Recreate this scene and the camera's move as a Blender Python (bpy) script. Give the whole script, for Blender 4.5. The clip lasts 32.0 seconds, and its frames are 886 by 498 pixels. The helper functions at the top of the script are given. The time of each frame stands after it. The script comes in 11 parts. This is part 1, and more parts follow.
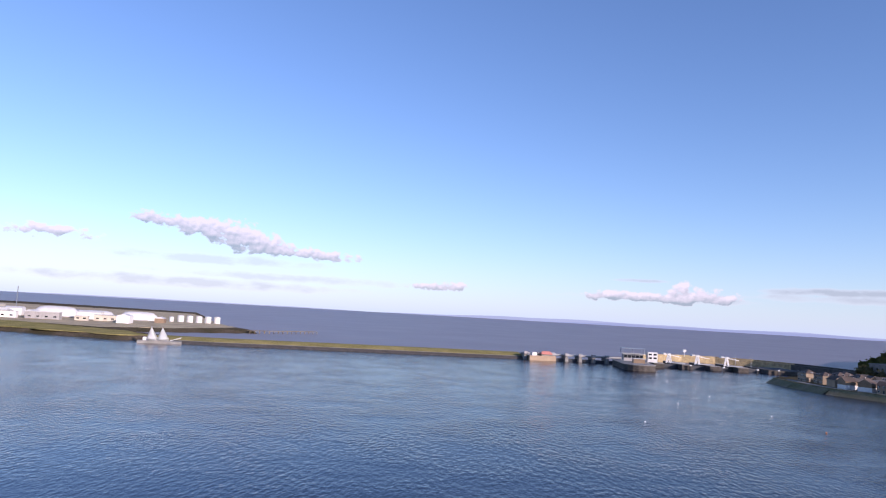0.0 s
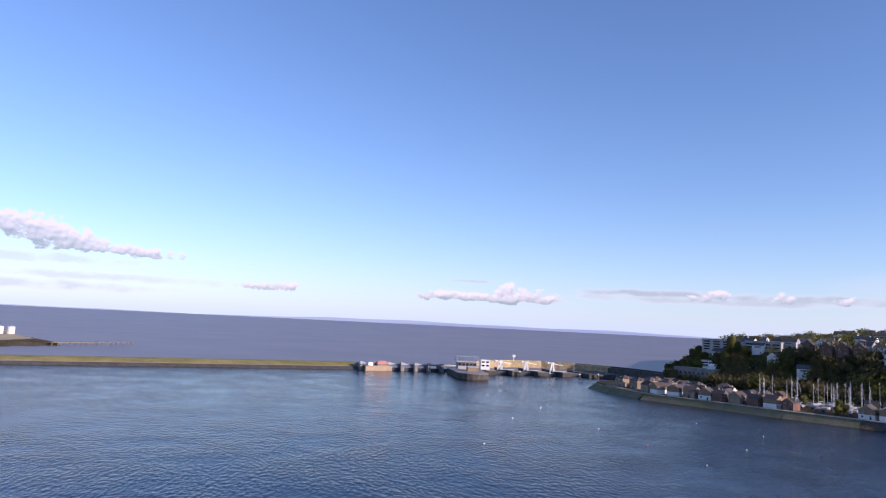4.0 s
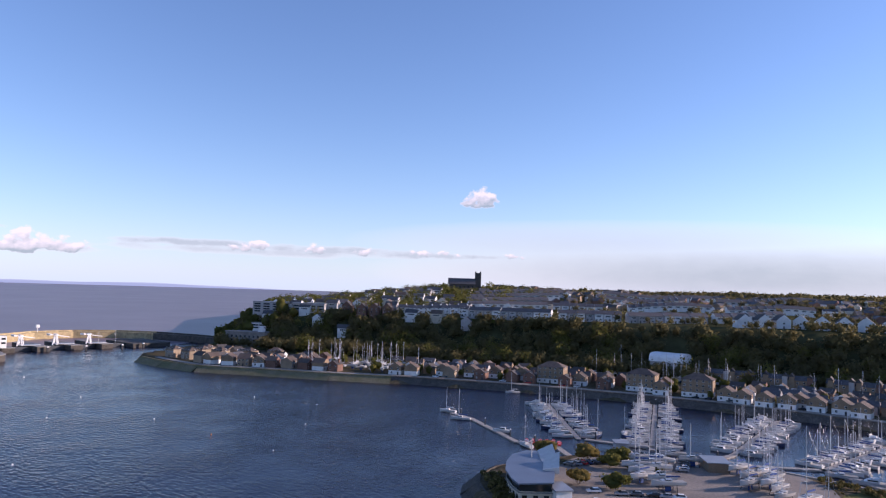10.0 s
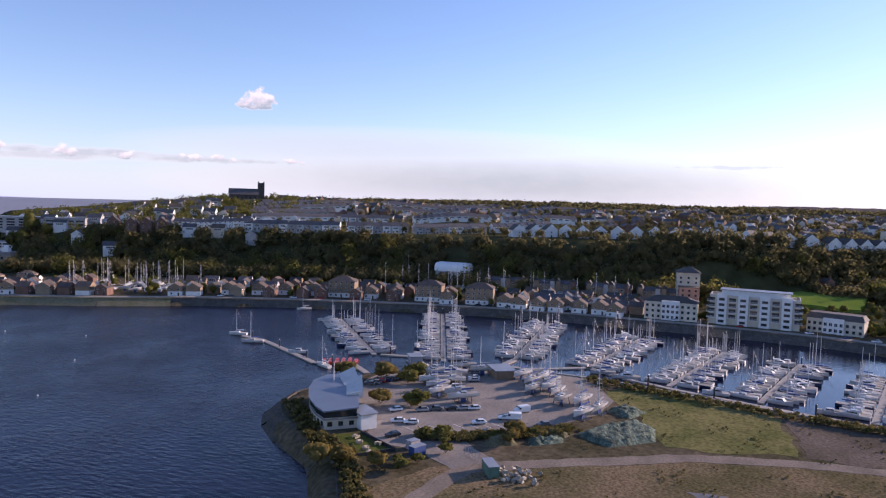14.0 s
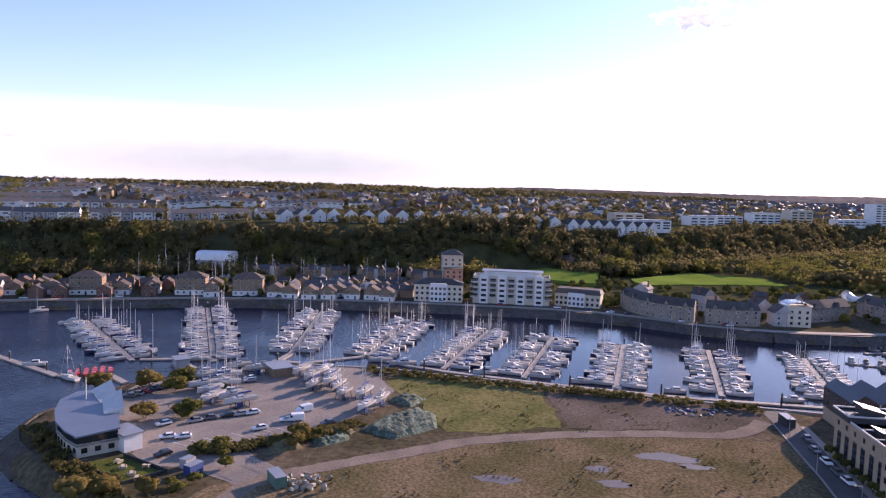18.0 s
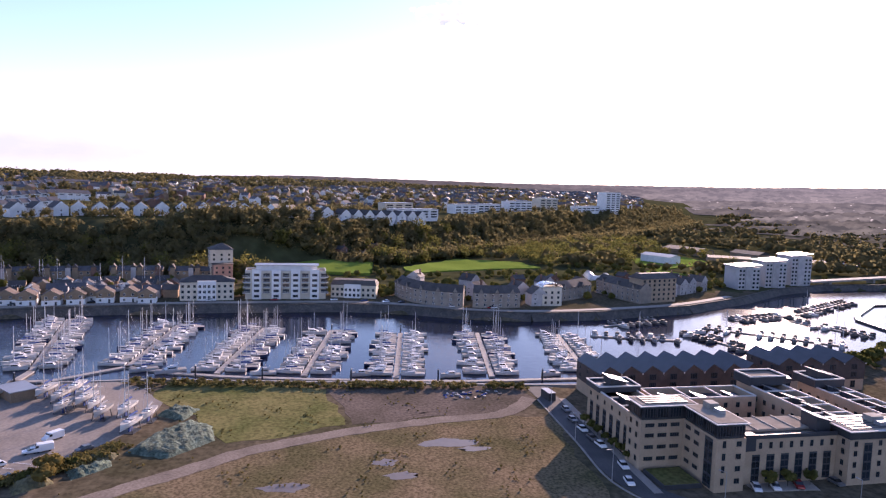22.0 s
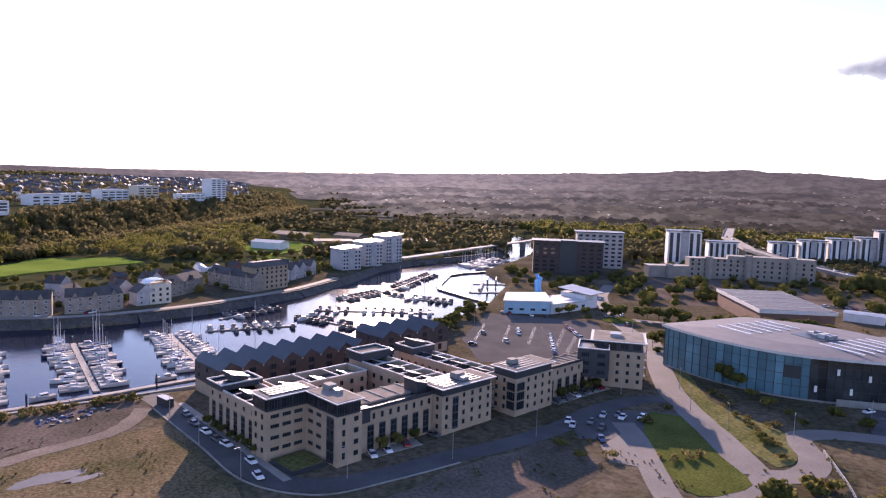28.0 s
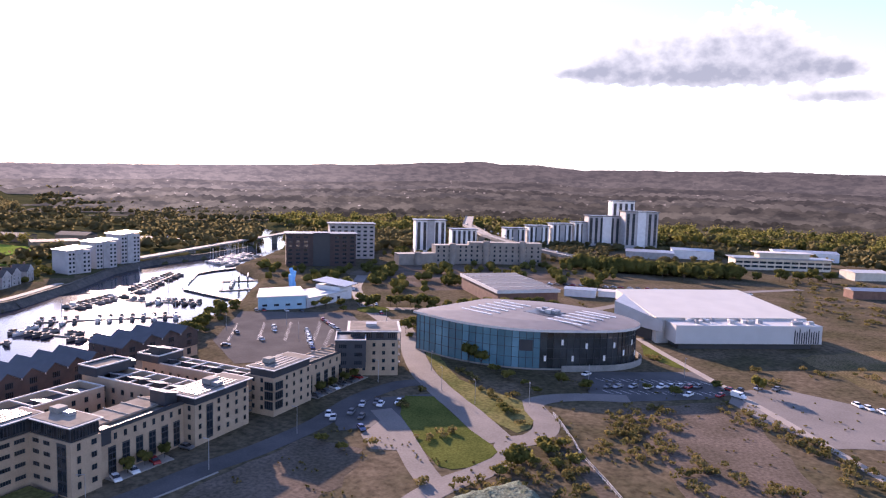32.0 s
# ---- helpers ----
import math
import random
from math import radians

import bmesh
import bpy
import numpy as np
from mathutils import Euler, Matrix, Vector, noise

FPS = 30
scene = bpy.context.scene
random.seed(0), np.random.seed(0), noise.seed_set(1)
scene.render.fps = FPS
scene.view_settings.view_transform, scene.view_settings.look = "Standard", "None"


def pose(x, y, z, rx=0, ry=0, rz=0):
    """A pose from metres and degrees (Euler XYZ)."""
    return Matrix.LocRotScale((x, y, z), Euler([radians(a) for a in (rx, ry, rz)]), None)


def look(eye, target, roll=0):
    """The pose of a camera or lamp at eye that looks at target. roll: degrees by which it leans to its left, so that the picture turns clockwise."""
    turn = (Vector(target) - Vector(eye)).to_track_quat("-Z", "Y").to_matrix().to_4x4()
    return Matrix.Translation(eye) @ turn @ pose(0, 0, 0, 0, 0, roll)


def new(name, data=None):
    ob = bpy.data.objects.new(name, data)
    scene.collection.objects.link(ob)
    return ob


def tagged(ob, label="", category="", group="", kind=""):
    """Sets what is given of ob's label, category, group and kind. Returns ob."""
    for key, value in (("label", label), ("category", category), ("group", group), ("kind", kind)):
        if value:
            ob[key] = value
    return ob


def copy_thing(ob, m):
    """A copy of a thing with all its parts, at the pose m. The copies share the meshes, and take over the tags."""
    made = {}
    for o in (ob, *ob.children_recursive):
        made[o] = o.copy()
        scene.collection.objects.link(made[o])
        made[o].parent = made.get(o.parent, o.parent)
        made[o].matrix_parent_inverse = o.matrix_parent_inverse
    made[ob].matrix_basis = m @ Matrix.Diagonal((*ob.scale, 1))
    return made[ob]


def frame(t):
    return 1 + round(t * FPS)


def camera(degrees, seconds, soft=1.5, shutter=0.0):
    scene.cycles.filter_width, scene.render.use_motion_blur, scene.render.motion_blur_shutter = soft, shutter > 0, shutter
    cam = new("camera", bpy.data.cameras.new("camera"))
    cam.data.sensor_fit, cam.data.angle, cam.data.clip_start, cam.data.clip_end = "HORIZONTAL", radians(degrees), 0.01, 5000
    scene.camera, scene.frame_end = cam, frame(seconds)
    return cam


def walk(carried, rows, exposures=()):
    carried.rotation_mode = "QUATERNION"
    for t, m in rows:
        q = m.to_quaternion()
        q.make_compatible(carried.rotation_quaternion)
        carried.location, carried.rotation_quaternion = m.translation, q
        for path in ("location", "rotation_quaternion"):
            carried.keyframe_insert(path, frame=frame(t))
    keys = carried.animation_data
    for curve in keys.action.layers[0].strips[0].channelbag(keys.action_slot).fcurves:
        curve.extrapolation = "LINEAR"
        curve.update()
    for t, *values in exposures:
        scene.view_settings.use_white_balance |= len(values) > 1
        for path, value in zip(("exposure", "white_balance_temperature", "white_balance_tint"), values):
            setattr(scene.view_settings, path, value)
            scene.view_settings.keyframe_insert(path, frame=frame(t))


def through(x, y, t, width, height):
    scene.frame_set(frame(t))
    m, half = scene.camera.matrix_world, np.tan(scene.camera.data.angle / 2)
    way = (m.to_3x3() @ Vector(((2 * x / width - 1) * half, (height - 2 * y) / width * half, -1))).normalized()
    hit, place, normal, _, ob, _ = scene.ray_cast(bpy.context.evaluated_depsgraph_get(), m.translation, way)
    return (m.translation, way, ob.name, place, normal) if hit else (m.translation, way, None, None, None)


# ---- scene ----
cam = camera(65.67, 32.0, soft=1.2)
EXPOSURES = [(0, 0.27, 6050, 30), (6, 0.34, 6050, 30), (9, 0.40, 6150, 30), (13, 0.44, 6450, 32), (17, 0.78, 6750, 38), (19, 0.9, 6850, 40), (24, 1.06, 6850, 40), (28, 1.14, 6900, 41), (31, 1.18, 6950, 41), (32, 1.34, 6950, 41)]
PATH = [
    (0, (2.64, -43.97, 39.34), (-7.43, 55.07, 48.77), 3.25),
    (0.5, (2.19, -42.55, 40.43), (-6.15, 56.63, 50.07), 3.27),
    (1, (1.74, -41.14, 41.51), (-4.95, 58.15, 51.33), 3.25),
    (1.5, (1.29, -39.73, 42.59), (-3.59, 59.66, 52.49), 3.25),
    (2, (0.85, -38.31, 43.68), (-1.79, 61.15, 53.76), 3.18),
    (2.5, (0.41, -36.88, 44.81), (0.99, 62.60, 55.02), 3.07),
    (3, (-0.01, -35.43, 45.98), (4.60, 63.92, 56.34), 2.97),
    (3.5, (-0.41, -33.96, 47.22), (8.81, 65.06, 57.76), 2.88),
    (5.5, (-1.92, -27.96, 52.51), (25.73, 67.52, 63.42), 2.53),
    (6, (-2.34, -26.51, 53.80), (30.12, 67.44, 64.84), 2.43),
    (6.5, (-2.82, -25.08, 55.08), (34.65, 66.97, 66.15), 2.30),
    (7, (-3.36, -23.67, 56.39), (39.14, 66.16, 67.52), 2.23),
    (7.5, (-3.92, -22.28, 57.68), (44.20, 64.65, 68.91), 2.15),
    (8, (-4.45, -20.91, 58.93), (49.49, 62.53, 70.25), 2.02),
    (8.5, (-4.91, -19.55, 60.11), (54.18, 60.31, 71.46), 1.89),
    (9, (-5.25, -18.21, 61.19), (57.87, 58.55, 72.32), 1.81),
    (9.5, (-5.48, -16.87, 62.15), (61.54, 56.80, 71.10), 1.79),
    (10, (-5.64, -15.53, 63.01), (65.10, 54.90, 68.89), 1.72),
    (10.5, (-5.73, -14.21, 63.81), (68.60, 52.60, 67.35), 1.64),
    (11, (-5.73, -12.92, 64.55), (71.89, 50.03, 67.98), 1.65),
    (11.5, (-5.66, -11.67, 65.25), (73.94, 48.79, 68.40), 1.62),
    (12, (-5.49, -10.48, 65.95), (75.06, 48.76, 67.26), 1.64),
    (12.5, (-5.20, -9.35, 66.62), (76.62, 48.13, 65.18), 1.63),
    (13, (-4.78, -8.26, 67.26), (78.77, 46.55, 63.06), 1.60),
    (13.5, (-4.27, -7.21, 67.87), (82.26, 42.49, 61.33), 1.56),
    (14, (-3.72, -6.21, 68.45), (85.49, 38.43, 61.55), 1.52),
    (14.5, (-3.18, -5.26, 68.99), (87.34, 36.64, 61.87), 1.56),
    (16.5, (-1.32, -1.91, 70.88), (95.25, 22.73, 62.71), 1.59),
    (17, (-0.87, -1.20, 71.28), (96.71, 18.96, 62.81), 1.59),
    (17.5, (-0.43, -0.56, 71.66), (97.89, 15.54, 62.99), 1.73),
    (18, (0.00, -0.00, 72.00), (98.88, 12.03, 63.16), 1.73),
    (18.5, (0.41, 0.46, 72.31), (99.68, 8.53, 63.28), 1.76),
    (19, (0.81, 0.83, 72.57), (100.32, 4.72, 63.45), 1.76),
    (19.5, (1.20, 1.14, 72.81), (100.77, 0.78, 63.59), 1.83),
    (20, (1.59, 1.40, 73.03), (101.05, -3.14, 63.75), 1.85),
    (20.5, (1.97, 1.64, 73.26), (101.15, -7.06, 63.88), 1.82),
    (21, (2.36, 1.91, 73.51), (101.08, -10.90, 64.07), 1.84),
    (21.5, (2.78, 2.18, 73.78), (100.89, -14.65, 64.27), 1.86),
    (22, (3.23, 2.45, 74.07), (100.55, -18.48, 64.51), 1.86),
    (22.5, (3.69, 2.71, 74.36), (100.00, -22.41, 64.74), 1.92),
    (23, (4.11, 2.95, 74.65), (99.19, -26.49, 65.00), 1.94),
    (23.5, (4.46, 3.16, 74.92), (98.09, -30.63, 65.31), 1.98),
    (24, (4.70, 3.33, 75.16), (96.72, -34.62, 65.57), 1.99),
    (24.5, (4.82, 3.47, 75.38), (95.07, -38.54, 65.80), 1.93),
    (25, (4.84, 3.57, 75.58), (93.07, -42.49, 65.86), 1.93),
    (25.5, (4.79, 3.64, 75.76), (90.61, -46.76, 66.02), 1.81),
    (27.5, (4.49, 3.84, 76.42), (78.99, -62.11, 66.48), 1.76),
    (28, (4.41, 3.88, 76.57), (75.81, -65.43, 66.62), 1.79),
    (28.5, (4.33, 3.91, 76.72), (72.37, -68.69, 66.71), 1.75),
    (29, (4.26, 3.93, 76.86), (68.72, -71.87, 66.86), 1.75),
    (29.5, (4.23, 3.95, 76.99), (64.84, -74.95, 66.95), 1.71),
    (30, (4.25, 3.96, 77.12), (60.99, -77.76, 67.03), 1.69),
    (30.5, (4.32, 3.97, 77.25), (57.07, -80.39, 67.17), 1.65),
    (31, (4.44, 3.97, 77.37), (52.99, -82.88, 67.28), 1.69),
    (31.5, (4.58, 3.97, 77.49), (49.09, -85.01, 67.37), 1.68),
    (32, (4.71, 3.97, 77.61), (47.27, -85.95, 67.43), 1.64),
]
walk(cam, [(t, look(eye, target, roll)) for t, eye, target, roll in PATH], EXPOSURES)

# ---- light ----
SUN_AZ, SUN_EL = 128.6, 16.4   # degrees: clockwise from +y, above the horizon
_d = Vector((math.sin(radians(SUN_AZ)) * math.cos(radians(SUN_EL)), math.cos(radians(SUN_AZ)) * math.cos(radians(SUN_EL)), math.sin(radians(SUN_EL))))
sun = new("sun", bpy.data.lights.new("sun", "SUN"))
sun.data.energy, sun.data.angle, sun.data.color = 4.8, radians(0.6), (1.0, 0.87, 0.70)
sun.matrix_basis = Matrix.Translation((0, 0, 300)) @ _d.to_track_quat("Z", "Y").to_matrix().to_4x4()


PUFFS = (  # small heaped clouds: bearing, height, half width, half height (degrees)
    (-29.5, 6.2, 1.5, 0.5), (-27.2, 6.0, 1.7, 0.55), (-25.0, 5.6, 1.8, 0.85), (-22.4, 5.4, 1.7, 1.35), (-20.2, 4.8, 1.9, 0.85), (-17.4, 4.35, 2.2, 0.5), (-14.2, 4.1, 2.2, 0.42), (-36.0, 4.4, 3.4, 0.6),
    (-7.4, 2.2, 1.5, 0.35), (-5.0, 2.3, 1.5, 0.5), (7.4, 2.3, 1.5, 0.45), (10.2, 2.25, 1.8, 0.4), (13.4, 2.7, 1.1, 0.95), (16.2, 2.5, 1.6, 0.55), (12.6, 2.15, 4.4, 0.3), (28.4, 2.95, 1.0, 0.4), (30.2, 3.05, 0.8, 0.45), (34.6, 3.0, 1.0, 0.45),
    (38.6, 2.95, 1.1, 0.4), (43.2, 2.9, 1.0, 0.4), (45.6, 2.9, 0.9, 0.36), (51.0, 2.9, 1.1, 0.3), (48.3, 7.8, 0.85, 0.85), (47.2, 7.5, 0.8, 0.5), (49.2, 7.6, 0.6, 0.5), (102.6, 13.6, 3.2, 1.2))
STREAKS = (  # thin level sheets: bearing, height, half width, half height, cover
    (-24.0, 3.3, 10.0, 0.5, 0.5), (-19.0, 2.2, 12.0, 0.4, 0.5), (-27.0, 1.4, 14.0, 0.5, 0.55), (10.6, 3.55, 2.2, 0.16, 0.6), (12.0, 2.2, 8.0, 0.35, 0.5), (25.5, 3.1, 6.5, 0.35, 0.75), (36.0, 2.9, 12.0, 0.42, 0.7),
    (48.0, 2.7, 7.0, 0.25, 0.45), (66.0, 2.7, 11.0, 0.55, 0.4), (84.5, 3.15, 6.5, 0.24, 0.65), (70.5, 2.55, 9.0, 0.3, 0.35), (184.5, 2.8, 3.4, 0.2, 0.35),
    (30.0, 2.6, 13.0, 0.4, 0.6), (44.0, 2.75, 9.0, 0.32, 0.7))
BANK = (  # the one large shaded cloud: bearing, height, half width, half height
    (164.6, 8.7, 2.0, 0.5), (166.8, 9.3, 1.7, 1.2), (169.3, 10.2, 1.7, 2.2), (172.4, 10.5, 1.7, 2.3), (175.0, 10.3, 1.4, 2.1), (177.4, 10.9, 1.8, 2.7), (180.0, 10.4, 1.6, 2.3), (182.4, 9.4, 1.8, 1.5), (184.4, 8.8, 1.6, 0.8),
    (174.0, 8.4, 8.0, 0.8), (182.6, 6.75, 2.6, 0.5), (185.6, 6.8, 2.0, 0.5))
VEILS = (  # smooth pale sheets low over the horizon
    (70.0, 1.6, 30.0, 3.0, 0.82), (60.0, 4.0, 22.0, 2.0, 0.5), (112.0, 1.6, 20.0, 1.2, 0.5))


def build_world():
    w = bpy.data.worlds.new("sky")
    scene.world = w
    w.use_nodes = True
    nt = w.node_tree
    nt.nodes.clear()
    N, L = nt.nodes.new, nt.links.new

    def val(v):
        n = N("ShaderNodeValue")
        n.outputs[0].default_value = v
        return n.outputs[0]

    def op(kind, a, b=None, c=None):
        n = N("ShaderNodeMath")
        n.operation = kind
        for k, v in enumerate((a, b, c)):
            if v is None:
                continue
            if isinstance(v, (int, float)):
                n.inputs[k].default_value = v
            else:
                L(v, n.inputs[k])
        return n.outputs[0]

    out, bg, sky = N("ShaderNodeOutputWorld"), N("ShaderNodeBackground"), N("ShaderNodeTexSky")
    sky.sky_type, sky.sun_disc = "NISHITA", False
    sky.sun_elevation, sky.sun_rotation = radians(SUN_EL), radians(SUN_AZ)
    sky.altitude, sky.air_density, sky.dust_density, sky.ozone_density = 50, 1.0, SKY_DUST, 4.0
    bg.inputs["Strength"].default_value = SKY_STRENGTH
    tc = N("ShaderNodeTexCoord")
    sep = N("ShaderNodeSeparateXYZ")
    L(tc.outputs["Generated"], sep.inputs[0])
    el = op("MULTIPLY", op("ARCSINE", sep.outputs[2]), 57.2958)
    az = op("ADD", op("MULTIPLY", op("ARCTAN2", op("MULTIPLY", sep.outputs[1], -1.0), sep.outputs[0]), 57.2958), 90.0)
    # bearings and heights as a flat chart, so that cloud noise can be stretched along the horizon
    chart = N("ShaderNodeCombineXYZ")
    L(op("MULTIPLY", az, 0.55), chart.inputs[0])
    L(op("MULTIPLY", el, 1.5), chart.inputs[1])
    round_chart = N("ShaderNodeCombineXYZ")
    L(op("MULTIPLY", az, 0.8), round_chart.inputs[0])
    L(op("MULTIPLY", el, 1.05), round_chart.inputs[1])
    n1 = N("ShaderNodeTexNoise")
    n1.inputs["Scale"].default_value, n1.inputs["Detail"].default_value, n1.inputs["Roughness"].default_value = 1.3, 6, 0.52
    L(round_chart.outputs[0], n1.inputs["Vector"])
    lump = op("MULTIPLY", op("SUBTRACT", n1.outputs["Fac"], 0.5), 4.6)
    n2 = N("ShaderNodeTexNoise")
    n2.inputs["Scale"].default_value, n2.inputs["Detail"].default_value, n2.inputs["Roughness"].default_value = 0.75, 7, 0.58
    L(chart.outputs[0], n2.inputs["Vector"])
    soft = op("MULTIPLY", op("SUBTRACT", n2.outputs["Fac"], 0.5), 2.6)
    # the same lumps a little higher up: where they thin out upwards, a lump's top catches the light
    shift = N("ShaderNodeVectorMath")
    shift.inputs[1].default_value = (-0.12, 0.26, 0.0)
    L(round_chart.outputs[0], shift.inputs[0])
    n3 = N("ShaderNodeTexNoise")
    n3.inputs["Scale"].default_value, n3.inputs["Detail"].default_value, n3.inputs["Roughness"].default_value = 1.3, 4, 0.52
    L(shift.outputs[0], n3.inputs["Vector"])
    relief = op("MULTIPLY", op("SUBTRACT", n1.outputs["Fac"], n3.outputs["Fac"]), 3.0)

    def oval(a, e, sa, se):
        """The squared distance from an oval's middle, and the height in it."""
        dx = op("DIVIDE", op("SUBTRACT", az, float(a)), float(sa))
        dy = op("DIVIDE", op("SUBTRACT", el, float(e)), float(se))
        return op("ADD", op("MULTIPLY", dx, dx), op("MULTIPLY", dy, dy)), dy

    def heap(rows):
        """Ovals melted into one another: how dense, and how far below their middles."""
        total, lean = val(0.0001), val(0.0)
        for row in rows:
            q, dy = oval(*row)
            g = op("POWER", 2.718, op("MULTIPLY", q, -1.0))
            total = op("ADD", total, g)
            lean = op("SUBTRACT", lean, op("MULTIPLY", g, dy))
        return total, op("DIVIDE", lean, total)

    clamp = lambda v: op("MINIMUM", op("MAXIMUM", v, 0.0), 1.0)
    thick, low = heap(PUFFS)
    near = clamp(op("MULTIPLY", thick, 2.2))
    white = clamp(op("MULTIPLY", op("ADD", op("SUBTRACT", thick, 0.42), op("MULTIPLY", op("MULTIPLY", lump, near), 0.72)), 2.6))
    grey = val(0.0)
    for rows, ragged_edge in ((STREAKS, 0.9), (VEILS, 0.07)):
        for a, e, sa, se, k in rows:
            q, dy = oval(a, e, sa, se)
            grey = op("MAXIMUM", grey, op("MULTIPLY", clamp(op("ADD", op("SUBTRACT", 1.0, op("MULTIPLY", q, 0.9)), op("MULTIPLY", soft, ragged_edge))), k))
    thick, under = heap(BANK)
    near = clamp(op("MULTIPLY", thick, 2.5))
    thick = op("ADD", op("SUBTRACT", thick, 0.44), op("MULTIPLY", near, op("ADD", op("MULTIPLY", lump, 0.30), op("MULTIPLY", soft, 0.05))))
    deep = clamp(op("MULTIPLY", thick, 5.5))
    body = clamp(op("SUBTRACT", op("ADD", op("ADD", 0.32, op("MULTIPLY", thick, 0.62)), op("MULTIPLY", under, 0.30)), op("MULTIPLY", relief, 0.26)))
    shade = clamp(op("ADD", op("MULTIPLY", white, clamp(op("SUBTRACT", op("ADD", op("MULTIPLY", low, 0.75), 0.38), op("MULTIPLY", relief, 0.6)))), op("MULTIPLY", op("SUBTRACT", 1.0, white), op("MULTIPLY", grey, 1.1))))
    cover = op("MAXIMUM", op("MULTIPLY", white, 0.9), grey)
    # pale haze low over the horizon
    haze = op("MULTIPLY", op("POWER", 2.718, op("MULTIPLY", op("ABSOLUTE", el), -0.30)), HAZE)
    mixh = N("ShaderNodeMix")
    mixh.data_type = "RGBA"
    L(haze, mixh.inputs["Factor"])
    L(sky.outputs[0], mixh.inputs[6])
    mixh.inputs[7].default_value = (3.45, 4.4, 5.35, 1)
    tint = N("ShaderNodeMix")
    tint.data_type = "RGBA"
    L(op("MINIMUM", shade, 1.0), tint.inputs["Factor"])
    tint.inputs[6].default_value = (5.3, 4.9, 5.0, 1)
    tint.inputs[7].default_value = (2.0, 2.45, 2.65, 1)
    mixc = N("ShaderNodeMix")
    mixc.data_type = "RGBA"
    L(op("MULTIPLY", cover, 0.97), mixc.inputs["Factor"])
    L(mixh.outputs[2], mixc.inputs[6])
    L(tint.outputs[2], mixc.inputs[7])
    # the large cloud: grey within, white along its lit rim
    rim, mixd = N("ShaderNodeMix"), N("ShaderNodeMix")
    rim.data_type = mixd.data_type = "RGBA"
    L(body, rim.inputs["Factor"])
    rim.inputs[6].default_value, rim.inputs[7].default_value = (3.6, 4.2, 4.2, 1), (1.06, 1.32, 1.52, 1)
    L(op("MULTIPLY", deep, 0.96), mixd.inputs["Factor"])
    L(mixc.outputs[2], mixd.inputs[6])
    L(rim.outputs[2], mixd.inputs[7])
    L(mixd.outputs[2], bg.inputs["Color"])
    L(bg.outputs[0], out.inputs["Surface"])


SKY_DUST, SKY_STRENGTH, HAZE = 0.2, 0.15, 0.75
build_world()

# ---- materials ----
MATS = {}


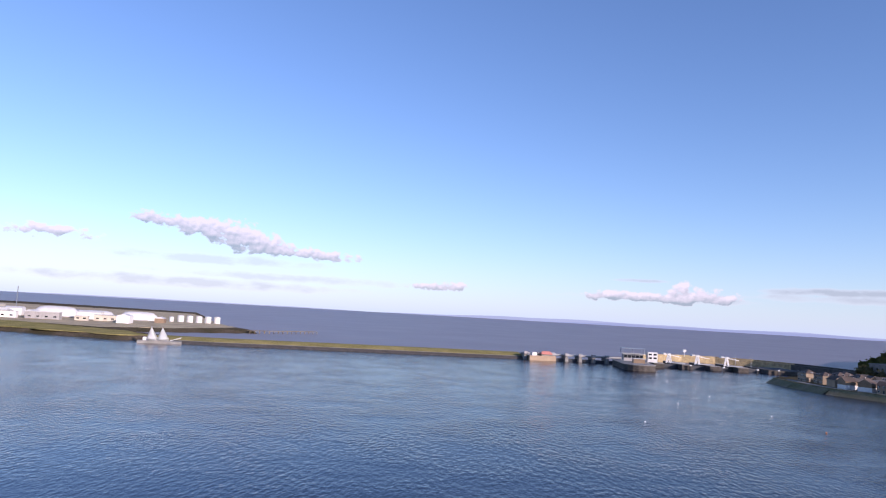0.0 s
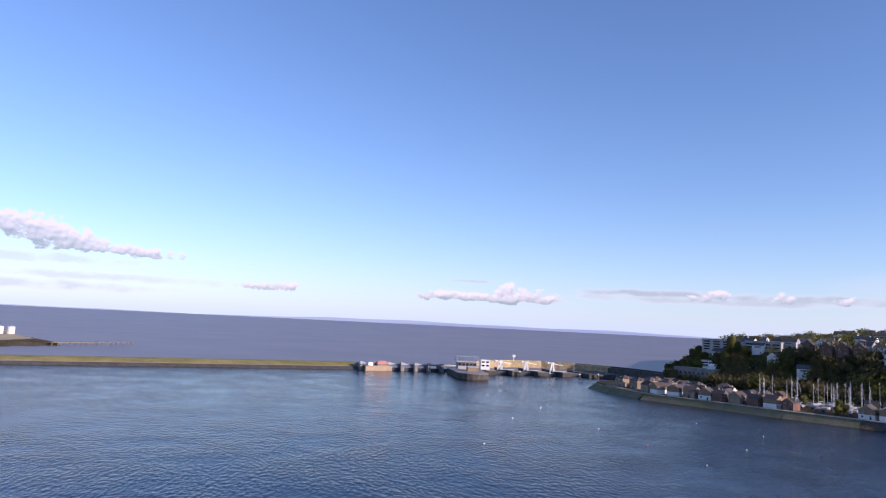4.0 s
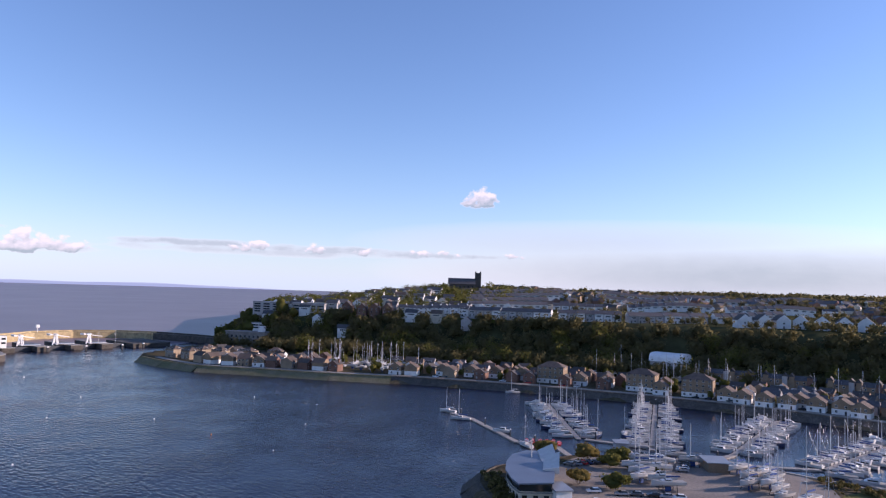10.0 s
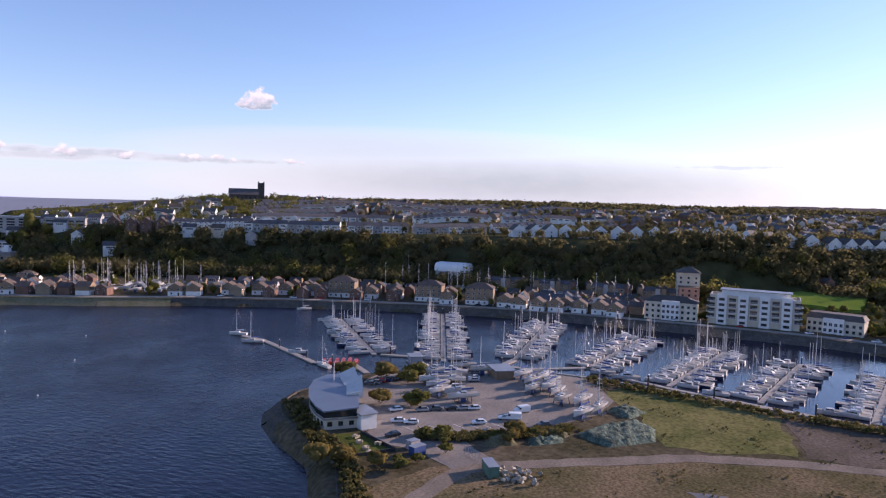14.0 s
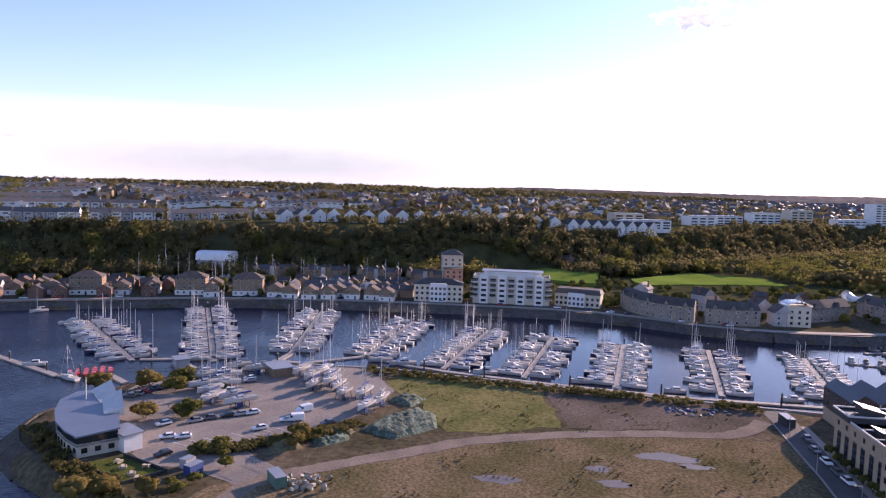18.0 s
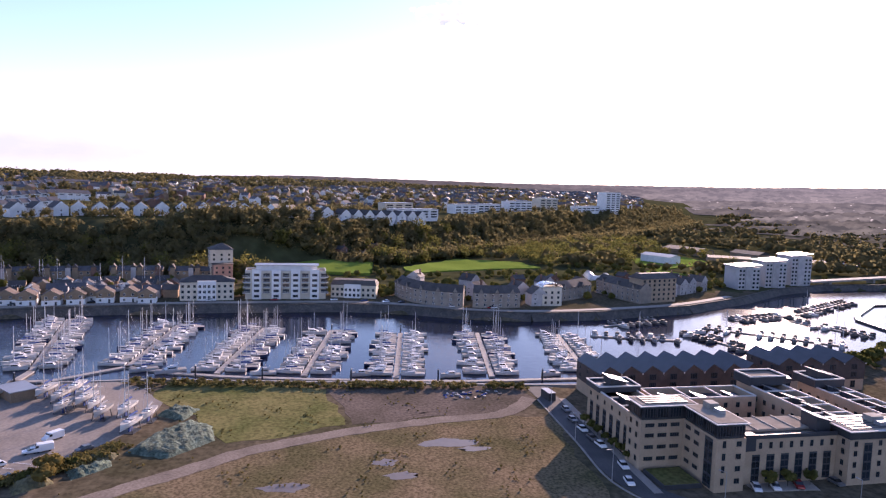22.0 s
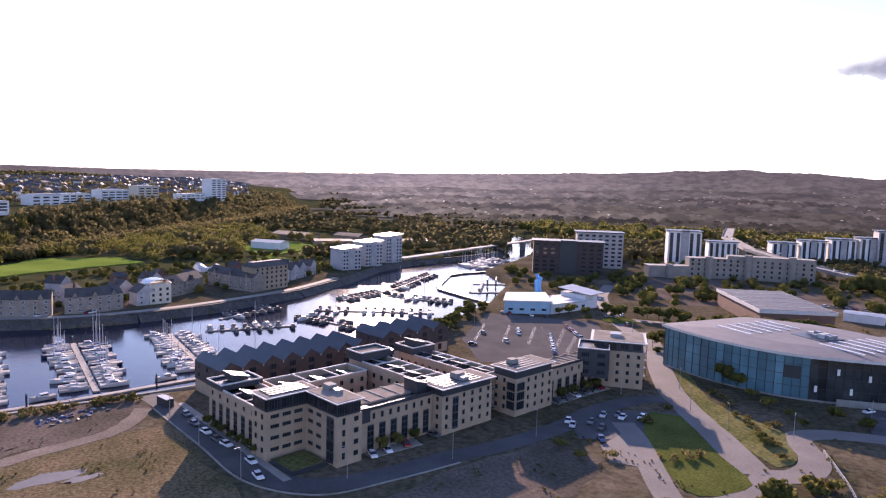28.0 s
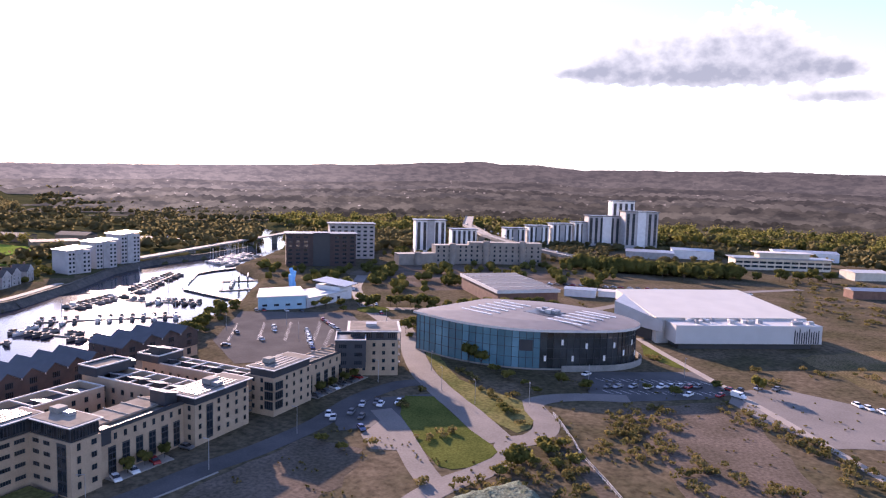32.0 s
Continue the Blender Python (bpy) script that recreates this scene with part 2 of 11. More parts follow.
def mat(name, color, rough=0.8, metal=0.0, vary=0.25, scale=0.4, color2=None, bump=0.0, bump_scale=None, spec=0.4, rnd=0.0, fine=0.0, fine_scale=8.0):
    """A surface with two scales of variation: broad stains (scale, per metre), fine grain, and a shift from piece to piece."""
    if name in MATS:
        return MATS[name]
    m = bpy.data.materials.new(name)
    m.use_nodes = True
    nt = m.node_tree
    N, L = nt.nodes.new, nt.links.new
    b = nt.nodes["Principled BSDF"]
    b.inputs["Roughness"].default_value = rough
    b.inputs["Metallic"].default_value = metal
    b.inputs["Specular IOR Level"].default_value = spec
    if spec <= 0.1:
        b.inputs["IOR"].default_value = 1.0
    c2 = color2 or tuple(v * (1 - vary) for v in color)
    tc = N("ShaderNodeTexCoord")
    geo = N("ShaderNodeNewGeometry")
    n1 = N("ShaderNodeTexNoise")
    n1.inputs["Scale"].default_value, n1.inputs["Detail"].default_value = scale, 5
    L(geo.outputs["Position"], n1.inputs["Vector"])
    ramp = N("ShaderNodeValToRGB")
    ramp.color_ramp.elements[0].position, ramp.color_ramp.elements[1].position = 0.35, 0.65
    ramp.color_ramp.elements[0].color, ramp.color_ramp.elements[1].color = (*c2, 1), (*color, 1)
    L(n1.outputs["Fac"], ramp.inputs["Fac"])
    col = ramp.outputs["Color"]
    n2 = N("ShaderNodeTexNoise")
    n2.inputs["Scale"].default_value, n2.inputs["Detail"].default_value = fine_scale, 3
    L(geo.outputs["Position"], n2.inputs["Vector"])
    if fine:
        mr = N("ShaderNodeMapRange")
        mr.inputs["From Min"].default_value, mr.inputs["From Max"].default_value = 0.3, 0.7
        mr.inputs["To Min"].default_value, mr.inputs["To Max"].default_value = 1 - fine, 1 + fine
        L(n2.outputs["Fac"], mr.inputs["Value"])
        hs = N("ShaderNodeVectorMath")
        hs.operation = "SCALE"
        L(col, hs.inputs[0])
        L(mr.outputs[0], hs.inputs["Scale"])
        col = hs.outputs[0]
    if rnd:
        oi = N("ShaderNodeObjectInfo")
        mr = N("ShaderNodeMapRange")
        mr.inputs["To Min"].default_value, mr.inputs["To Max"].default_value = 1 - rnd, 1 + rnd
        L(oi.outputs["Random"], mr.inputs["Value"])
        hs = N("ShaderNodeVectorMath")
        hs.operation = "SCALE"
        L(col, hs.inputs[0])
        L(mr.outputs[0], hs.inputs["Scale"])
        col = hs.outputs[0]
    L(col, b.inputs["Base Color"])
    if bump:
        bp = N("ShaderNodeBump")
        bp.inputs["Strength"].default_value, bp.inputs["Distance"].default_value = min(bump, 1.0), max(bump, 0.05)
        n3 = N("ShaderNodeTexNoise")
        n3.inputs["Scale"].default_value, n3.inputs["Detail"].default_value = bump_scale or fine_scale, 4
        L(geo.outputs["Position"], n3.inputs["Vector"])
        L(n3.outputs["Fac"], bp.inputs["Height"])
        L(bp.outputs[0], b.inputs["Normal"])
    MATS[name] = m
    return m


def water_mat(name, color, rough, wave, strength, far_scale=0.035, gloss=0.23):
    m = bpy.data.materials.new(name)
    m.use_nodes = True
    nt = m.node_tree
    N, L = nt.nodes.new, nt.links.new
    b = nt.nodes["Principled BSDF"]
    b.inputs["Roughness"].default_value = rough
    b.inputs["IOR"].default_value = 1.33
    b.inputs["Specular IOR Level"].default_value = gloss
    geo = N("ShaderNodeNewGeometry")
    big = N("ShaderNodeTexNoise")
    big.inputs["Scale"].default_value, big.inputs["Detail"].default_value = 0.006, 4
    L(geo.outputs["Position"], big.inputs["Vector"])
    ramp = N("ShaderNodeValToRGB")
    ramp.color_ramp.elements[0].position, ramp.color_ramp.elements[1].position = 0.35, 0.7
    ramp.color_ramp.elements[0].color = (*(v * 0.8 for v in color), 1)
    ramp.color_ramp.elements[1].color = (*color, 1)
    L(big.outputs["Fac"], ramp.inputs["Fac"])
    L(ramp.outputs[0], b.inputs["Base Color"])
    mp = N("ShaderNodeMapping")
    mp.inputs["Rotation"].default_value = (0, 0, radians(25))
    mp.inputs["Scale"].default_value = (1.0, 0.45, 1.0)
    L(geo.outputs["Position"], mp.inputs["Vector"])
    n1, n2 = N("ShaderNodeTexNoise"), N("ShaderNodeTexNoise")
    n1.inputs["Scale"].default_value, n1.inputs["Detail"].default_value = wave, 4
    n2.inputs["Scale"].default_value, n2.inputs["Detail"].default_value = far_scale, 3
    L(mp.outputs[0], n1.inputs["Vector"])
    L(geo.outputs["Position"], n2.inputs["Vector"])
    mul = N("ShaderNodeMath")
    mul.operation = "MULTIPLY"
    L(n1.outputs["Fac"], mul.inputs[0])
    mr = N("ShaderNodeMapRange")
    mr.inputs["From Min"].default_value, mr.inputs["From Max"].default_value = 0.35, 0.65
    mr.inputs["To Min"].default_value, mr.inputs["To Max"].default_value = 0.45, 1.0
    L(n2.outputs["Fac"], mr.inputs["Value"])
    # the sheltered river lies calmer than the open bay
    sep, calm, both = N("ShaderNodeSeparateXYZ"), N("ShaderNodeMapRange"), N("ShaderNodeMath")
    L(geo.outputs["Position"], sep.inputs[0])
    calm.inputs["From Min"].default_value, calm.inputs["From Max"].default_value = 40, 220
    calm.inputs["To Min"].default_value, calm.inputs["To Max"].default_value = 0.11, 1.0
    L(sep.outputs[1], calm.inputs["Value"])
    gl = N("ShaderNodeMapRange")
    gl.inputs["From Min"].default_value, gl.inputs["From Max"].default_value = 40, 200
    gl.inputs["To Min"].default_value, gl.inputs["To Max"].default_value = max(gloss, 0.5), gloss
    L(sep.outputs[1], gl.inputs["Value"])
    L(gl.outputs[0], b.inputs["Specular IOR Level"])
    both.operation = "MULTIPLY"
    L(calm.outputs[0], both.inputs[0])
    L(mr.outputs[0], both.inputs[1])
    L(both.outputs[0], mul.inputs[1])
    bp = N("ShaderNodeBump")
    bp.inputs["Strength"].default_value, bp.inputs["Distance"].default_value = 1.0, strength
    L(mul.outputs[0], bp.inputs["Height"])
    L(bp.outputs[0], b.inputs["Normal"])
    MATS[name] = m
    return m


def glow_mat(name, color, strength=1.0):
    m = bpy.data.materials.new(name)
    m.use_nodes = True
    b = m.node_tree.nodes["Principled BSDF"]
    b.inputs["Base Color"].default_value = (0, 0, 0, 1)
    b.inputs["Specular IOR Level"].default_value = 0
    b.inputs["Emission Color"].default_value = (*color, 1)
    b.inputs["Emission Strength"].default_value = strength
    return m


WATER = water_mat("bay_water", (0.008, 0.010, 0.030), 0.09, 0.7, 0.62)
SEA = water_mat("estuary_water", (0.225, 0.18, 0.20), 0.35, 0.3, 0.4, gloss=0.12)
EARTH = mat("earth", (0.135, 0.106, 0.073), 0.95, vary=0.35, scale=0.04, color2=(0.078, 0.068, 0.04), fine=0.35, fine_scale=0.6, bump=0.3, bump_scale=0.5, spec=0.0)
WOODLAND = mat("woodland_floor", (0.075, 0.072, 0.036), 0.95, scale=0.012, color2=(0.055, 0.058, 0.026), fine=0.3, fine_scale=0.08, spec=0.0)
GRASS = mat("rough_grass", (0.19, 0.165, 0.07), 0.95, scale=0.08, color2=(0.11, 0.115, 0.042), fine=0.35, fine_scale=0.9, bump=0.3, bump_scale=1.2, spec=0.1)
LAWN = mat("lawn", (0.115, 0.125, 0.035), 0.95, scale=0.09, color2=(0.075, 0.088, 0.025), fine=0.3, fine_scale=1.5, bump=0.15, bump_scale=2, spec=0.1)
GRAVEL = mat("gravel_yard", (0.27, 0.235, 0.205), 0.95, scale=0.07, vary=0.25, fine=0.15, fine_scale=1.3, bump=0.1, bump_scale=3, spec=0.15)
ASPHALT = mat("asphalt", (0.105, 0.10, 0.10), 0.9, scale=0.12, vary=0.25, fine=0.12, fine_scale=2, spec=0.2)
TARMAC = mat("worn_tarmac", (0.20, 0.18, 0.165), 0.9, scale=0.09, vary=0.2, fine=0.12, fine_scale=1.5, spec=0.2)
CONCRETE = mat("concrete", (0.30, 0.285, 0.26), 0.9, scale=0.2, vary=0.3, fine=0.15, fine_scale=2.5)
STONE = mat("seawall_stone", (0.10, 0.088, 0.076), 0.9, scale=0.25, vary=0.4, fine=0.3, fine_scale=1.1, bump=0.3, bump_scale=1.2)
BUFF = mat("buff_brick", (0.44, 0.315, 0.215), 0.9, scale=0.25, vary=0.15, fine=0.1, fine_scale=3)
TAN = mat("tan_brick", (0.29, 0.205, 0.135), 0.9, scale=0.25, vary=0.2, fine=0.12, fine_scale=3)
WHITE = mat("white_render", (0.76, 0.75, 0.73), 0.85, scale=0.3, vary=0.12, fine=0.05, fine_scale=3)
DARKCLAD = mat("dark_cladding", (0.045, 0.048, 0.055), 0.55, scale=0.4, vary=0.2)
BROWN = mat("brown_cladding", (0.085, 0.062, 0.055), 0.75, scale=0.4, vary=0.3, fine=0.15)
SLATE = mat("slate", (0.10, 0.095, 0.10), 0.7, scale=0.4, vary=0.3, fine=0.2, fine_scale=2.5)


def leaf_mat(name, a, b, c, through=0.25, leafy=0.34):
    """Leaves: three colours that change from tree to tree and from leaf to leaf, partly lit from behind."""
    m = bpy.data.materials.new(name)
    m.use_nodes = True
    nt = m.node_tree
    N, L = nt.nodes.new, nt.links.new
    nt.nodes.clear()
    out, dif, tra, mix = N("ShaderNodeOutputMaterial"), N("ShaderNodeBsdfDiffuse"), N("ShaderNodeBsdfTranslucent"), N("ShaderNodeMixShader")
    geo, noi, add, ramp = N("ShaderNodeNewGeometry"), N("ShaderNodeTexNoise"), N("ShaderNodeMath"), N("ShaderNodeValToRGB")
    noi.inputs["Scale"].default_value, noi.inputs["Detail"].default_value = 0.075, 3
    L(geo.outputs["Position"], noi.inputs["Vector"])
    add.operation = "MULTIPLY_ADD"
    L(geo.outputs["Random Per Island"], add.inputs[0])
    add.inputs[1].default_value = leafy
    L(noi.outputs["Fac"], add.inputs[2])
    e = ramp.color_ramp.elements
    e[0].position, e[0].color = 0.42, (*a, 1)
    e[1].position, e[1].color = 0.92, (*c, 1)
    k = e.new(0.68)
    k.color = (*b, 1)
    L(add.outputs[0], ramp.inputs["Fac"])
    L(ramp.outputs[0], dif.inputs["Color"])
    L(ramp.outputs[0], tra.inputs["Color"])
    mix.inputs[0].default_value = through
    L(dif.outputs[0], mix.inputs[1])
    L(tra.outputs[0], mix.inputs[2])
    L(mix.outputs[0], out.inputs["Surface"])
    MATS[name] = m
    return m


LEAF = leaf_mat("woodland_leaves", (0.14, 0.122, 0.06), (0.19, 0.16, 0.072), (0.25, 0.20, 0.085), 0.6, 0.14)
LEAF_NEAR = leaf_mat("tree_leaves", (0.10, 0.105, 0.032), (0.17, 0.16, 0.048), (0.27, 0.22, 0.06), 0.56, 0.2)
SCRUB = leaf_mat("scrub_leaves", (0.085, 0.08, 0.03), (0.16, 0.135, 0.05), (0.25, 0.19, 0.08), 0.4)
BARK = mat("bark", (0.10, 0.075, 0.055), 0.95, vary=0.3, scale=1.5)

# ---- geometry helpers ----
Z0 = 4.0   # level of the near land
def link(name, bm, material, parent=None, label="", smooth=False):
    me = bpy.data.meshes.new(name)
    bm.to_mesh(me)
    bm.free()
    for mm in material if isinstance(material, (list, tuple)) else (material,):
        me.materials.append(mm)
    if smooth:
        me.shade_smooth()
    ob = new(name, me)
    if parent is not None:
        ob.parent = parent
    if label:
        ob["label"] = label
    return ob


part = link


def empty(name, x, y, z=0.0, rz=0.0):
    e = new(name)
    e.matrix_basis = pose(x, y, z, 0, 0, rz)
    return e


def add_box(bm, x0, x1, y0, y1, z0, z1, mi=0):
    v = [bm.verts.new(p) for p in ((x0, y0, z0), (x1, y0, z0), (x1, y1, z0), (x0, y1, z0), (x0, y0, z1), (x1, y0, z1), (x1, y1, z1), (x0, y1, z1))]
    for q in ((3, 2, 1, 0), (4, 5, 6, 7), (0, 1, 5, 4), (1, 2, 6, 5), (2, 3, 7, 6), (3, 0, 4, 7)):
        bm.faces.new([v[i] for i in q]).material_index = mi
    return v


def box(x0, x1, y0, y1, z0, z1):
    bm = bmesh.new()
    add_box(bm, x0, x1, y0, y1, z0, z1)
    return bm


def add_prism(bm, pts, z0, z1, mi=0, top=None):
    """An upright prism over a closed outline (counter-clockwise)."""
    a = [bm.verts.new((x, y, z0)) for x, y in pts]
    b = [bm.verts.new((x, y, z1)) for x, y in pts]
    n = len(pts)
    bm.faces.new(b).material_index = mi if top is None else top
    bm.faces.new(a[::-1]).material_index = mi
    for i in range(n):
        bm.faces.new((a[i], a[(i + 1) % n], b[(i + 1) % n], b[i])).material_index = mi


def prism(pts, z0, z1):
    bm = bmesh.new()
    add_prism(bm, pts, z0, z1)
    return bm


def inside(poly, X, Y):
    r = np.zeros(X.shape, bool)
    n = len(poly)
    for i in range(n):
        (x0, y0), (x1, y1) = poly[i], poly[(i + 1) % n]
        if y0 != y1:
            c = ((y0 > Y) != (y1 > Y)) & (X < (x1 - x0) * (Y - y0) / (y1 - y0) + x0)
            r ^= c
    return r


def away(line, X, Y, closed=True):
    """Distance from a line of points."""
    best = np.full(X.shape, 1e9)
    n = len(line)
    for i in range(n if closed else n - 1):
        (x0, y0), (x1, y1) = line[i], line[(i + 1) % n]
        dx, dy = x1 - x0, y1 - y0
        s = np.clip(((X - x0) * dx + (Y - y0) * dy) / (dx * dx + dy * dy + 1e-9), 0, 1)
        best = np.minimum(best, np.hypot(X - x0 - s * dx, Y - y0 - s * dy))
    return best


def signed(poly, X, Y):
    d = away(poly, X, Y)
    return np.where(inside(poly, X, Y), d, -d)


def smooth(a, b, v):
    s = np.clip((v - a) / (b - a), 0, 1)
    return s * s * (3 - 2 * s)


def wobble(X, Y, size, seed=0):
    """A cheap, smooth, uneven field between about -1 and 1."""
    r = np.random.RandomState(seed)
    out = 0
    for k in range(5):
        a, p, f = r.uniform(0, 6.28), r.uniform(0, 6.28), (1 + 0.45 * k) / size
        out = out + np.sin((X * math.cos(a) + Y * math.sin(a)) * f * 6.28 + p)
    return out / 3.0


def ragged(pts, step=4.0, amp=1.0, seed=1):
    """The same closed outline with more points and an uneven edge."""
    r, out = random.Random(seed), []
    n = len(pts)
    for i in range(n):
        (x0, y0), (x1, y1) = pts[i], pts[(i + 1) % n]
        d = math.hypot(x1 - x0, y1 - y0)
        k = max(1, int(d / step))
        for j in range(k):
            s = j / k
            o = r.uniform(-amp, amp) if j else 0
            out.append((x0 + (x1 - x0) * s - (y1 - y0) / d * o, y0 + (y1 - y0) * s + (x1 - x0) / d * o))
    return out


# ---- the plan of the land ----
SHORE = [(213, 529), (214, 490), (222, 452), (250, 410), (275, 367), (308, 322), (340, 262), (364, 204), (380, 150), (388, 100), (392, 40), (392, -25),
         (384, -58), (367, -92), (360, -125), (362, -165), (378, -232), (408, -290), (444, -345), (464, -400), (464, -460), (474, -536), (600, -700), (880, -1000), (4800, -4300)]
PENARTH = SHORE + [(4900, 4900), (2200, 2600), (1100, 1500), (600, 1040), (410, 760), (318, 625), (262, 590), (225, 560)]
PLATEAU = [(330, 640), (322, 575), (352, 490), (392, 425), (430, 330), (462, 240), (485, 150), (505, 60), (545, -20), (610, -100), (690, -200), (800, -330),
           (970, -520), (1250, -800), (1700, -1100), (2600, -1500), (4900, -2200), (4900, 4900), (2000, 2500), (1000, 1450), (560, 1040), (420, 770)]
NEARLAND = [(-900, -400), (-300, -120), (-60, 10), (60, 50), (118, 82), (136, 96), (148, 118), (164, 134), (182, 137), (214, 128), (240, 104), (246, 84),
            (247, 50), (240, 6), (234, -34), (229, -68), (226, -95), (222, -150), (232, -212), (249, -224), (259, -253), (269, -279), (283, -312), (305, -345), (329, -384), (354, -403), (391, -425),
            (424, -505), (450, -560), (560, -720), (690, -800), (1000, -1000), (4700, -4100), (-4900, -4900), (-4900, -1500)]
DOCKS = [(-1400, 600), (-700, 620), (-481, 576), (-414, 563), (-351, 551), (-318, 560), (-322, 600), (-385, 640), (-420, 700), (-345, 815), (-330, 845), (-480, 1060), (-900, 1900), (-3000, 2500), (-4000, 1500)]


def land_height(X, Y):
    h = np.full(X.shape, -3.0)
    d = signed(NEARLAND, X, Y)
    hill = 8 * smooth(600, 1300, d)
    h = np.maximum(h, np.where(d > -8, -3 + 7 * smooth(-8, 0.5, d) + np.maximum(hill, 0), -3))
    d = signed(PENARTH, X, Y)
    low = -3 + 6.5 * smooth(-6, 0, d)
    p = signed(PLATEAU, X, Y)
    up = 36 * smooth(0, 62, p) + 15 * smooth(60, 330, p) + 9 * smooth(300, 1200, p) + 30 * smooth(1500, 4200, p)
    up = up + 10 * np.exp(-((X - 640) ** 2 + (Y - 570) ** 2) / 170**2) + 2.5 * wobble(X, Y, 260, 5) * smooth(60, 200, p)
    h = np.maximum(h, np.where(d > -6, low + up, -3))
    r, az = np.hypot(X, Y), np.degrees(np.arctan2(X, Y)) % 360
    crown = np.interp(az, [70, 80, 90, 108, 126, 138, 148, 155, 162, 166, 178, 188, 240, 275, 290], [20, 60, 88, 82, 100, 125, 150, 178, 176, 150, 165, 158, 140, 90, 0])
    far = crown * (0.22 * smooth(1100, 1900, r) + 0.78 * smooth(1700, 4500, r)) * (1 + 0.10 * wobble(X, Y, 900, 3) * smooth(1200, 2000, r) * (1 - smooth(3600, 4400, r)))
    h = np.where((h > 0) & (r > 1000), np.maximum(h, far), h)
    d = signed(DOCKS, X, Y)
    h = np.maximum(h, -3 + 7 * smooth(-8, 6, d))
    return h


def build_ground():
    na, r = 900, 14.0
    radii = []
    while r < 4850:
        radii.append(r)
        r *= 1.024
    radii.append(4860.0)
    A = np.linspace(0, 2 * math.pi, na, endpoint=False)
    R, T = np.meshgrid(np.array(radii), A, indexing="ij")
    X, Y = R * np.sin(T), R * np.cos(T)
    Z = land_height(X, Y)
    nr = len(radii)
    co = np.stack([X, Y, Z], -1).reshape(-1, 3)
    centre = len(co)
    co = np.vstack([co, [[0, 0, float(land_height(np.zeros(1), np.zeros(1))[0])]]])
    i, j = np.meshgrid(np.arange(nr - 1), np.arange(na), indexing="ij")
    a, b = i * na + j, i * na + (j + 1) % na
    q = np.stack([a, a + na, b + na, b], -1).reshape(-1, 4)[:, ::-1]
    faces = q.tolist() + [[centre, k, (k + 1) % na][::-1] for k in range(na)]
    me = bpy.data.meshes.new("ground")
    me.from_pydata(co.tolist(), [], faces)
    me.materials.append(EARTH)
    me.materials.append(WOODLAND)
    mx, my = X[:-1].reshape(-1), Y[:-1].reshape(-1)
    woody = (signed(PLATEAU, mx, my) > -25) | (np.hypot(mx, my) > 760) | ((mx > 430) & (my < 40))
    woody &= ~((mx < -250) & (my > 400))
    mi = np.zeros(len(faces), dtype=np.int32)
    mi[:len(woody)] = woody
    me.polygons.foreach_set("material_index", mi)
    me.shade_smooth()
    return tagged(new("ground", me), "brown earth and rough grass land along the bay", "ground", kind="structure")


def build_waters():
    """The bay and river lie level; the estuary beyond the dam bends up towards the horizon."""
    bm = bmesh.new()
    pts = [(-4800, -1500), (1400, -1500), (700, 1000), (300, 660), (20, 700), (-250, 600), (-480, 620), (-4800, 800)]
    f = bm.faces.new([bm.verts.new((x, y, 0.0)) for x, y in pts])
    f.normal_update()
    if f.normal.z < 0:
        f.normal_flip()
    tagged(link("water", bm, WATER), "dark blue rippled water of the bay", "water", kind="structure")
    bm = bmesh.new()
    rings = (300, 900, 1600, 2400, 3200, 4000, 4800)
    rows = []
    for r in rings:
        z = -0.12 + 27 * ((max(r, 1600) - 1600) / 3200) ** 1.6
        rows.append([bm.verts.new((r * math.sin(radians(a)), r * math.cos(radians(a)), z)) for a in range(-100, 101, 4)])
    for p, q in zip(rows, rows[1:]):
        for k in range(len(p) - 1):
            bm.faces.new((p[k], p[k + 1], q[k + 1], q[k]))
    bmesh.ops.recalc_face_normals(bm, faces=bm.faces)
    if sum(f.normal.z for f in bm.faces) < 0:
        bmesh.ops.reverse_faces(bm, faces=bm.faces)
    tagged(link("sea", bm, SEA, smooth=True), "brownish grey tidal water of the estuary", "water", kind="structure")


build_ground()
build_waters()

# ---- ground covers on the near land ----
def sheet(name, pts, m, z, label, cat, amp=0.0, step=5.0, thick=0.06, kind="structure", seed=1):
    bm = bmesh.new()
    out = ragged(pts, step, amp, seed) if amp else list(pts)
    if sum((x1 - x0) * (y1 + y0) for (x0, y0), (x1, y1) in zip(out, out[1:] + out[:1])) > 0:
        out = out[::-1]
    add_prism(bm, out, z - thick, z)
    bmesh.ops.triangulate(bm, faces=[f for f in bm.faces if len(f.verts) > 4])
    return tagged(link(name, bm, m), label, cat, kind=kind)


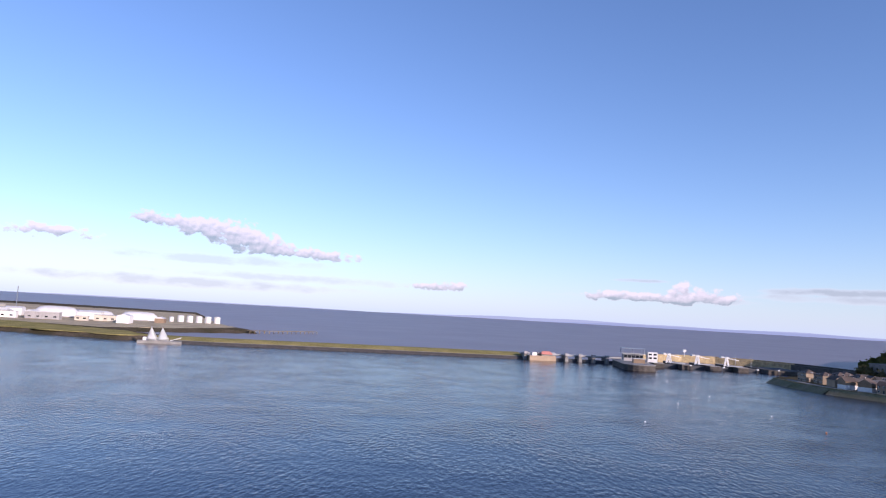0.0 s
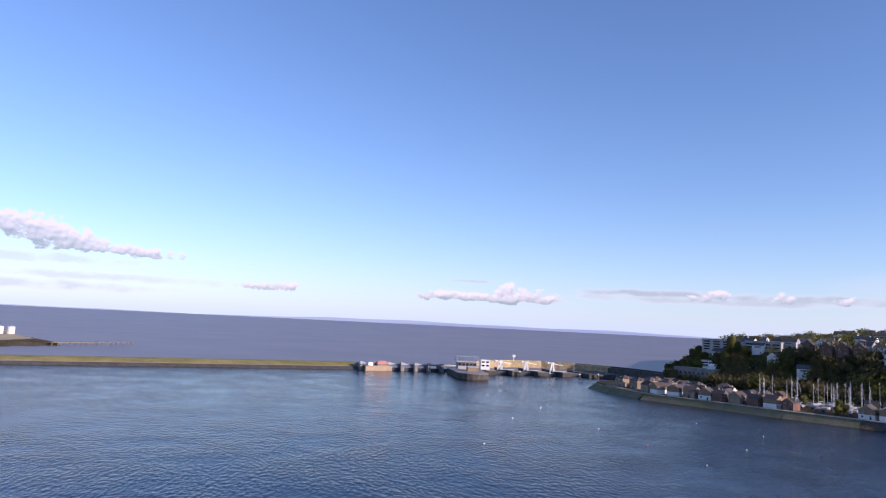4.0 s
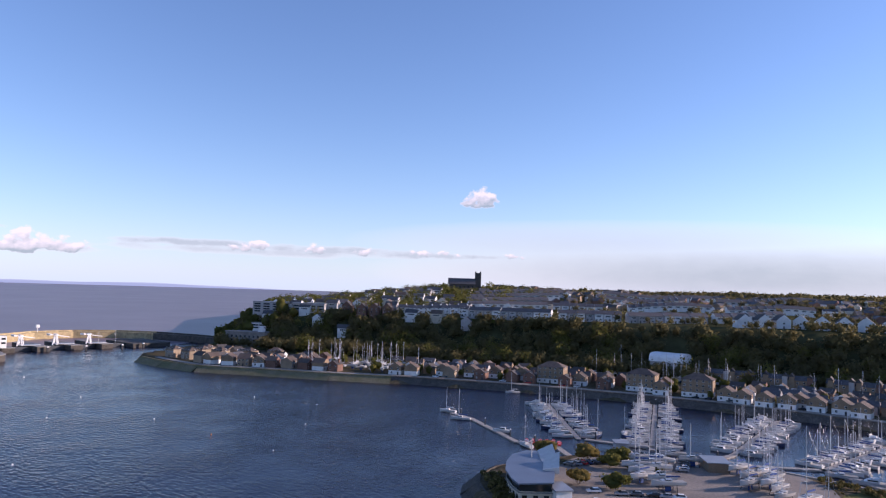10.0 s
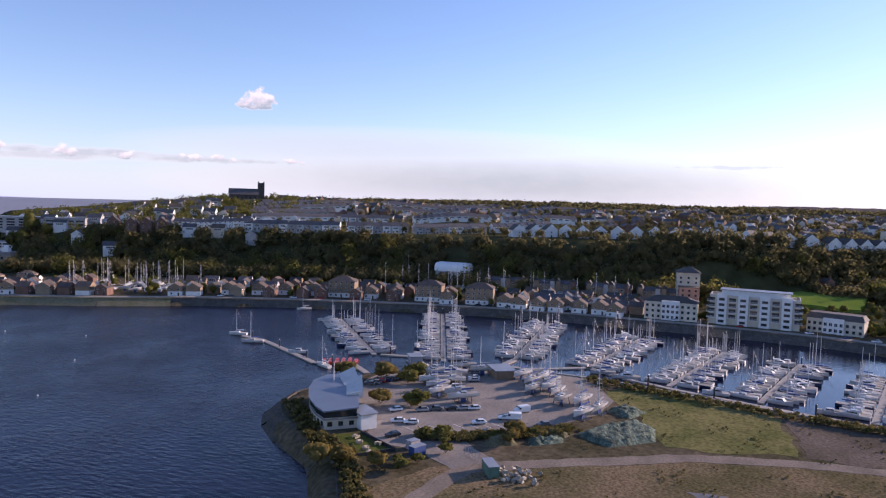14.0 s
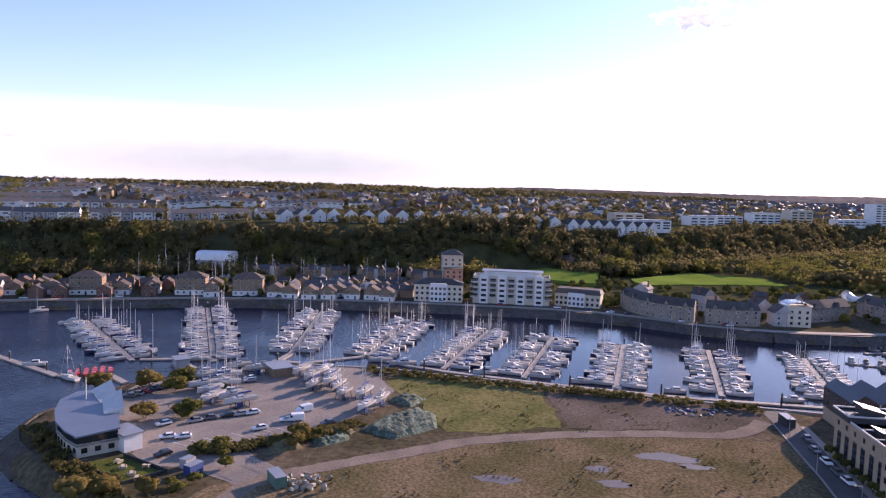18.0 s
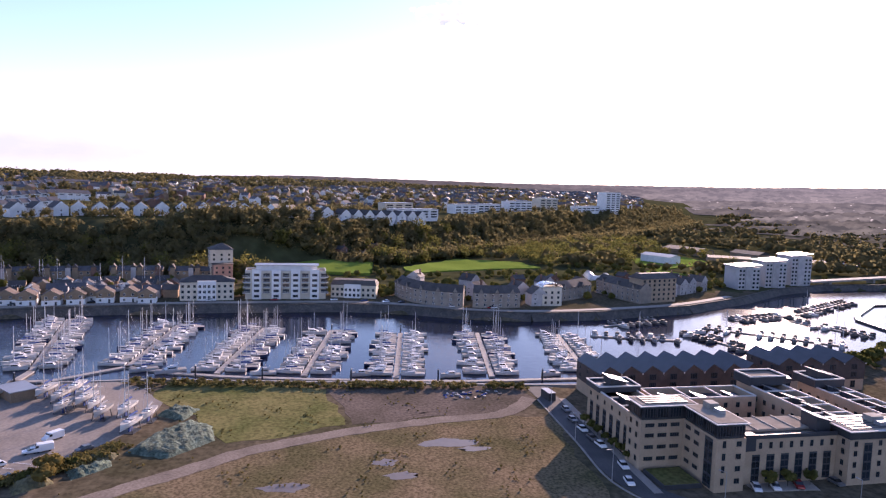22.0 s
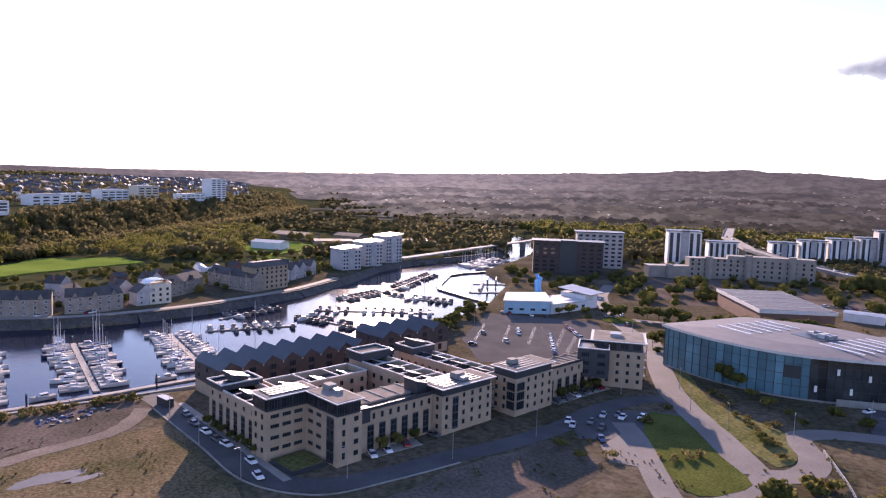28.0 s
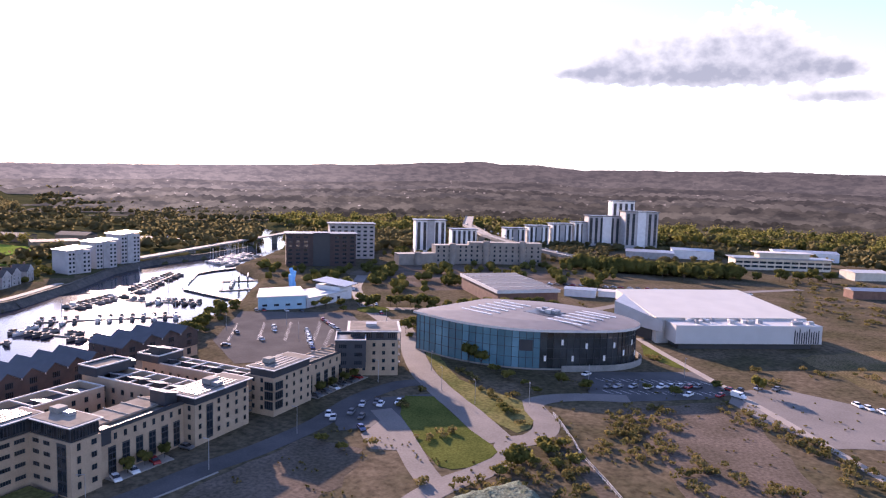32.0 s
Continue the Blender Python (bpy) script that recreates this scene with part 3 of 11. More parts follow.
def strip(pts, w):
    """The outline of a band of width w along a line, with its corners rounded by more points."""
    P = [Vector((*p, 0)) for p in pts]
    fine = []
    n = len(P)
    for i in range(n - 1):
        p0, p1, p2, p3 = P[max(i - 1, 0)], P[i], P[i + 1], P[min(i + 2, n - 1)]
        for k in range(8):
            t = k / 8
            fine.append(0.5 * (2 * p1 + (p2 - p0) * t + (2 * p0 - 5 * p1 + 4 * p2 - p3) * t * t + (3 * p1 - p0 - 3 * p2 + p3) * t**3))
    fine.append(P[-1])
    left, right = [], []
    for i, p in enumerate(fine):
        d = (fine[min(i + 1, len(fine) - 1)] - fine[max(i - 1, 0)]).normalized()
        q = Vector((-d.y, d.x, 0)) * w / 2
        left.append((p.x + q.x, p.y + q.y))
        right.append((p.x - q.x, p.y - q.y))
    return left, right


def ribbon(name, pts, w, m, z, label, cat, thick=0.06, rag=0.0):
    l, r = strip(pts, w)
    rr = random.Random(len(pts) * 7 + int(w * 10))
    bm = bmesh.new()
    rows = []
    for (x0, y0), (x1, y1) in zip(l, r):
        j, k = rr.uniform(-rag, rag), rr.uniform(-rag, rag)
        rows.append([bm.verts.new((x0 + j, y0 + j, z)), bm.verts.new((x1 + k, y1 + k, z)), bm.verts.new((x0 + j, y0 + j, z - thick)), bm.verts.new((x1 + k, y1 + k, z - thick))])
    for a, b in zip(rows, rows[1:]):
        bm.faces.new((a[0], a[1], b[1], b[0]))
        bm.faces.new((a[2], a[0], b[0], b[2]))
        bm.faces.new((a[1], a[3], b[3], b[1]))
    bmesh.ops.recalc_face_normals(bm, faces=bm.faces)
    if sum(f.normal.z for f in bm.faces) < 0:
        bmesh.ops.reverse_faces(bm, faces=bm.faces)
    return tagged(link(name, bm, m), label, cat, kind="structure")


FIELD = mat("tan_field", (0.185, 0.135, 0.082), 0.95, scale=0.06, color2=(0.105, 0.09, 0.045), fine=0.45, fine_scale=1.3, bump=0.3, bump_scale=0.8, spec=0.1)
DIRT = mat("bare_dirt", (0.165, 0.130, 0.106), 0.95, scale=0.05, color2=(0.10, 0.082, 0.062), fine=0.3, fine_scale=1.0, bump=0.2, bump_scale=1.0, spec=0.1)
PUDDLE = mat("puddle_water", (0.15, 0.12, 0.10), 0.4, vary=0.2, spec=0.3)
PAINT = mat("road_paint", (0.72, 0.71, 0.68), 0.8, vary=0.25, scale=1.0)
PAVING = mat("pale_paving", (0.33, 0.29, 0.25), 0.9, vary=0.15, scale=0.2, fine=0.1, fine_scale=2)

sheet("field", [(150, 60), (158, 42), (180, 12), (192, -22), (200, -60), (196, -74), (150, -70), (120, -66), (60, -60), (10, 0), (60, 44), (118, 78), (135, 70)], FIELD, Z0 + 0.03, "dry tan grass field with worn patches", "field", 2.0)
sheet("grass", [(243, 44), (236, 4), (230, -8), (196, -12), (187, 10), (186, 20), (200, 25), (216, 38), (228, 46)], GRASS, Z0 + 0.05, "olive green rough grass beside the quay", "grass", 1.5)
sheet("bare_ground", [(231, -8), (230, -74), (214, -76), (202, -62), (196, -14)], DIRT, Z0 + 0.04, "bare brown ground beside the quay", "ground", 1.5)
sheet("boatyard", [(140, 60), (150, 76), (149, 88), (157, 99), (170, 110), (190, 124), (208, 126), (226, 112), (241, 98), (245, 84), (247, 62), (236, 50), (222, 42), (205, 42), (190, 50), (176, 60), (164, 70), (158, 64), (152, 54)], GRAVEL, Z0 + 0.06, "pale gravel boatyard and car park", "yard", 0.8)
ribbon("track", [(112, 108 - 45), (140, 61), (148, 56), (157, 45), (169, 28), (180, 13), (190, -12), (196, -36), (200, -60), (214, -74)], 5.2, mat("track_gravel", (0.25, 0.205, 0.165), 0.95, vary=0.25, scale=0.12, fine=0.2, fine_scale=1.5, spec=0.1), Z0 + 0.09, "pale gravel track across the field", "track", rag=0.3)
for k, (x, y, a, b) in enumerate(((179, -38, 3.2, 9), (174, -45, 2.0, 5), (168, -20, 2.2, 4), (160, -23, 2.4, 4.5), (157, 5, 3.0, 6), (206, -34, 4, 7))):
    r = random.Random(k)
    pts = [(x + a * math.cos(t / 14 * 6.283) * r.uniform(0.55, 1.2), y + b * math.sin(t / 14 * 6.283) * r.uniform(0.55, 1.2)) for t in range(14)]
    sheet("puddle", pts, PUDDLE if k < 5 else DIRT, Z0 + 0.055, "shallow brown puddle in the field" if k < 5 else "patch of bare damp mud", "puddle", 0.3, 1.5, 0.02)
sheet("lawn", [(147, 103.5), (152.5, 96.5), (146, 82), (137, 87)], LAWN, Z0 + 0.1, "small mown lawn beside the clubhouse", "lawn")
# streets
ribbon("road", [(226, -80), (210, -80), (176, -78), (150, -77), (136, -84), (130, -100), (127.5, -120), (124, -136), (122, -160), (124, -185), (120, -206), (112, -214)], 7.4, ASPHALT, Z0 + 0.08, "dark asphalt street round the apartments", "road")
ribbon("pavement", [(212, -84.6), (176, -82.4), (160, -81.4), (142, -80.5)], 2.2, PAVING, Z0 + 0.16, "pale paving along the street", "pavement", 0.16)
ribbon("pavement", [(142, -104), (141, -118), (140.5, -121)], 5.0, PAVING, Z0 + 0.16, "pale paved parking strip before the apartments", "pavement", 0.16)
ribbon("pavement", [(137.4, -178), (137, -192), (136, -208)], 4.2, PAVING, Z0 + 0.16, "pale paved parking strip before the apartments", "pavement", 0.16)
ribbon("kerb", [(212, -76), (176, -74), (148, -72.6), (131, -82), (126, -100), (123, -120)], 0.5, CONCRETE, Z0 + 0.2, "pale concrete kerb of the street", "kerb", 0.2)
sheet("parking_lot", [(120, -188), (104, -204), (98, -200), (101, -180), (104, -168), (113, -158), (119, -164)], ASPHALT, Z0 + 0.07, "dark asphalt parking lot", "parking")
ribbon("road", [(176, -304), (152.2, -272.4), (134, -244.2), (119, -223.4), (108.9, -212.5), (100, -203.6), (90.2, -194.6), (79.2, -183.6), (68.9, -173.1)], 9.6, TARMAC, Z0 + 0.1, "broad pale road past the pool hall", "road")
ribbon("road", [(66.6, -174), (64.6, -162), (66.4, -151.5), (70, -143), (73, -131), (73, -112)], 7.6, TARMAC, Z0 + 0.085, "worn grey road beside the lawn", "road")
ribbon("road", [(112, -180), (101, -170), (91, -158.5), (81, -147), (72.4, -138.5)], 7.0, TARMAC, Z0 + 0.09, "worn grey road beside the lawn", "road")
sheet("forecourt", [(106, -158.5), (107.5, -176.5), (98, -169.5), (88, -155), (98, -151)], TARMAC, Z0 + 0.094, "pale worn tarmac forecourt", "road")
ribbon("road", [(67, -174), (61.6, -180), (60.4, -188), (62.6, -196), (68, -203.5), (71.5, -210), (68, -218), (58, -226), (44, -232)], 8.0, TARMAC, Z0 + 0.095, "worn grey road to the pool car park", "road")
ribbon("track", [(66, -198), (56, -184), (47, -172), (36, -156), (24, -136)], 4.5, DIRT, Z0 + 0.07, "bare track along the fence", "track", rag=0.3)
sheet("lawn", [(112, -196), (103, -200), (91, -188), (80, -177.5), (69.8, -169.6), (67.0, -166), (67.0, -161.5), (69.8, -153.0), (73.3, -149.6), (77.2, -149.8), (85.0, -157), (94.5, -168), (104.5, -179), (109, -188)], LAWN, Z0 + 0.12, "rounded green lawn island", "lawn", 0.2)
sheet("grass", [(142, -266), (129.5, -246.8), (114.8, -226), (105, -215.2), (96.3, -206.6), (86.6, -197.6), (75.8, -187), (67, -182), (64.8, -188), (66, -194.5), (71.5, -202), (75.4, -211), (89.5, -216), (104, -223), (122, -245), (134, -262)], GRASS, Z0 + 0.115, "yellowish rough grass verge", "grass", 0.3)
sheet("parking_lot", [(66, -258), (44, -270), (27, -281), (12, -256), (22, -244), (48, -226), (58, -232)], ASPHALT, Z0 + 0.06, "dark asphalt pool car park", "parking", 0.3)
sheet("yard", [(12, -262), (-5, -273), (-36, -262), (-60, -250), (-48, -216), (-30, -222), (-17, -216), (3, -231), (13, -246)], TARMAC, Z0 + 0.05, "pale gravel yard", "yard", 0.6)
ribbon("path", [(58, -330), (46, -310), (30, -286), (10, -256), (-8, -228), (-28, -196), (-60, -150)], 3.2, PAVING, Z0 + 0.11, "pale path to the arena", "path")
sheet("lawn", [(54, -318), (50, -298), (36, -284), (28, -282), (44, -306)], LAWN, Z0 + 0.07, "green grass slope beside the path", "lawn", 0.4)
sheet("bare_ground", [(44, -220), (36, -206), (22, -172), (4, -140), (-20, -150), (-8, -190), (6, -232), (16, -244)], DIRT, Z0 + 0.045, "bare brown building plot", "ground", 1.2)
sheet("bare_ground", [(118, -150), (122, -112), (118, -84), (98, -96), (92, -128), (100, -150)], DIRT, Z0 + 0.04, "bare brown building plot", "ground", 1.0)
sheet("field", [(-10, -330), (-40, -360), (-120, -420), (-160, -330), (-100, -260), (-40, -280)], FIELD, Z0 + 0.035, "scrubby brown grass land", "field", 2.0)
sheet("parking_lot", [(188, -197), (222, -221), (256, -277), (206, -306), (180, -280), (166, -232), (164, -222)], mat("car_park_tarmac", (0.145, 0.132, 0.122), 0.95, scale=0.09, vary=0.2, fine=0.12, fine_scale=1.5, spec=0.05), Z0 + 0.07, "broad worn tarmac car park", "parking", 0.2)
ribbon("road", [(170, -290), (190, -308), (204, -322), (226, -348), (250, -380), (276, -430)], 8.0, TARMAC, Z0 + 0.08, "grey road beyond the car park", "road")
ribbon("road", [(204, -322), (180, -336), (150, -352), (110, -372), (90, -400), (60, -470), (-20, -560)], 7.0, TARMAC, Z0 + 0.085, "grey road behind the halls", "road")
sheet("roundabout", [(200 + 9 * math.cos(t / 20 * 6.283), -320 + 9 * math.sin(t / 20 * 6.283)) for t in range(20)], LAWN, Z0 + 0.3, "round grass traffic island", "roundabout", thick=0.3)
sheet("waste_ground", [(200, -400), (290, -430), (300, -500), (240, -540), (160, -540), (110, -480), (140, -450)], DIRT, Z0 + 0.03, "wide bare waste ground", "ground", 3.0, 12)


def bay_lines():
    """Painted bay lines, each its own mark."""
    bm = bmesh.new()
    add_box(bm, -0.09, 0.09, -2.4, 2.4, -0.01, 0.012)
    me = bpy.data.meshes.new("bay_line")
    bm.to_mesh(me)
    bm.free()
    me.materials.append(PAINT)
    rows = [((216, -224), (236, -252), 12, 52), ((206, -232), (226, -260), 12, 52), ((196, -238), (216, -268), 12, 52), ((186, -246), (204, -276), 12, 52), ((176, -240), (190, -266), 10, 52),
            ((163, 87), (181, 63), 9, -20), ((58, -250), (22, -266), 14, 60), ((52, -236), (18, -254), 13, 60)]
    lines = tagged(empty("bay_markings", 0, 0), "white painted parking bay lines", "marking", kind="structure")
    for (x0, y0), (x1, y1), n, turn in rows:
        for k in range(n):
            s = k / (n - 1)
            ob = new("line", me)
            ob.parent = lines
            ob.matrix_basis = pose(x0 + (x1 - x0) * s, y0 + (y1 - y0) * s, Z0 + 0.085, 0, 0, turn)


bay_lines()

# ---- building helpers ----
GLASS = mat("window_glass", (0.02, 0.027, 0.035), 0.07, vary=0.4, scale=0.3, spec=0.6, rnd=0.3)
FRAMEW = mat("white_frame", (0.7, 0.7, 0.69), 0.6, vary=0.1)
FRAMED = mat("dark_frame", (0.04, 0.042, 0.046), 0.5, vary=0.1)
COPING = mat("pale_coping", (0.60, 0.58, 0.55), 0.8, vary=0.12, scale=0.6)
MEMBRANE = mat("pale_roof_membrane", (0.36, 0.31, 0.255), 0.95, vary=0.25, scale=0.3, fine=0.1, spec=0.1)
ROOFGREY = mat("grey_metal_roof", (0.30, 0.31, 0.33), 0.4, metal=0.3, vary=0.15, scale=0.3)
ROOFDARK = mat("dark_metal_roof", (0.06, 0.065, 0.075), 0.42, metal=0.2, vary=0.2, scale=0.3)
TILE = mat("brown_roof_tile", (0.12, 0.088, 0.072), 0.85, vary=0.3, scale=0.3, fine=0.2, fine_scale=3, rnd=0.2)
TILED = mat("dark_roof_tile", (0.085, 0.075, 0.07), 0.8, vary=0.3, scale=0.3, fine=0.2, fine_scale=3, rnd=0.2)
REDBRICK = mat("red_brick", (0.21, 0.115, 0.085), 0.9, vary=0.25, scale=0.3, fine=0.15, fine_scale=3)
PINK = mat("pink_render", (0.50, 0.27, 0.20), 0.85, vary=0.15, scale=0.3)
CREAM = mat("cream_render", (0.62, 0.55, 0.44), 0.85, vary=0.15, scale=0.3, fine=0.06, rnd=0.08)
GREYREND = mat("grey_render", (0.42, 0.40, 0.39), 0.85, vary=0.2, scale=0.3, fine=0.08, rnd=0.12)
STEEL = mat("galvanised_steel", (0.42, 0.43, 0.44), 0.4, metal=0.6, vary=0.15)
BLUECLAD = mat("pale_blue_cladding", (0.30, 0.50, 0.60), 0.55, vary=0.1, scale=0.3)


def unit_window(frame, bars=1, rise=1):
    """A window 1 x 1, looking along -y, in one piece: frame and bars stand proud, the panes lie back between them."""
    e, t = 0.07, 0.025
    cuts = lambda n: sorted([-0.5, -0.5 + e, 0.5 - e, 0.5] + [-0.5 + (k + 1) / n + s * t for k in range(n - 1) for s in (-1, 1)])
    xs, zs = cuts(bars + 1), cuts(rise)
    bm = bmesh.new()
    keep = {}

    def vert(x, y, z):
        if (x, y, z) not in keep:
            keep[x, y, z] = bm.verts.new((x, y, z))
        return keep[x, y, z]

    for i in range(len(xs) - 1):
        for j in range(len(zs) - 1):
            glass = i % 2 == 1 and j % 2 == 1
            x0, x1, z0, z1 = xs[i], xs[i + 1], zs[j], zs[j + 1]
            y = -0.015 if glass else -0.06
            bm.faces.new([vert(*p) for p in ((x0, y, z0), (x1, y, z0), (x1, y, z1), (x0, y, z1))]).material_index = int(glass)
            if glass:
                c = ((x0, z0), (x1, z0), (x1, z1), (x0, z1))
                for k in range(4):
                    (p, q), (r, s) = c[k], c[(k + 1) % 4]
                    bm.faces.new([vert(*v) for v in ((p, -0.06, q), (r, -0.06, s), (r, -0.015, s), (p, -0.015, q))])
    c = ((-0.5, -0.5), (0.5, -0.5), (0.5, 0.5), (-0.5, 0.5))
    me = bpy.data.meshes.new("window")
    bm.to_mesh(me)
    bm.free()
    me.materials.append(frame)
    me.materials.append(GLASS)
    return me


def unit_box(name, material, bevel=0.0):
    bm = box(-0.5, 0.5, -0.5, 0.5, -0.5, 0.5)
    if bevel:
        bmesh.ops.bevel(bm, geom=bm.edges[:], offset=bevel, segments=1, affect="EDGES")
    me = bpy.data.meshes.new(name)
    bm.to_mesh(me)
    bm.free()
    me.materials.append(material)
    return me


WIN_W, WIN_D = unit_window(FRAMEW), unit_window(FRAMED)
WIN_TALL = unit_window(FRAMED, 1, 4)
WIN_BAND = unit_window(FRAMED, 3, 1)
WIN_BANDW = unit_window(FRAMEW, 3, 1)
DOOR_D = unit_box("door", mat("dark_door", (0.05, 0.045, 0.045), 0.5))


def put(name, me, parent, x, y, z, w, d, h, rz=0.0, label=""):
    ob = new(name, me)
    ob.parent = parent
    ob.matrix_basis = Matrix.LocRotScale((x, y, z), Euler((0, 0, radians(rz))), (w, d, h))
    if label:
        ob["label"] = label
    return ob


def facade(parent, x0, y0, x1, y1, n, zs, w, h, me=None, name="window", skip=(), inset=0.0, every=1.0):
    """n windows a row along the wall from (x0, y0) to (x1, y1), whose outer side lies to the right of that way."""
    dx, dy = x1 - x0, y1 - y0
    d = math.hypot(dx, dy)
    nx, ny = dy / d, -dx / d
    rz = math.degrees(math.atan2(nx, -ny))
    for r, z in enumerate(zs):
        for k in range(n):
            if (r, k) in skip:
                continue
            s = (inset + (d - 2 * inset) * (k + 0.5) / n) / d
            put(name, me or WIN_D, parent, x0 + dx * s + nx * 0.02, y0 + dy * s + ny * 0.02, z, w, 1.0, h, rz)


def coping(parent, x0, x1, y0, y1, z, t=0.35, h=0.3, m=None, cross=0, along="x"):
    """A pale rim round a flat roof, with cross walls if wanted."""
    bm = bmesh.new()
    add_box(bm, x0 - 0.05, x1 + 0.05, y0 - 0.05, y0 + t, z - h, z + 0.05)
    add_box(bm, x0 - 0.05, x1 + 0.05, y1 - t, y1 + 0.05, z - h, z + 0.05)
    add_box(bm, x0 - 0.05, x0 + t, y0 + t, y1 - t, z - h, z + 0.05)
    add_box(bm, x1 - t, x1 + 0.05, y0 + t, y1 - t, z - h, z + 0.05)
    for k in range(cross):
        s = (k + 1) / (cross + 1)
        if along == "x":
            x = x0 + (x1 - x0) * s
            add_box(bm, x - t / 2, x + t / 2, y0 + t, y1 - t, z - h, z + 0.05)
        else:
            y = y0 + (y1 - y0) * s
            add_box(bm, x0 + t, x1 - t, y - t / 2, y + t / 2, z - h, z + 0.05)
    return part("coping", bm, m or COPING, parent)


def wing(parent, x0, x1, y0, y1, z1, m, z0=Z0, top=None, drop=0.5, rim=True, cross=0, along="x"):
    """A wall block with a sunk flat roof behind its parapet."""
    bm = bmesh.new()
    t = 0.35
    a = [(x0, y0), (x1, y0), (x1, y1), (x0, y1)]
    b = [(x0 + t, y0 + t), (x1 - t, y0 + t), (x1 - t, y1 - t), (x0 + t, y1 - t)]
    lo, hi = [bm.verts.new((x, y, z0)) for x, y in a], [bm.verts.new((x, y, z1 - 0.3)) for x, y in a]
    inn, fl = [bm.verts.new((x, y, z1 - 0.3)) for x, y in b], [bm.verts.new((x, y, z1 - drop - 0.3)) for x, y in b]
    for i in range(4):
        j = (i + 1) % 4
        bm.faces.new((lo[i], lo[j], hi[j], hi[i]))
        bm.faces.new((hi[i], hi[j], inn[j], inn[i]))
        bm.faces.new((inn[i], inn[j], fl[j], fl[i]))
    bm.faces.new(lo[::-1])
    w = part("wall", bm, m, parent)
    part("roof", box(x0 + t, x1 - t, y0 + t, y1 - t, z1 - drop - 0.5, z1 - drop - 0.28), top or MEMBRANE, parent)
    if rim:
        coping(w, x0, x1, y0, y1, z1, t, 0.295, None, cross, along)
    return w


def stair_lid(parent, x0, x1, y0, y1, z, h=1.2, tilt=1.0, m=None):
    """A roof hatch house: a box under a sloping metal lid."""
    bm = bmesh.new()
    v = add_box(bm, x0, x1, y0, y1, z, z + h)
    for k in (6, 7):
        v[k].co.z += tilt
    hh = part("hatch_house", bm, m or DARKCLAD, parent)
    bm = bmesh.new()
    v = add_box(bm, x0 - 0.4, x1 + 0.4, y0 - 0.4, y1 + 0.4, z + h, z + h + 0.18)
    for k in (2, 3, 6, 7):
        v[k].co.z += tilt + 0.04
    part("hatch_roof", bm, ROOFGREY, hh, "sloping pale grey metal lid")


def balcony(parent, x, y, z, w, d, rz=0.0, h=2.9, m=None):
    """A framed balcony: slab, glass front and posts; its front looks along -y before the turn."""
    bm = bmesh.new()
    add_box(bm, -w / 2, w / 2, -d, 0, 0, 0.18)
    for sx in (-w / 2, w / 2 - 0.12):
        add_box(bm, sx, sx + 0.12, -d, -d + 0.12, 0.18, h)
    add_box(bm, -w / 2, w / 2, -d, -d + 0.06, 1.0, 1.1)
    for k in range(int(w / 0.5)):
        add_box(bm, -w / 2 + 0.25 + k * 0.5, -w / 2 + 0.29 + k * 0.5, -d, -d + 0.04, 0.18, 1.0)
    ob = part("balcony", bm, m or FRAMED, parent)
    ob.matrix_basis = pose(x, y, z, 0, 0, rz)
    return ob

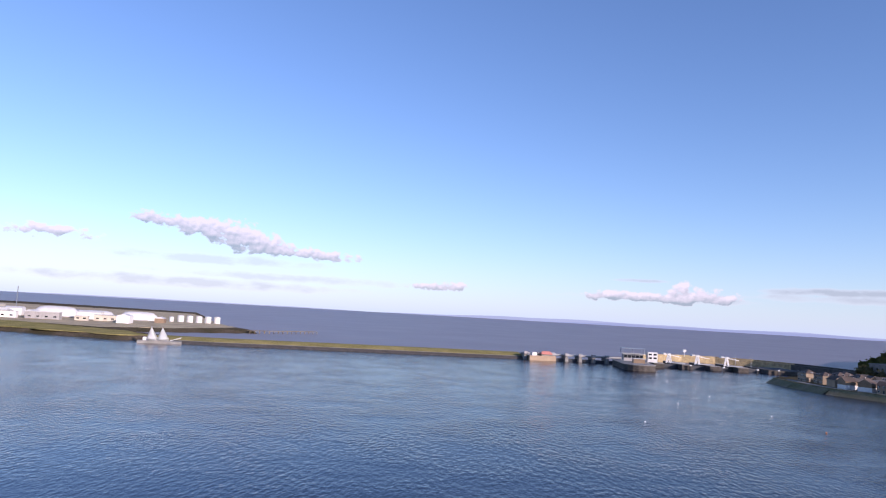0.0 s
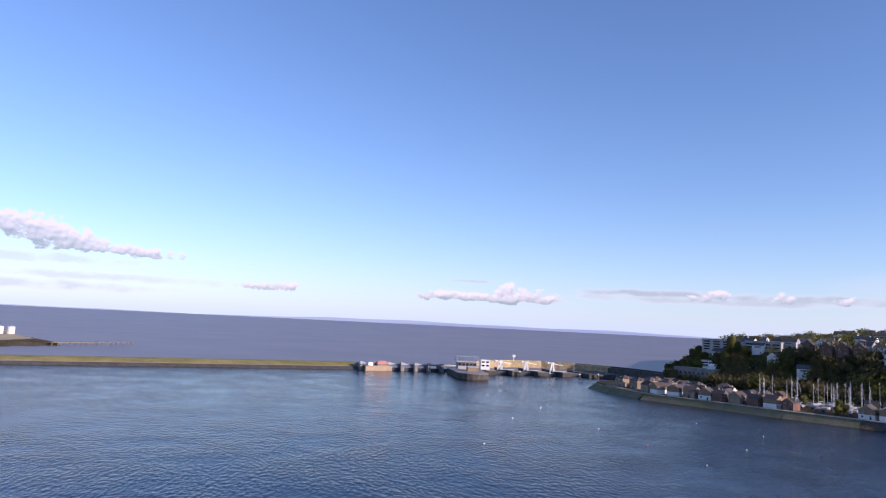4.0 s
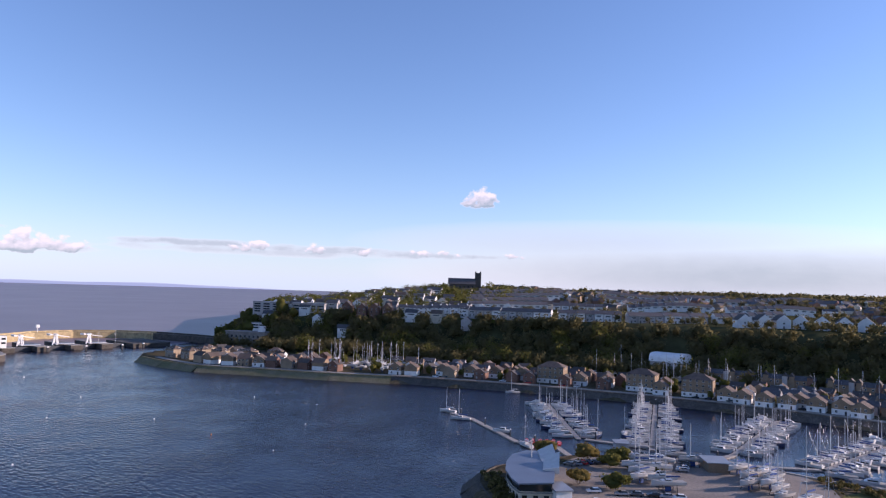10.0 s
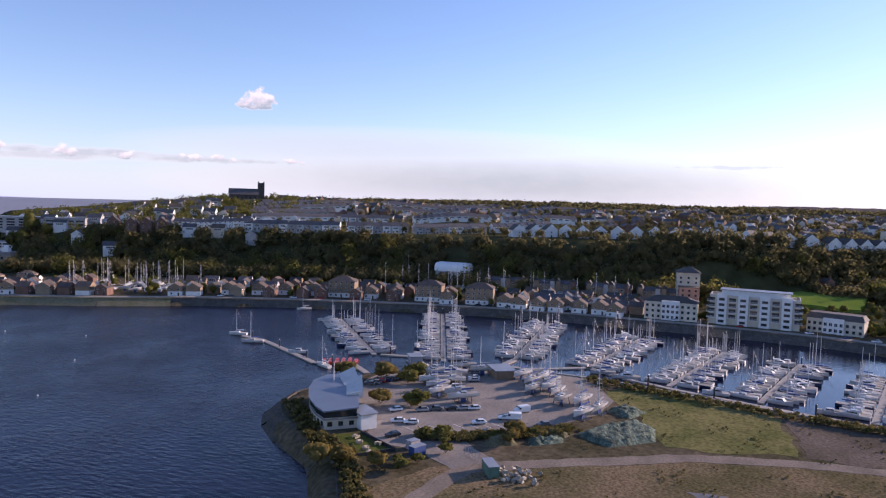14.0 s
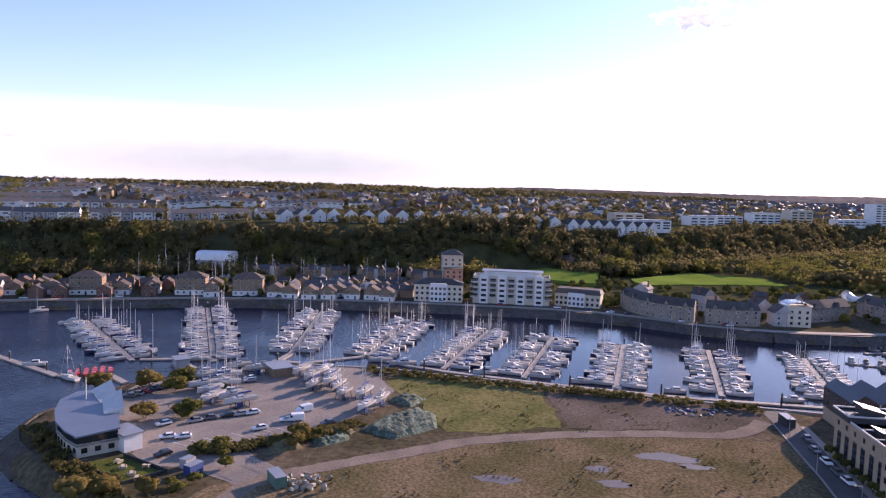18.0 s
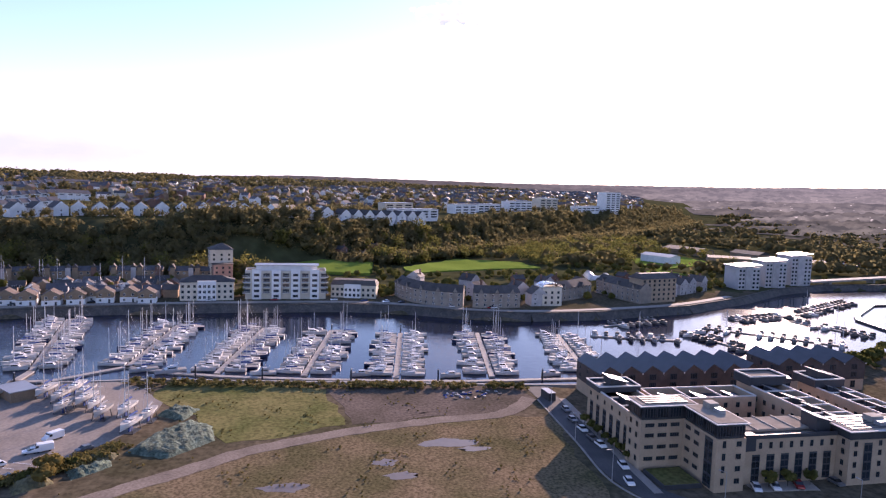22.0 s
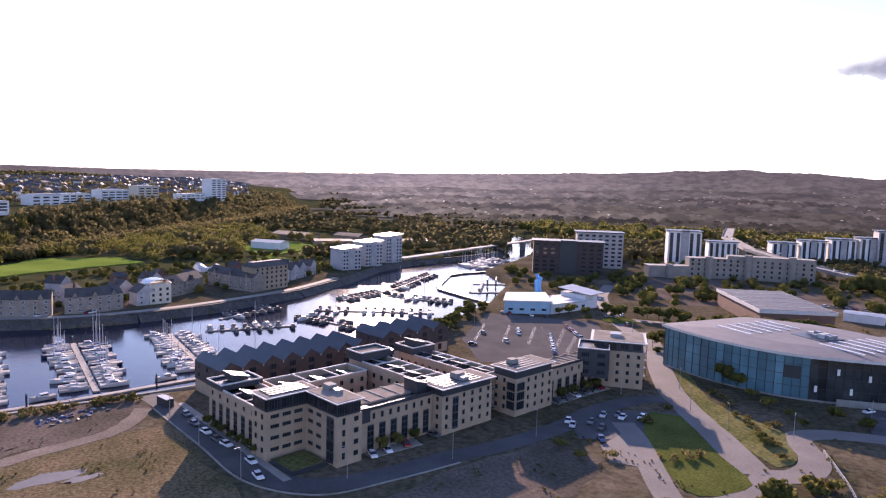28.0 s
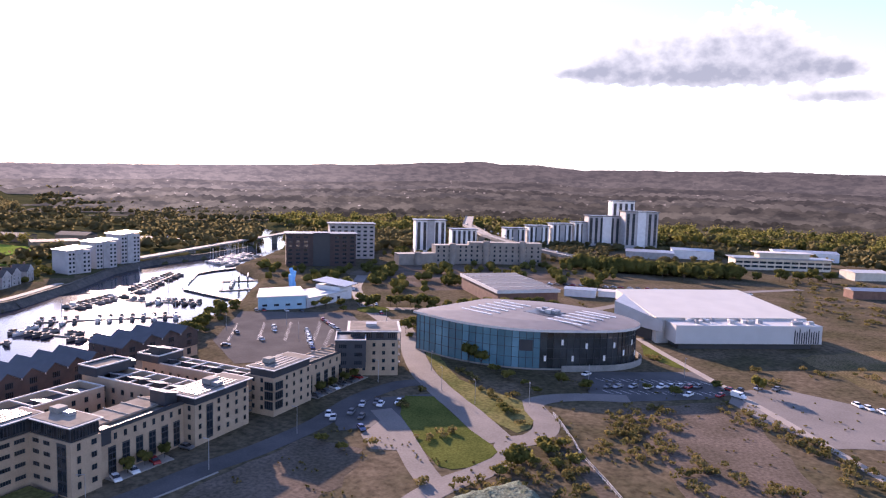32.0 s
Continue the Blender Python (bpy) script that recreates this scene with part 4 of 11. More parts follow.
# ---- the buff brick apartment court ----
def apartment_court():
    lab = "buff brick apartment block with dark top floor and flat roof"
    # corner block: street wing, corner tower, front wing
    a = tagged(empty("apartment_building", 0, 0), "buff brick corner apartment block with dark clad top floor", "apartments", "court blocks")
    wing(a, 162.3, 190, -95, -83.5, 16.0, BUFF, top=ROOFDARK, drop=1.6, cross=3)
    for k, x in enumerate((164.5, 172.0)):
        stair_lid(a, x, x + 4.6, -90.5, -86.5, 14.4, 1.0, 1.3)
    wing(a, 181.5, 190.6, -96, -83, 17.4, DARKCLAD, z0=15.6, top=ROOFDARK)
    stair_lid(a, 183.5, 188.5, -92.5, -87.5, 17.0, 0.8, 1.4)
    facade(a, 190, -83.5, 162.3, -83.5, 6, (13.8,), 1.0, 1.3)
    # dark glazed panels stand in for the shade of the open street arcade
    facade(a, 190, -83.5, 162.3, -83.5, 6, (8.2,), 2.1, 7.2, WIN_TALL, inset=1.0)
    facade(a, 162.3, -95, 190, -95, 7, (6.5, 10, 13.5), 1.1, 1.4)
    facade(a, 190.02, -95, 190.02, -83.5, 2, (6.5, 9.6, 12.7), 1.2, 1.5)
    # corner tower: a street part and a part that juts out to the front
    wing(a, 154.8, 162.2, -97, -82, 17.2, BUFF, top=MEMBRANE, rim=False)
    wing(a, 155.2, 161.9, -96.7, -82.4, 20.4, DARKCLAD, z0=16.9, drop=0.35)
    part("eave", box(154.2, 162.7, -97.4, -81.4, 20.42, 20.66), COPING, a, "pale overhanging roof edge")
    part("roof_deck", box(154.9, 162.0, -96.9, -82.1, 20.66, 20.78), MEMBRANE, a)
    for k in range(4):
        part("solar_strip", box(155.6 + 1.5 * k, 156.5 + 1.5 * k, -95, -83.5, 20.8, 21.05), ROOFDARK, a)
    wing(a, 140.6, 154.75, -101.3, -93.6, 17.2, BUFF, top=MEMBRANE, rim=False)
    wing(a, 141, 154.7, -100.9, -94, 20.4, DARKCLAD, z0=16.9, drop=0.35)
    part("eave", box(140, 154.18, -101.8, -93.0, 20.42, 20.66), COPING, a, "pale overhanging roof edge")
    part("roof_deck", box(140.6, 154.1, -101.3, -93.5, 20.66, 20.78), MEMBRANE, a)
    part("plant_box", box(150, 153, -100, -97.5, 20.78, 22.2), CONCRETE, a)
    part("plant_box", box(146.6, 149, -99.6, -97.8, 20.78, 21.7), ROOFGREY, a)
    facade(a, 162.2, -82, 154.8, -82, 2, (18.7,), 3.0, 2.6, WIN_BAND, inset=0.5)
    facade(a, 162.2, -82, 154.8, -82, 2, (6.6, 9.6, 12.6, 15.4), 1.1, 1.4, inset=0.5)
    facade(a, 154.8, -82, 154.8, -93.6, 3, (18.7,), 3.2, 2.6, WIN_BAND, inset=0.5)
    facade(a, 154.8, -82, 154.8, -93.6, 3, (7.0, 10.0, 13.0, 15.6), 2.5, 1.0, WIN_BAND, inset=0.6)
    facade(a, 154.7, -93.6, 140.6, -93.6, 3, (18.7,), 3.2, 2.6, WIN_BAND, inset=0.6)
    facade(a, 154.7, -93.6, 146.4, -93.6, 2, (7.0, 10.0, 13.0, 15.6), 2.2, 1.0, WIN_BAND, inset=0.4)
    put("stair_window", WIN_TALL, a, 143.6, -93.57, 10.4, 3.2, 1.0, 12.0, 180, "tall dark glazed stairwell")
    facade(a, 140.6, -93.6, 140.6, -101.3, 2, (18.7,), 3.2, 2.6, WIN_BAND, inset=0.4)
    facade(a, 140.6, -93.6, 140.6, -97.5, 1, (6.6, 9.6, 12.6, 15.6), 0.9, 1.7)
    facade(a, 140.6, -97.5, 140.6, -101.3, 1, (6.6, 9.6, 12.6, 15.6), 1.4, 1.3)
    part("planter_wall", box(143.5, 153.5, -92.4, -82.6, Z0, 5.1), DARKCLAD, a)
    part("planter_soil", box(143.8, 153.2, -92.1, -82.9, 5.1, 5.16), GRASS, a)
    # front wing
    wing(a, 143.6, 157, -128.9, -101.35, 15.6, BUFF, top=MEMBRANE, drop=0.4, rim=False)
    part("parapet", box(143.4, 143.8, -128.9, -101.9, 15.3, 16.3), DARKCLAD, a)
    part("step_roof", box(148, 156.5, -127, -106, 15.3, 15.9), MEMBRANE, a)
    for k in range(4):
        part("roof_rib", box(147, 157, -109.5 - 5.4 * k, -109.2 - 5.4 * k, 15.9, 16.15), CONCRETE, a)
    stair_lid(a, 145.5, 151, -128.5, -124.4, 15.6, 2.4, 1.4)
    facade(a, 143.6, -103.2, 143.6, -128.9, 9, (13.6,), 0.9, 1.6)
    # tall dark windows in place of open, shaded two-storey recesses
    facade(a, 143.6, -104, 143.6, -128.9, 6, (8.0,), 2.2, 6.8, WIN_TALL, inset=0.5)
    facade(a, 157, -128.9, 157, -104, 8, (6.5, 9.6, 12.7), 1.1, 1.4)
    part("balcony_box", box(141.4, 143.5, -104.6, -101.85, 13.2, 17.2), DARKCLAD, a)
    # inner wing
    b = tagged(empty("apartment_building", 0, 0), "low buff brick inner block with sunk roof terraces", "apartments", "court blocks")
    wing(b, 174.5, 185, -129, -97.5, 15.5, BUFF, top=ROOFDARK, drop=1.8, cross=2, along="y")
    for k in range(3):
        stair_lid(b, 176.5, 180, -105 - 10.3 * k, -101 - 10.3 * k, 13.4, 0.7, 1.2)
    facade(b, 174.5, -97.5, 174.5, -129, 8, (6.6, 9.8, 13.0), 1.2, 1.5)
    facade(b, 185, -129, 185, -97.5, 8, (6.6, 9.8, 13.0), 1.2, 1.5)
    facade(b, 174.5, -129, 185, -129, 2, (6.6, 9.8, 13.0), 1.2, 1.5)
    # cross wing and its street tower
    c = tagged(empty("apartment_building", 0, 0), "buff brick block with broad pale roof and dark eaves", "apartments", "court blocks")
    wing(c, 149.6, 188, -143, -132, 16.5, BUFF, top=ROOFDARK, drop=1.6, cross=5)
    for k in range(4):
        stair_lid(c, 152 + 8 * k, 156 + 8 * k, -139.5, -135.5, 14.6, 0.8, 1.3)
    wing(c, 181, 189, -144, -131.5, 19.2, DARKCLAD, z0=16.2, top=MEMBRANE)
    facade(c, 188, -132, 157.2, -132, 8, (6.6, 9.8, 13.2), 1.2, 1.5)
    facade(c, 149.6, -143, 188, -143, 10, (6.6, 9.8, 13.2), 1.2, 1.5)
    wing(c, 139.6, 149.5, -150, -129, 15.6, BUFF, rim=False)
    wing(c, 140, 149.2, -149.6, -129.4, 17.5, DARKCLAD, z0=15.3)
    part("eave", box(138.6, 150, -150.8, -128.2, 17.56, 17.8), COPING, c, "pale overhanging roof edge")
    part("roof_deck", box(139.4, 149.4, -150, -129, 17.8, 17.92), MEMBRANE, c)
    for k in range(6):
        part("roof_channel", box(140.2 + 1.6 * k, 140.9 + 1.6 * k, -146, -130, 17.92, 18.05), ROOFDARK, c)
    part("plant_box", box(143.5, 146.5, -142, -138.5, 18.05, 19.5), CONCRETE, c)
    part("plant_box", box(141, 143, -141, -138.5, 18.05, 19.0), ROOFGREY, c)
    facade(c, 139.6, -129, 139.6, -150, 6, (6.4, 9.2, 12.0, 14.4), 1.0, 1.4, skip=((0, 1), (1, 1), (2, 1), (3, 1)))
    put("stair_window", WIN_TALL, c, 139.57, -134.3, 9.8, 2.4, 1.0, 9.6, -90, "tall dark glazed stairwell")
    facade(c, 143.5, -129, 139.6, -129, 1, (6.4, 9.2, 12.0, 14.4), 1.0, 1.4)
    for z in (8.2, 11.2, 14.2):
        balcony(c, 141.6, -150.0, z - 1.0, 3.2, 2.0, 0)
    # added polished panel, aimed between sun and eye to throw a glint
    lid = bmesh.new()
    rows = [[lid.verts.new((x * 1.3, y * 1.0, -0.05 * x * x - 0.05 * y * y)) for x in (-1.5, -0.75, 0, 0.75, 1.5)] for y in (-1.5, -0.75, 0, 0.75, 1.5)]
    for a0, b0 in zip(rows, rows[1:]):
        for k in range(4):
            lid.faces.new((a0[k], a0[k + 1], b0[k + 1], b0[k]))
    ob = part("bright_hatch", lid, mat("glint_panel_metal", (0.85, 0.84, 0.82), 0.12, metal=1.0, vary=0.02), c, "bowed polished panel tilted to throw a sun glint", smooth=True)
    to_eye = (Vector((4.5, 4.0, 77.0)) - Vector((184, -145, 18.4))).normalized()
    ob.matrix_basis = Matrix.Translation((184, -145, 18.4)) @ (to_eye + _d).normalized().to_track_quat("Z", "Y").to_matrix().to_4x4()
    part("hatch_kerb", box(181.9, 186.1, -146.4, -143.4, 16.4, 17.9), DARKCLAD, c)
    # next block along the street
    d = tagged(empty("apartment_building", 0, 0), "buff brick street block with glazed corner bay", "apartments", "court blocks")
    wing(d, 146.4, 186, -161.5, -152.2, 16.2, BUFF, top=ROOFDARK, drop=1.6, cross=5)
    for k in range(4):
        stair_lid(d, 149 + 9.4 * k, 153.5 + 9.4 * k, -159.5, -155.5, 14.4, 0.9, 1.4)
    wing(d, 178, 187.4, -162, -151.6, 18.6, DARKCLAD, z0=16.0, top=ROOFDARK)
    stair_lid(d, 180, 185, -159, -154, 18.0, 1.0, 1.5)
    facade(d, 186, -152.2, 146.4, -152.2, 11, (6.6, 9.8, 13.0), 1.2, 1.5)
    facade(d, 146.4, -161.5, 186, -161.5, 11, (6.6, 9.8, 13.0), 1.2, 1.5)
    wing(d, 136.6, 146.3, -176.5, -157.6, 16.2, BUFF, rim=False)
    wing(d, 137, 145.9, -176.1, -158, 18.4, DARKCLAD, z0=15.9)
    part("eave", box(135.8, 146.8, -177.2, -156.8, 18.46, 18.7), COPING, d, "pale overhanging roof edge")
    part("roof_deck", box(136.4, 146.3, -176.5, -157.6, 18.7, 18.82), MEMBRANE, d)
    for k in range(5):
        part("roof_channel", box(137.2 + 1.8 * k, 137.9 + 1.8 * k, -172, -159, 18.82, 18.95), ROOFDARK, d)
    part("plant_box", box(142, 144.6, -165, -162, 18.95, 20.3), CONCRETE, d)
    facade(d, 136.6, -162, 136.6, -176.5, 4, (6.4, 9.2, 12.0, 14.8), 1.0, 1.4)
    facade(d, 146, -157.6, 139.5, -157.6, 2, (6.4, 9.2, 12.0, 14.8), 1.0, 1.4)
    for z in (6.2, 9.2, 12.2):
        put("corner_bay", WIN_BAND, d, 136.4, -159.8, z + 1.2, 3.6, 3.0, 2.6, -90, "glazed corner bay with dark frames")
        put("corner_bay", WIN_BAND, d, 138.2, -157.4, z + 1.2, 3.2, 3.0, 2.6, 180, "glazed corner bay with dark frames")
    # long low wing
    e = tagged(empty("apartment_building", 0, 0), "long low buff brick wing with pale flat roof", "apartments", "court blocks")
    wing(e, 139.6, 149, -210, -176.55, 15.0, BUFF, top=MEMBRANE, drop=0.35, rim=False)
    part("parapet", box(139.4, 139.8, -210, -176.9, 14.7, 15.7), DARKCLAD, e)
    for k in range(5):
        part("roof_rib", box(140.5, 149, -181.5 - 6 * k, -181.2 - 6 * k, 14.7, 15.3), CONCRETE, e)
    facade(e, 139.6, -177, 139.6, -210, 8, (13.0,), 0.9, 1.5)
    # the same dark stand-in bays as on the front wing
    facade(e, 139.6, -177, 139.6, -210, 7, (7.6,), 2.3, 6.4, WIN_TALL, inset=0.8)
    facade(e, 149, -210, 149, -177, 9, (6.6, 9.6, 12.6), 1.2, 1.5)
    # end tower, turned to the square
    f = tagged(empty("apartment_building", 138, -218, 0, 32), "buff brick end tower with dark balcony stack", "apartments", "court blocks")
    wing(f, -9, 9, -8.5, 8, 17.6, BUFF, rim=False)
    wing(f, -8.6, 8.6, -8.1, 7.6, 20.6, DARKCLAD, z0=17.3)
    part("eave", box(-10, 10, -9.5, 9, 20.62, 20.9), COPING, f, "pale overhanging roof edge")
    part("roof_deck", box(-9, 9, -8.5, 8, 20.9, 21.05), MEMBRANE, f)
    part("plant_box", box(-1, 3, -2, 2, 21.05, 22.2), ROOFGREY, f)
    wing(f, 3, 14, 2, 16, 19.4, DARKCLAD, z0=9.0, top=ROOFDARK)
    facade(f, -9, 8, -9, -8.5, 4, (6.6, 9.6, 12.6, 15.6), 1.1, 1.4)
    facade(f, -9, -8.5, 9, -8.5, 4, (6.6, 9.6, 12.6, 15.6), 1.1, 1.4)
    facade(f, 9, 8, -9, 8, 5, (6.6, 9.6, 12.6, 15.6), 1.1, 1.4)
    facade(f, 8.6, 7.6, -8.6, 7.6, 4, (19.0,), 3.0, 2.2, WIN_BAND)
    facade(f, 14, 16, 3, 16, 2, (11.0, 14.0, 17.0), 3.0, 1.6, WIN_BAND)
    facade(f, 3, 16, 3, 8, 2, (11.0, 14.0, 17.0), 2.4, 1.6, WIN_BAND)
    for k, z in enumerate((5.2, 8.2, 11.2, 14.2, 17.2)):
        balcony(f, -6.6, -8.5, z, 4.4, 2.2, 0)
        put("bay_window", WIN_BANDW, f, -6.6, -8.6, z + 1.5, 4.0, 1.0, 2.5, 0)
        balcony(f, -9, -6.2, z, 4.0, 1.6, -90)


def saw_building(x0, x1, y0, y1, n, z_eave, rise, label):
    """A dark clad terrace whose roof is a row of gables along y, the ridges running along x."""
    s = tagged(empty("terrace_building", 0, 0), label, "apartments", "gabled quayside terraces")
    part("plinth", box(x0, x1, y0, y1, Z0 - 1.0, Z0 + 4.2), BUFF, s)
    part("upper_wall", box(x0 - 0.15, x1 + 0.15, y0 - 0.15, y1 + 0.15, Z0 + 4.2, z_eave), BROWN, s)
    step = (y1 - y0) / n
    for k in range(n):
        a, b = y0 + k * step, y0 + (k + 1) * step
        m = b - step * 0.42
        bm = bmesh.new()
        v = [bm.verts.new((x, y, z)) for x in (x0 - 0.14, x1 + 0.14) for y, z in ((a, z_eave), (b, z_eave), (m, z_eave + rise))]
        bm.faces.new((v[2], v[1], v[0]))
        bm.faces.new((v[3], v[4], v[5]))
        bm.faces.new((v[0], v[1], v[4], v[3]))
        part("gable", bm, BROWN, s)
        for p, q in (((a, z_eave), (m, z_eave + rise)), ((m, z_eave + rise), (b, z_eave))):
            bm = bmesh.new()
            w = [bm.verts.new((x, y, z + dz)) for dz in (0.0, 0.22) for x, (y, z) in ((x0 - 0.6, p), (x1 + 0.6, p), (x1 + 0.6, q), (x0 - 0.6, q))]
            for f in ((3, 2, 1, 0), (4, 5, 6, 7), (0, 1, 5, 4), (1, 2, 6, 5), (2, 3, 7, 6), (3, 0, 4, 7)):
                bm.faces.new([w[i] for i in f])
            part("roof_slope", bm, ROOFDARK, s)
        bm = bmesh.new()
        add_box(bm, x0 - 0.75, x0 - 0.55, a, a + 0.25, z_eave - 0.2, z_eave + 0.35)
        part("fascia", bm, COPING, s)
    facade(s, x0 - 0.15, y1, x0 - 0.15, y0, n, (Z0 + 6.0, Z0 + 8.8), 2.6, 2.0, WIN_BAND)
    facade(s, x0, y1, x0, y0, n, (Z0 + 2.4,), 2.0, 2.6)
    facade(s, x1 + 0.15, y0, x1 + 0.15, y1, n, (Z0 + 2.4, Z0 + 6.0, Z0 + 8.8), 2.6, 2.0, WIN_BAND)
    facade(s, x1, y1 + 0.15, x0, y1 + 0.15, 3, (Z0 + 6.0, Z0 + 8.8), 1.2, 1.6)
    return s


apartment_court()
saw_building(204.5, 222.5, -154, -94, 8, 14.0, 2.6, "dark brown gabled waterfront terrace on a buff base")
saw_building(210, 227, -200, -164, 4, 14.0, 2.6, "dark blue grey gabled waterfront terrace beside the river")


# ---- the sports park ----
def swimming_pool_hall():
    s = tagged(empty("pool_hall", 93, -277, 0), "lens shaped pool hall with grey roof and teal glass walls", "sports hall")
    # a leaf shaped plan: sharp at one end, cut straight on one side, round at the other end
    tip, side = Vector((45.5, 22.5)), Vector((31.0, -23.0))
    bend = [tip, Vector((21, 29.6)), Vector((-3, 28.6)), Vector((-22.3, 19)), Vector((-38.5, 5.5)), Vector((-40.5, -11)), Vector((-23, -26.5)), Vector((4.5, -31.5)), side]
    n, a, b = 72, 45.0, 28.0
    ring = []
    for i in range(len(bend) - 1):
        p0, p1, p2, p3 = bend[max(i - 1, 0)], bend[i], bend[i + 1], bend[min(i + 2, len(bend) - 1)]
        for k in range(8):
            t = k / 8
            ring.append(0.5 * (2 * p1 + (p2 - p0) * t + (2 * p0 - 5 * p1 + 4 * p2 - p3) * t * t + (3 * p1 - p0 - 3 * p2 + p3) * t**3))
    ring += [side.lerp(tip, k / 8) for k in range(8)]

    def el(k, q=0.0):
        i = math.floor(k)
        p = ring[i % n].lerp(ring[(i + 1) % n], k - i)
        w = (ring[(i + 2) % n] - ring[(i - 1) % n]).normalized()
        return p.x + w.y * -q * -1.0, p.y - w.x * q * 1.0

    if el(20, 1.0)[1] < el(20)[1]:
        inner = el
        el = lambda k, q=0.0: inner(k, -q)
    top = lambda x, y: 19.4 + 0.012 * x
    panes = [mat("pool_glass_blue", (0.10, 0.24, 0.29), 0.25, vary=0.25, scale=0.12, spec=0.4, rnd=0.25), mat("pool_glass_dark", (0.05, 0.055, 0.055), 0.08, vary=0.5, scale=0.15, spec=0.6, rnd=0.3)]
    for k in range(n):
        (x0, y0), (x1, y1) = el(k), el(k + 1)
        m = panes[0] if k < 19 or k > 62 else panes[1]
        bm = bmesh.new()
        v = [bm.verts.new(p) for p in ((x0, y0, Z0 + 0.6), (x1, y1, Z0 + 0.6), (x1, y1, top(x1, y1)), (x0, y0, top(x0, y0)))]
        bm.faces.new(v)
        part("glass_bay", bm, m, s)
        bm = bmesh.new()
        r0, r1 = el(k, 0.22), el(k + 0.06, 0.16)
        q0, q1 = el(k, 0.0), el(k + 0.06, 0.0)
        add_prism(bm, [q0, r0, r1, q1], Z0 + 0.6, top(*q0) - 0.05)
        part("mullion", bm, FRAMED, s)
    for z in (8.6, 12.6, 16.4):
        bm = bmesh.new()
        for k in range(n):
            add_prism(bm, [el(k, 0.02), el(k, 0.16), el(k + 1, 0.16), el(k + 1, 0.02)], z, z + 0.12)
        part("transom", bm, FRAMED, s)
    bm = bmesh.new()
    for k in range(n):
        add_prism(bm, [el(k, -0.5), el(k, 0.3), el(k + 1, 0.3), el(k + 1, -0.5)], Z0 - 0.2, Z0 + 0.6)
    part("plinth", bm, CONCRETE, s)
    bm = bmesh.new()
    lo = [bm.verts.new((*el(k, 1.6), top(*el(k)) + 0.1)) for k in range(n)]
    hi = [bm.verts.new((*el(k, 1.6), top(*el(k)) + 1.0)) for k in range(n)]
    for k in range(n):
        bm.faces.new((lo[k], lo[(k + 1) % n], hi[(k + 1) % n], hi[k]))
    bm.faces.new(lo[::-1])
    part("roof_edge", bm, COPING, s, "pale curved roof edge band")
    bm = bmesh.new()
    hi = [bm.verts.new((*el(k, 1.5), top(*el(k)) + 1.0)) for k in range(n)]
    mid = [bm.verts.new((el(k)[0] * 0.6, el(k)[1] * 0.6, top(el(k)[0] * 0.6, el(k)[1] * 0.6) + 1.9)) for k in range(n)]
    for k in range(n):
        bm.faces.new((hi[k], hi[(k + 1) % n], mid[(k + 1) % n], mid[k]))
    bm.faces.new(mid)
    part("roof", bm, mat("pool_roof", (0.17, 0.165, 0.175), 0.75, vary=0.15, scale=0.2, spec=0.3), s, smooth=False)
    white = mat("rooflight_white", (0.8, 0.8, 0.8), 0.4, vary=0.05)
    slope = lambda x, y: top(x, y) + 1.9 - 2.2 * max(0.0, math.hypot((x - 2) / 45, (y + 1) / 29) - 0.6)
    for cx, cy in ((18, -1), (-20, -2)):
        for k in range(6):
            x, y = cx + (k - 2.5) * 1.6, cy + (k - 2.5) * 5.4
            ob = part("rooflight", box(-8.5, 8.5, -0.45, 0.45, 0, 0.3), white, s)
            ob.matrix_basis = pose(x, y, slope(x, y), 0, 0, -20)
    well = part("plant_well", box(-9, 5, -7, 5, 0, 0.35), ROOFDARK, s, "sunk dark plant deck in the roof")
    well.matrix_basis = pose(-1, -3, slope(-1, -3) - 0.2, 0, 0, -20)
    for k in range(7):
        ob = part("plant_box", box(-1.2, 1.2, -0.9, 0.9, 0, 1.2 + 0.3 * (k % 3)), (ROOFGREY, COPING)[k % 2], s)
        ob.matrix_basis = pose(-8 + 2.6 * (k % 4), -6 + 4.2 * (k // 4), slope(-3, -4), 0, 0, -20)
    r = random.Random(4)
    sign = mat("hanging_banner", (0.75, 0.74, 0.7), 0.6, vary=0.05)
    for k in range(9):
        t = 20 + 2.1 * k + r.uniform(-.4, .4)
        (x, y), z = el(t, 0.3), r.choice((7.5, 9, 12.5, 14))
        ob = part("banner", box(-0.45, 0.45, -0.04, 0.04, 0, 2.2), sign, s)
        ob.matrix_basis = pose(x, y, z, 0, 0, math.degrees(math.atan2(el(t + 0.5)[1] - el(t - 0.5)[1], el(t + 0.5)[0] - el(t - 0.5)[0])))
    ob = part("screen_panel", box(-2.6, 2.6, -0.15, 0.15, 0, 4.4), FRAMED, s, "dark square panel on the glass wall")
    ob.matrix_basis = pose(*el(17, 0.4), 11.5, 0, 0, math.degrees(math.atan2(el(18)[1] - el(16)[1], el(18)[0] - el(16)[0])))
    low = bmesh.new()
    for k in range(22, 44):
        add_prism(low, [el(k, 2.5), el(k, 2.9), el(k + 1, 2.9), el(k + 1, 2.5)], Z0, Z0 + 2.4)
    bmesh.ops.recalc_face_normals(low, faces=low.faces)
    part("screen_wall", low, CONCRETE, s, "low curved pale screen wall")


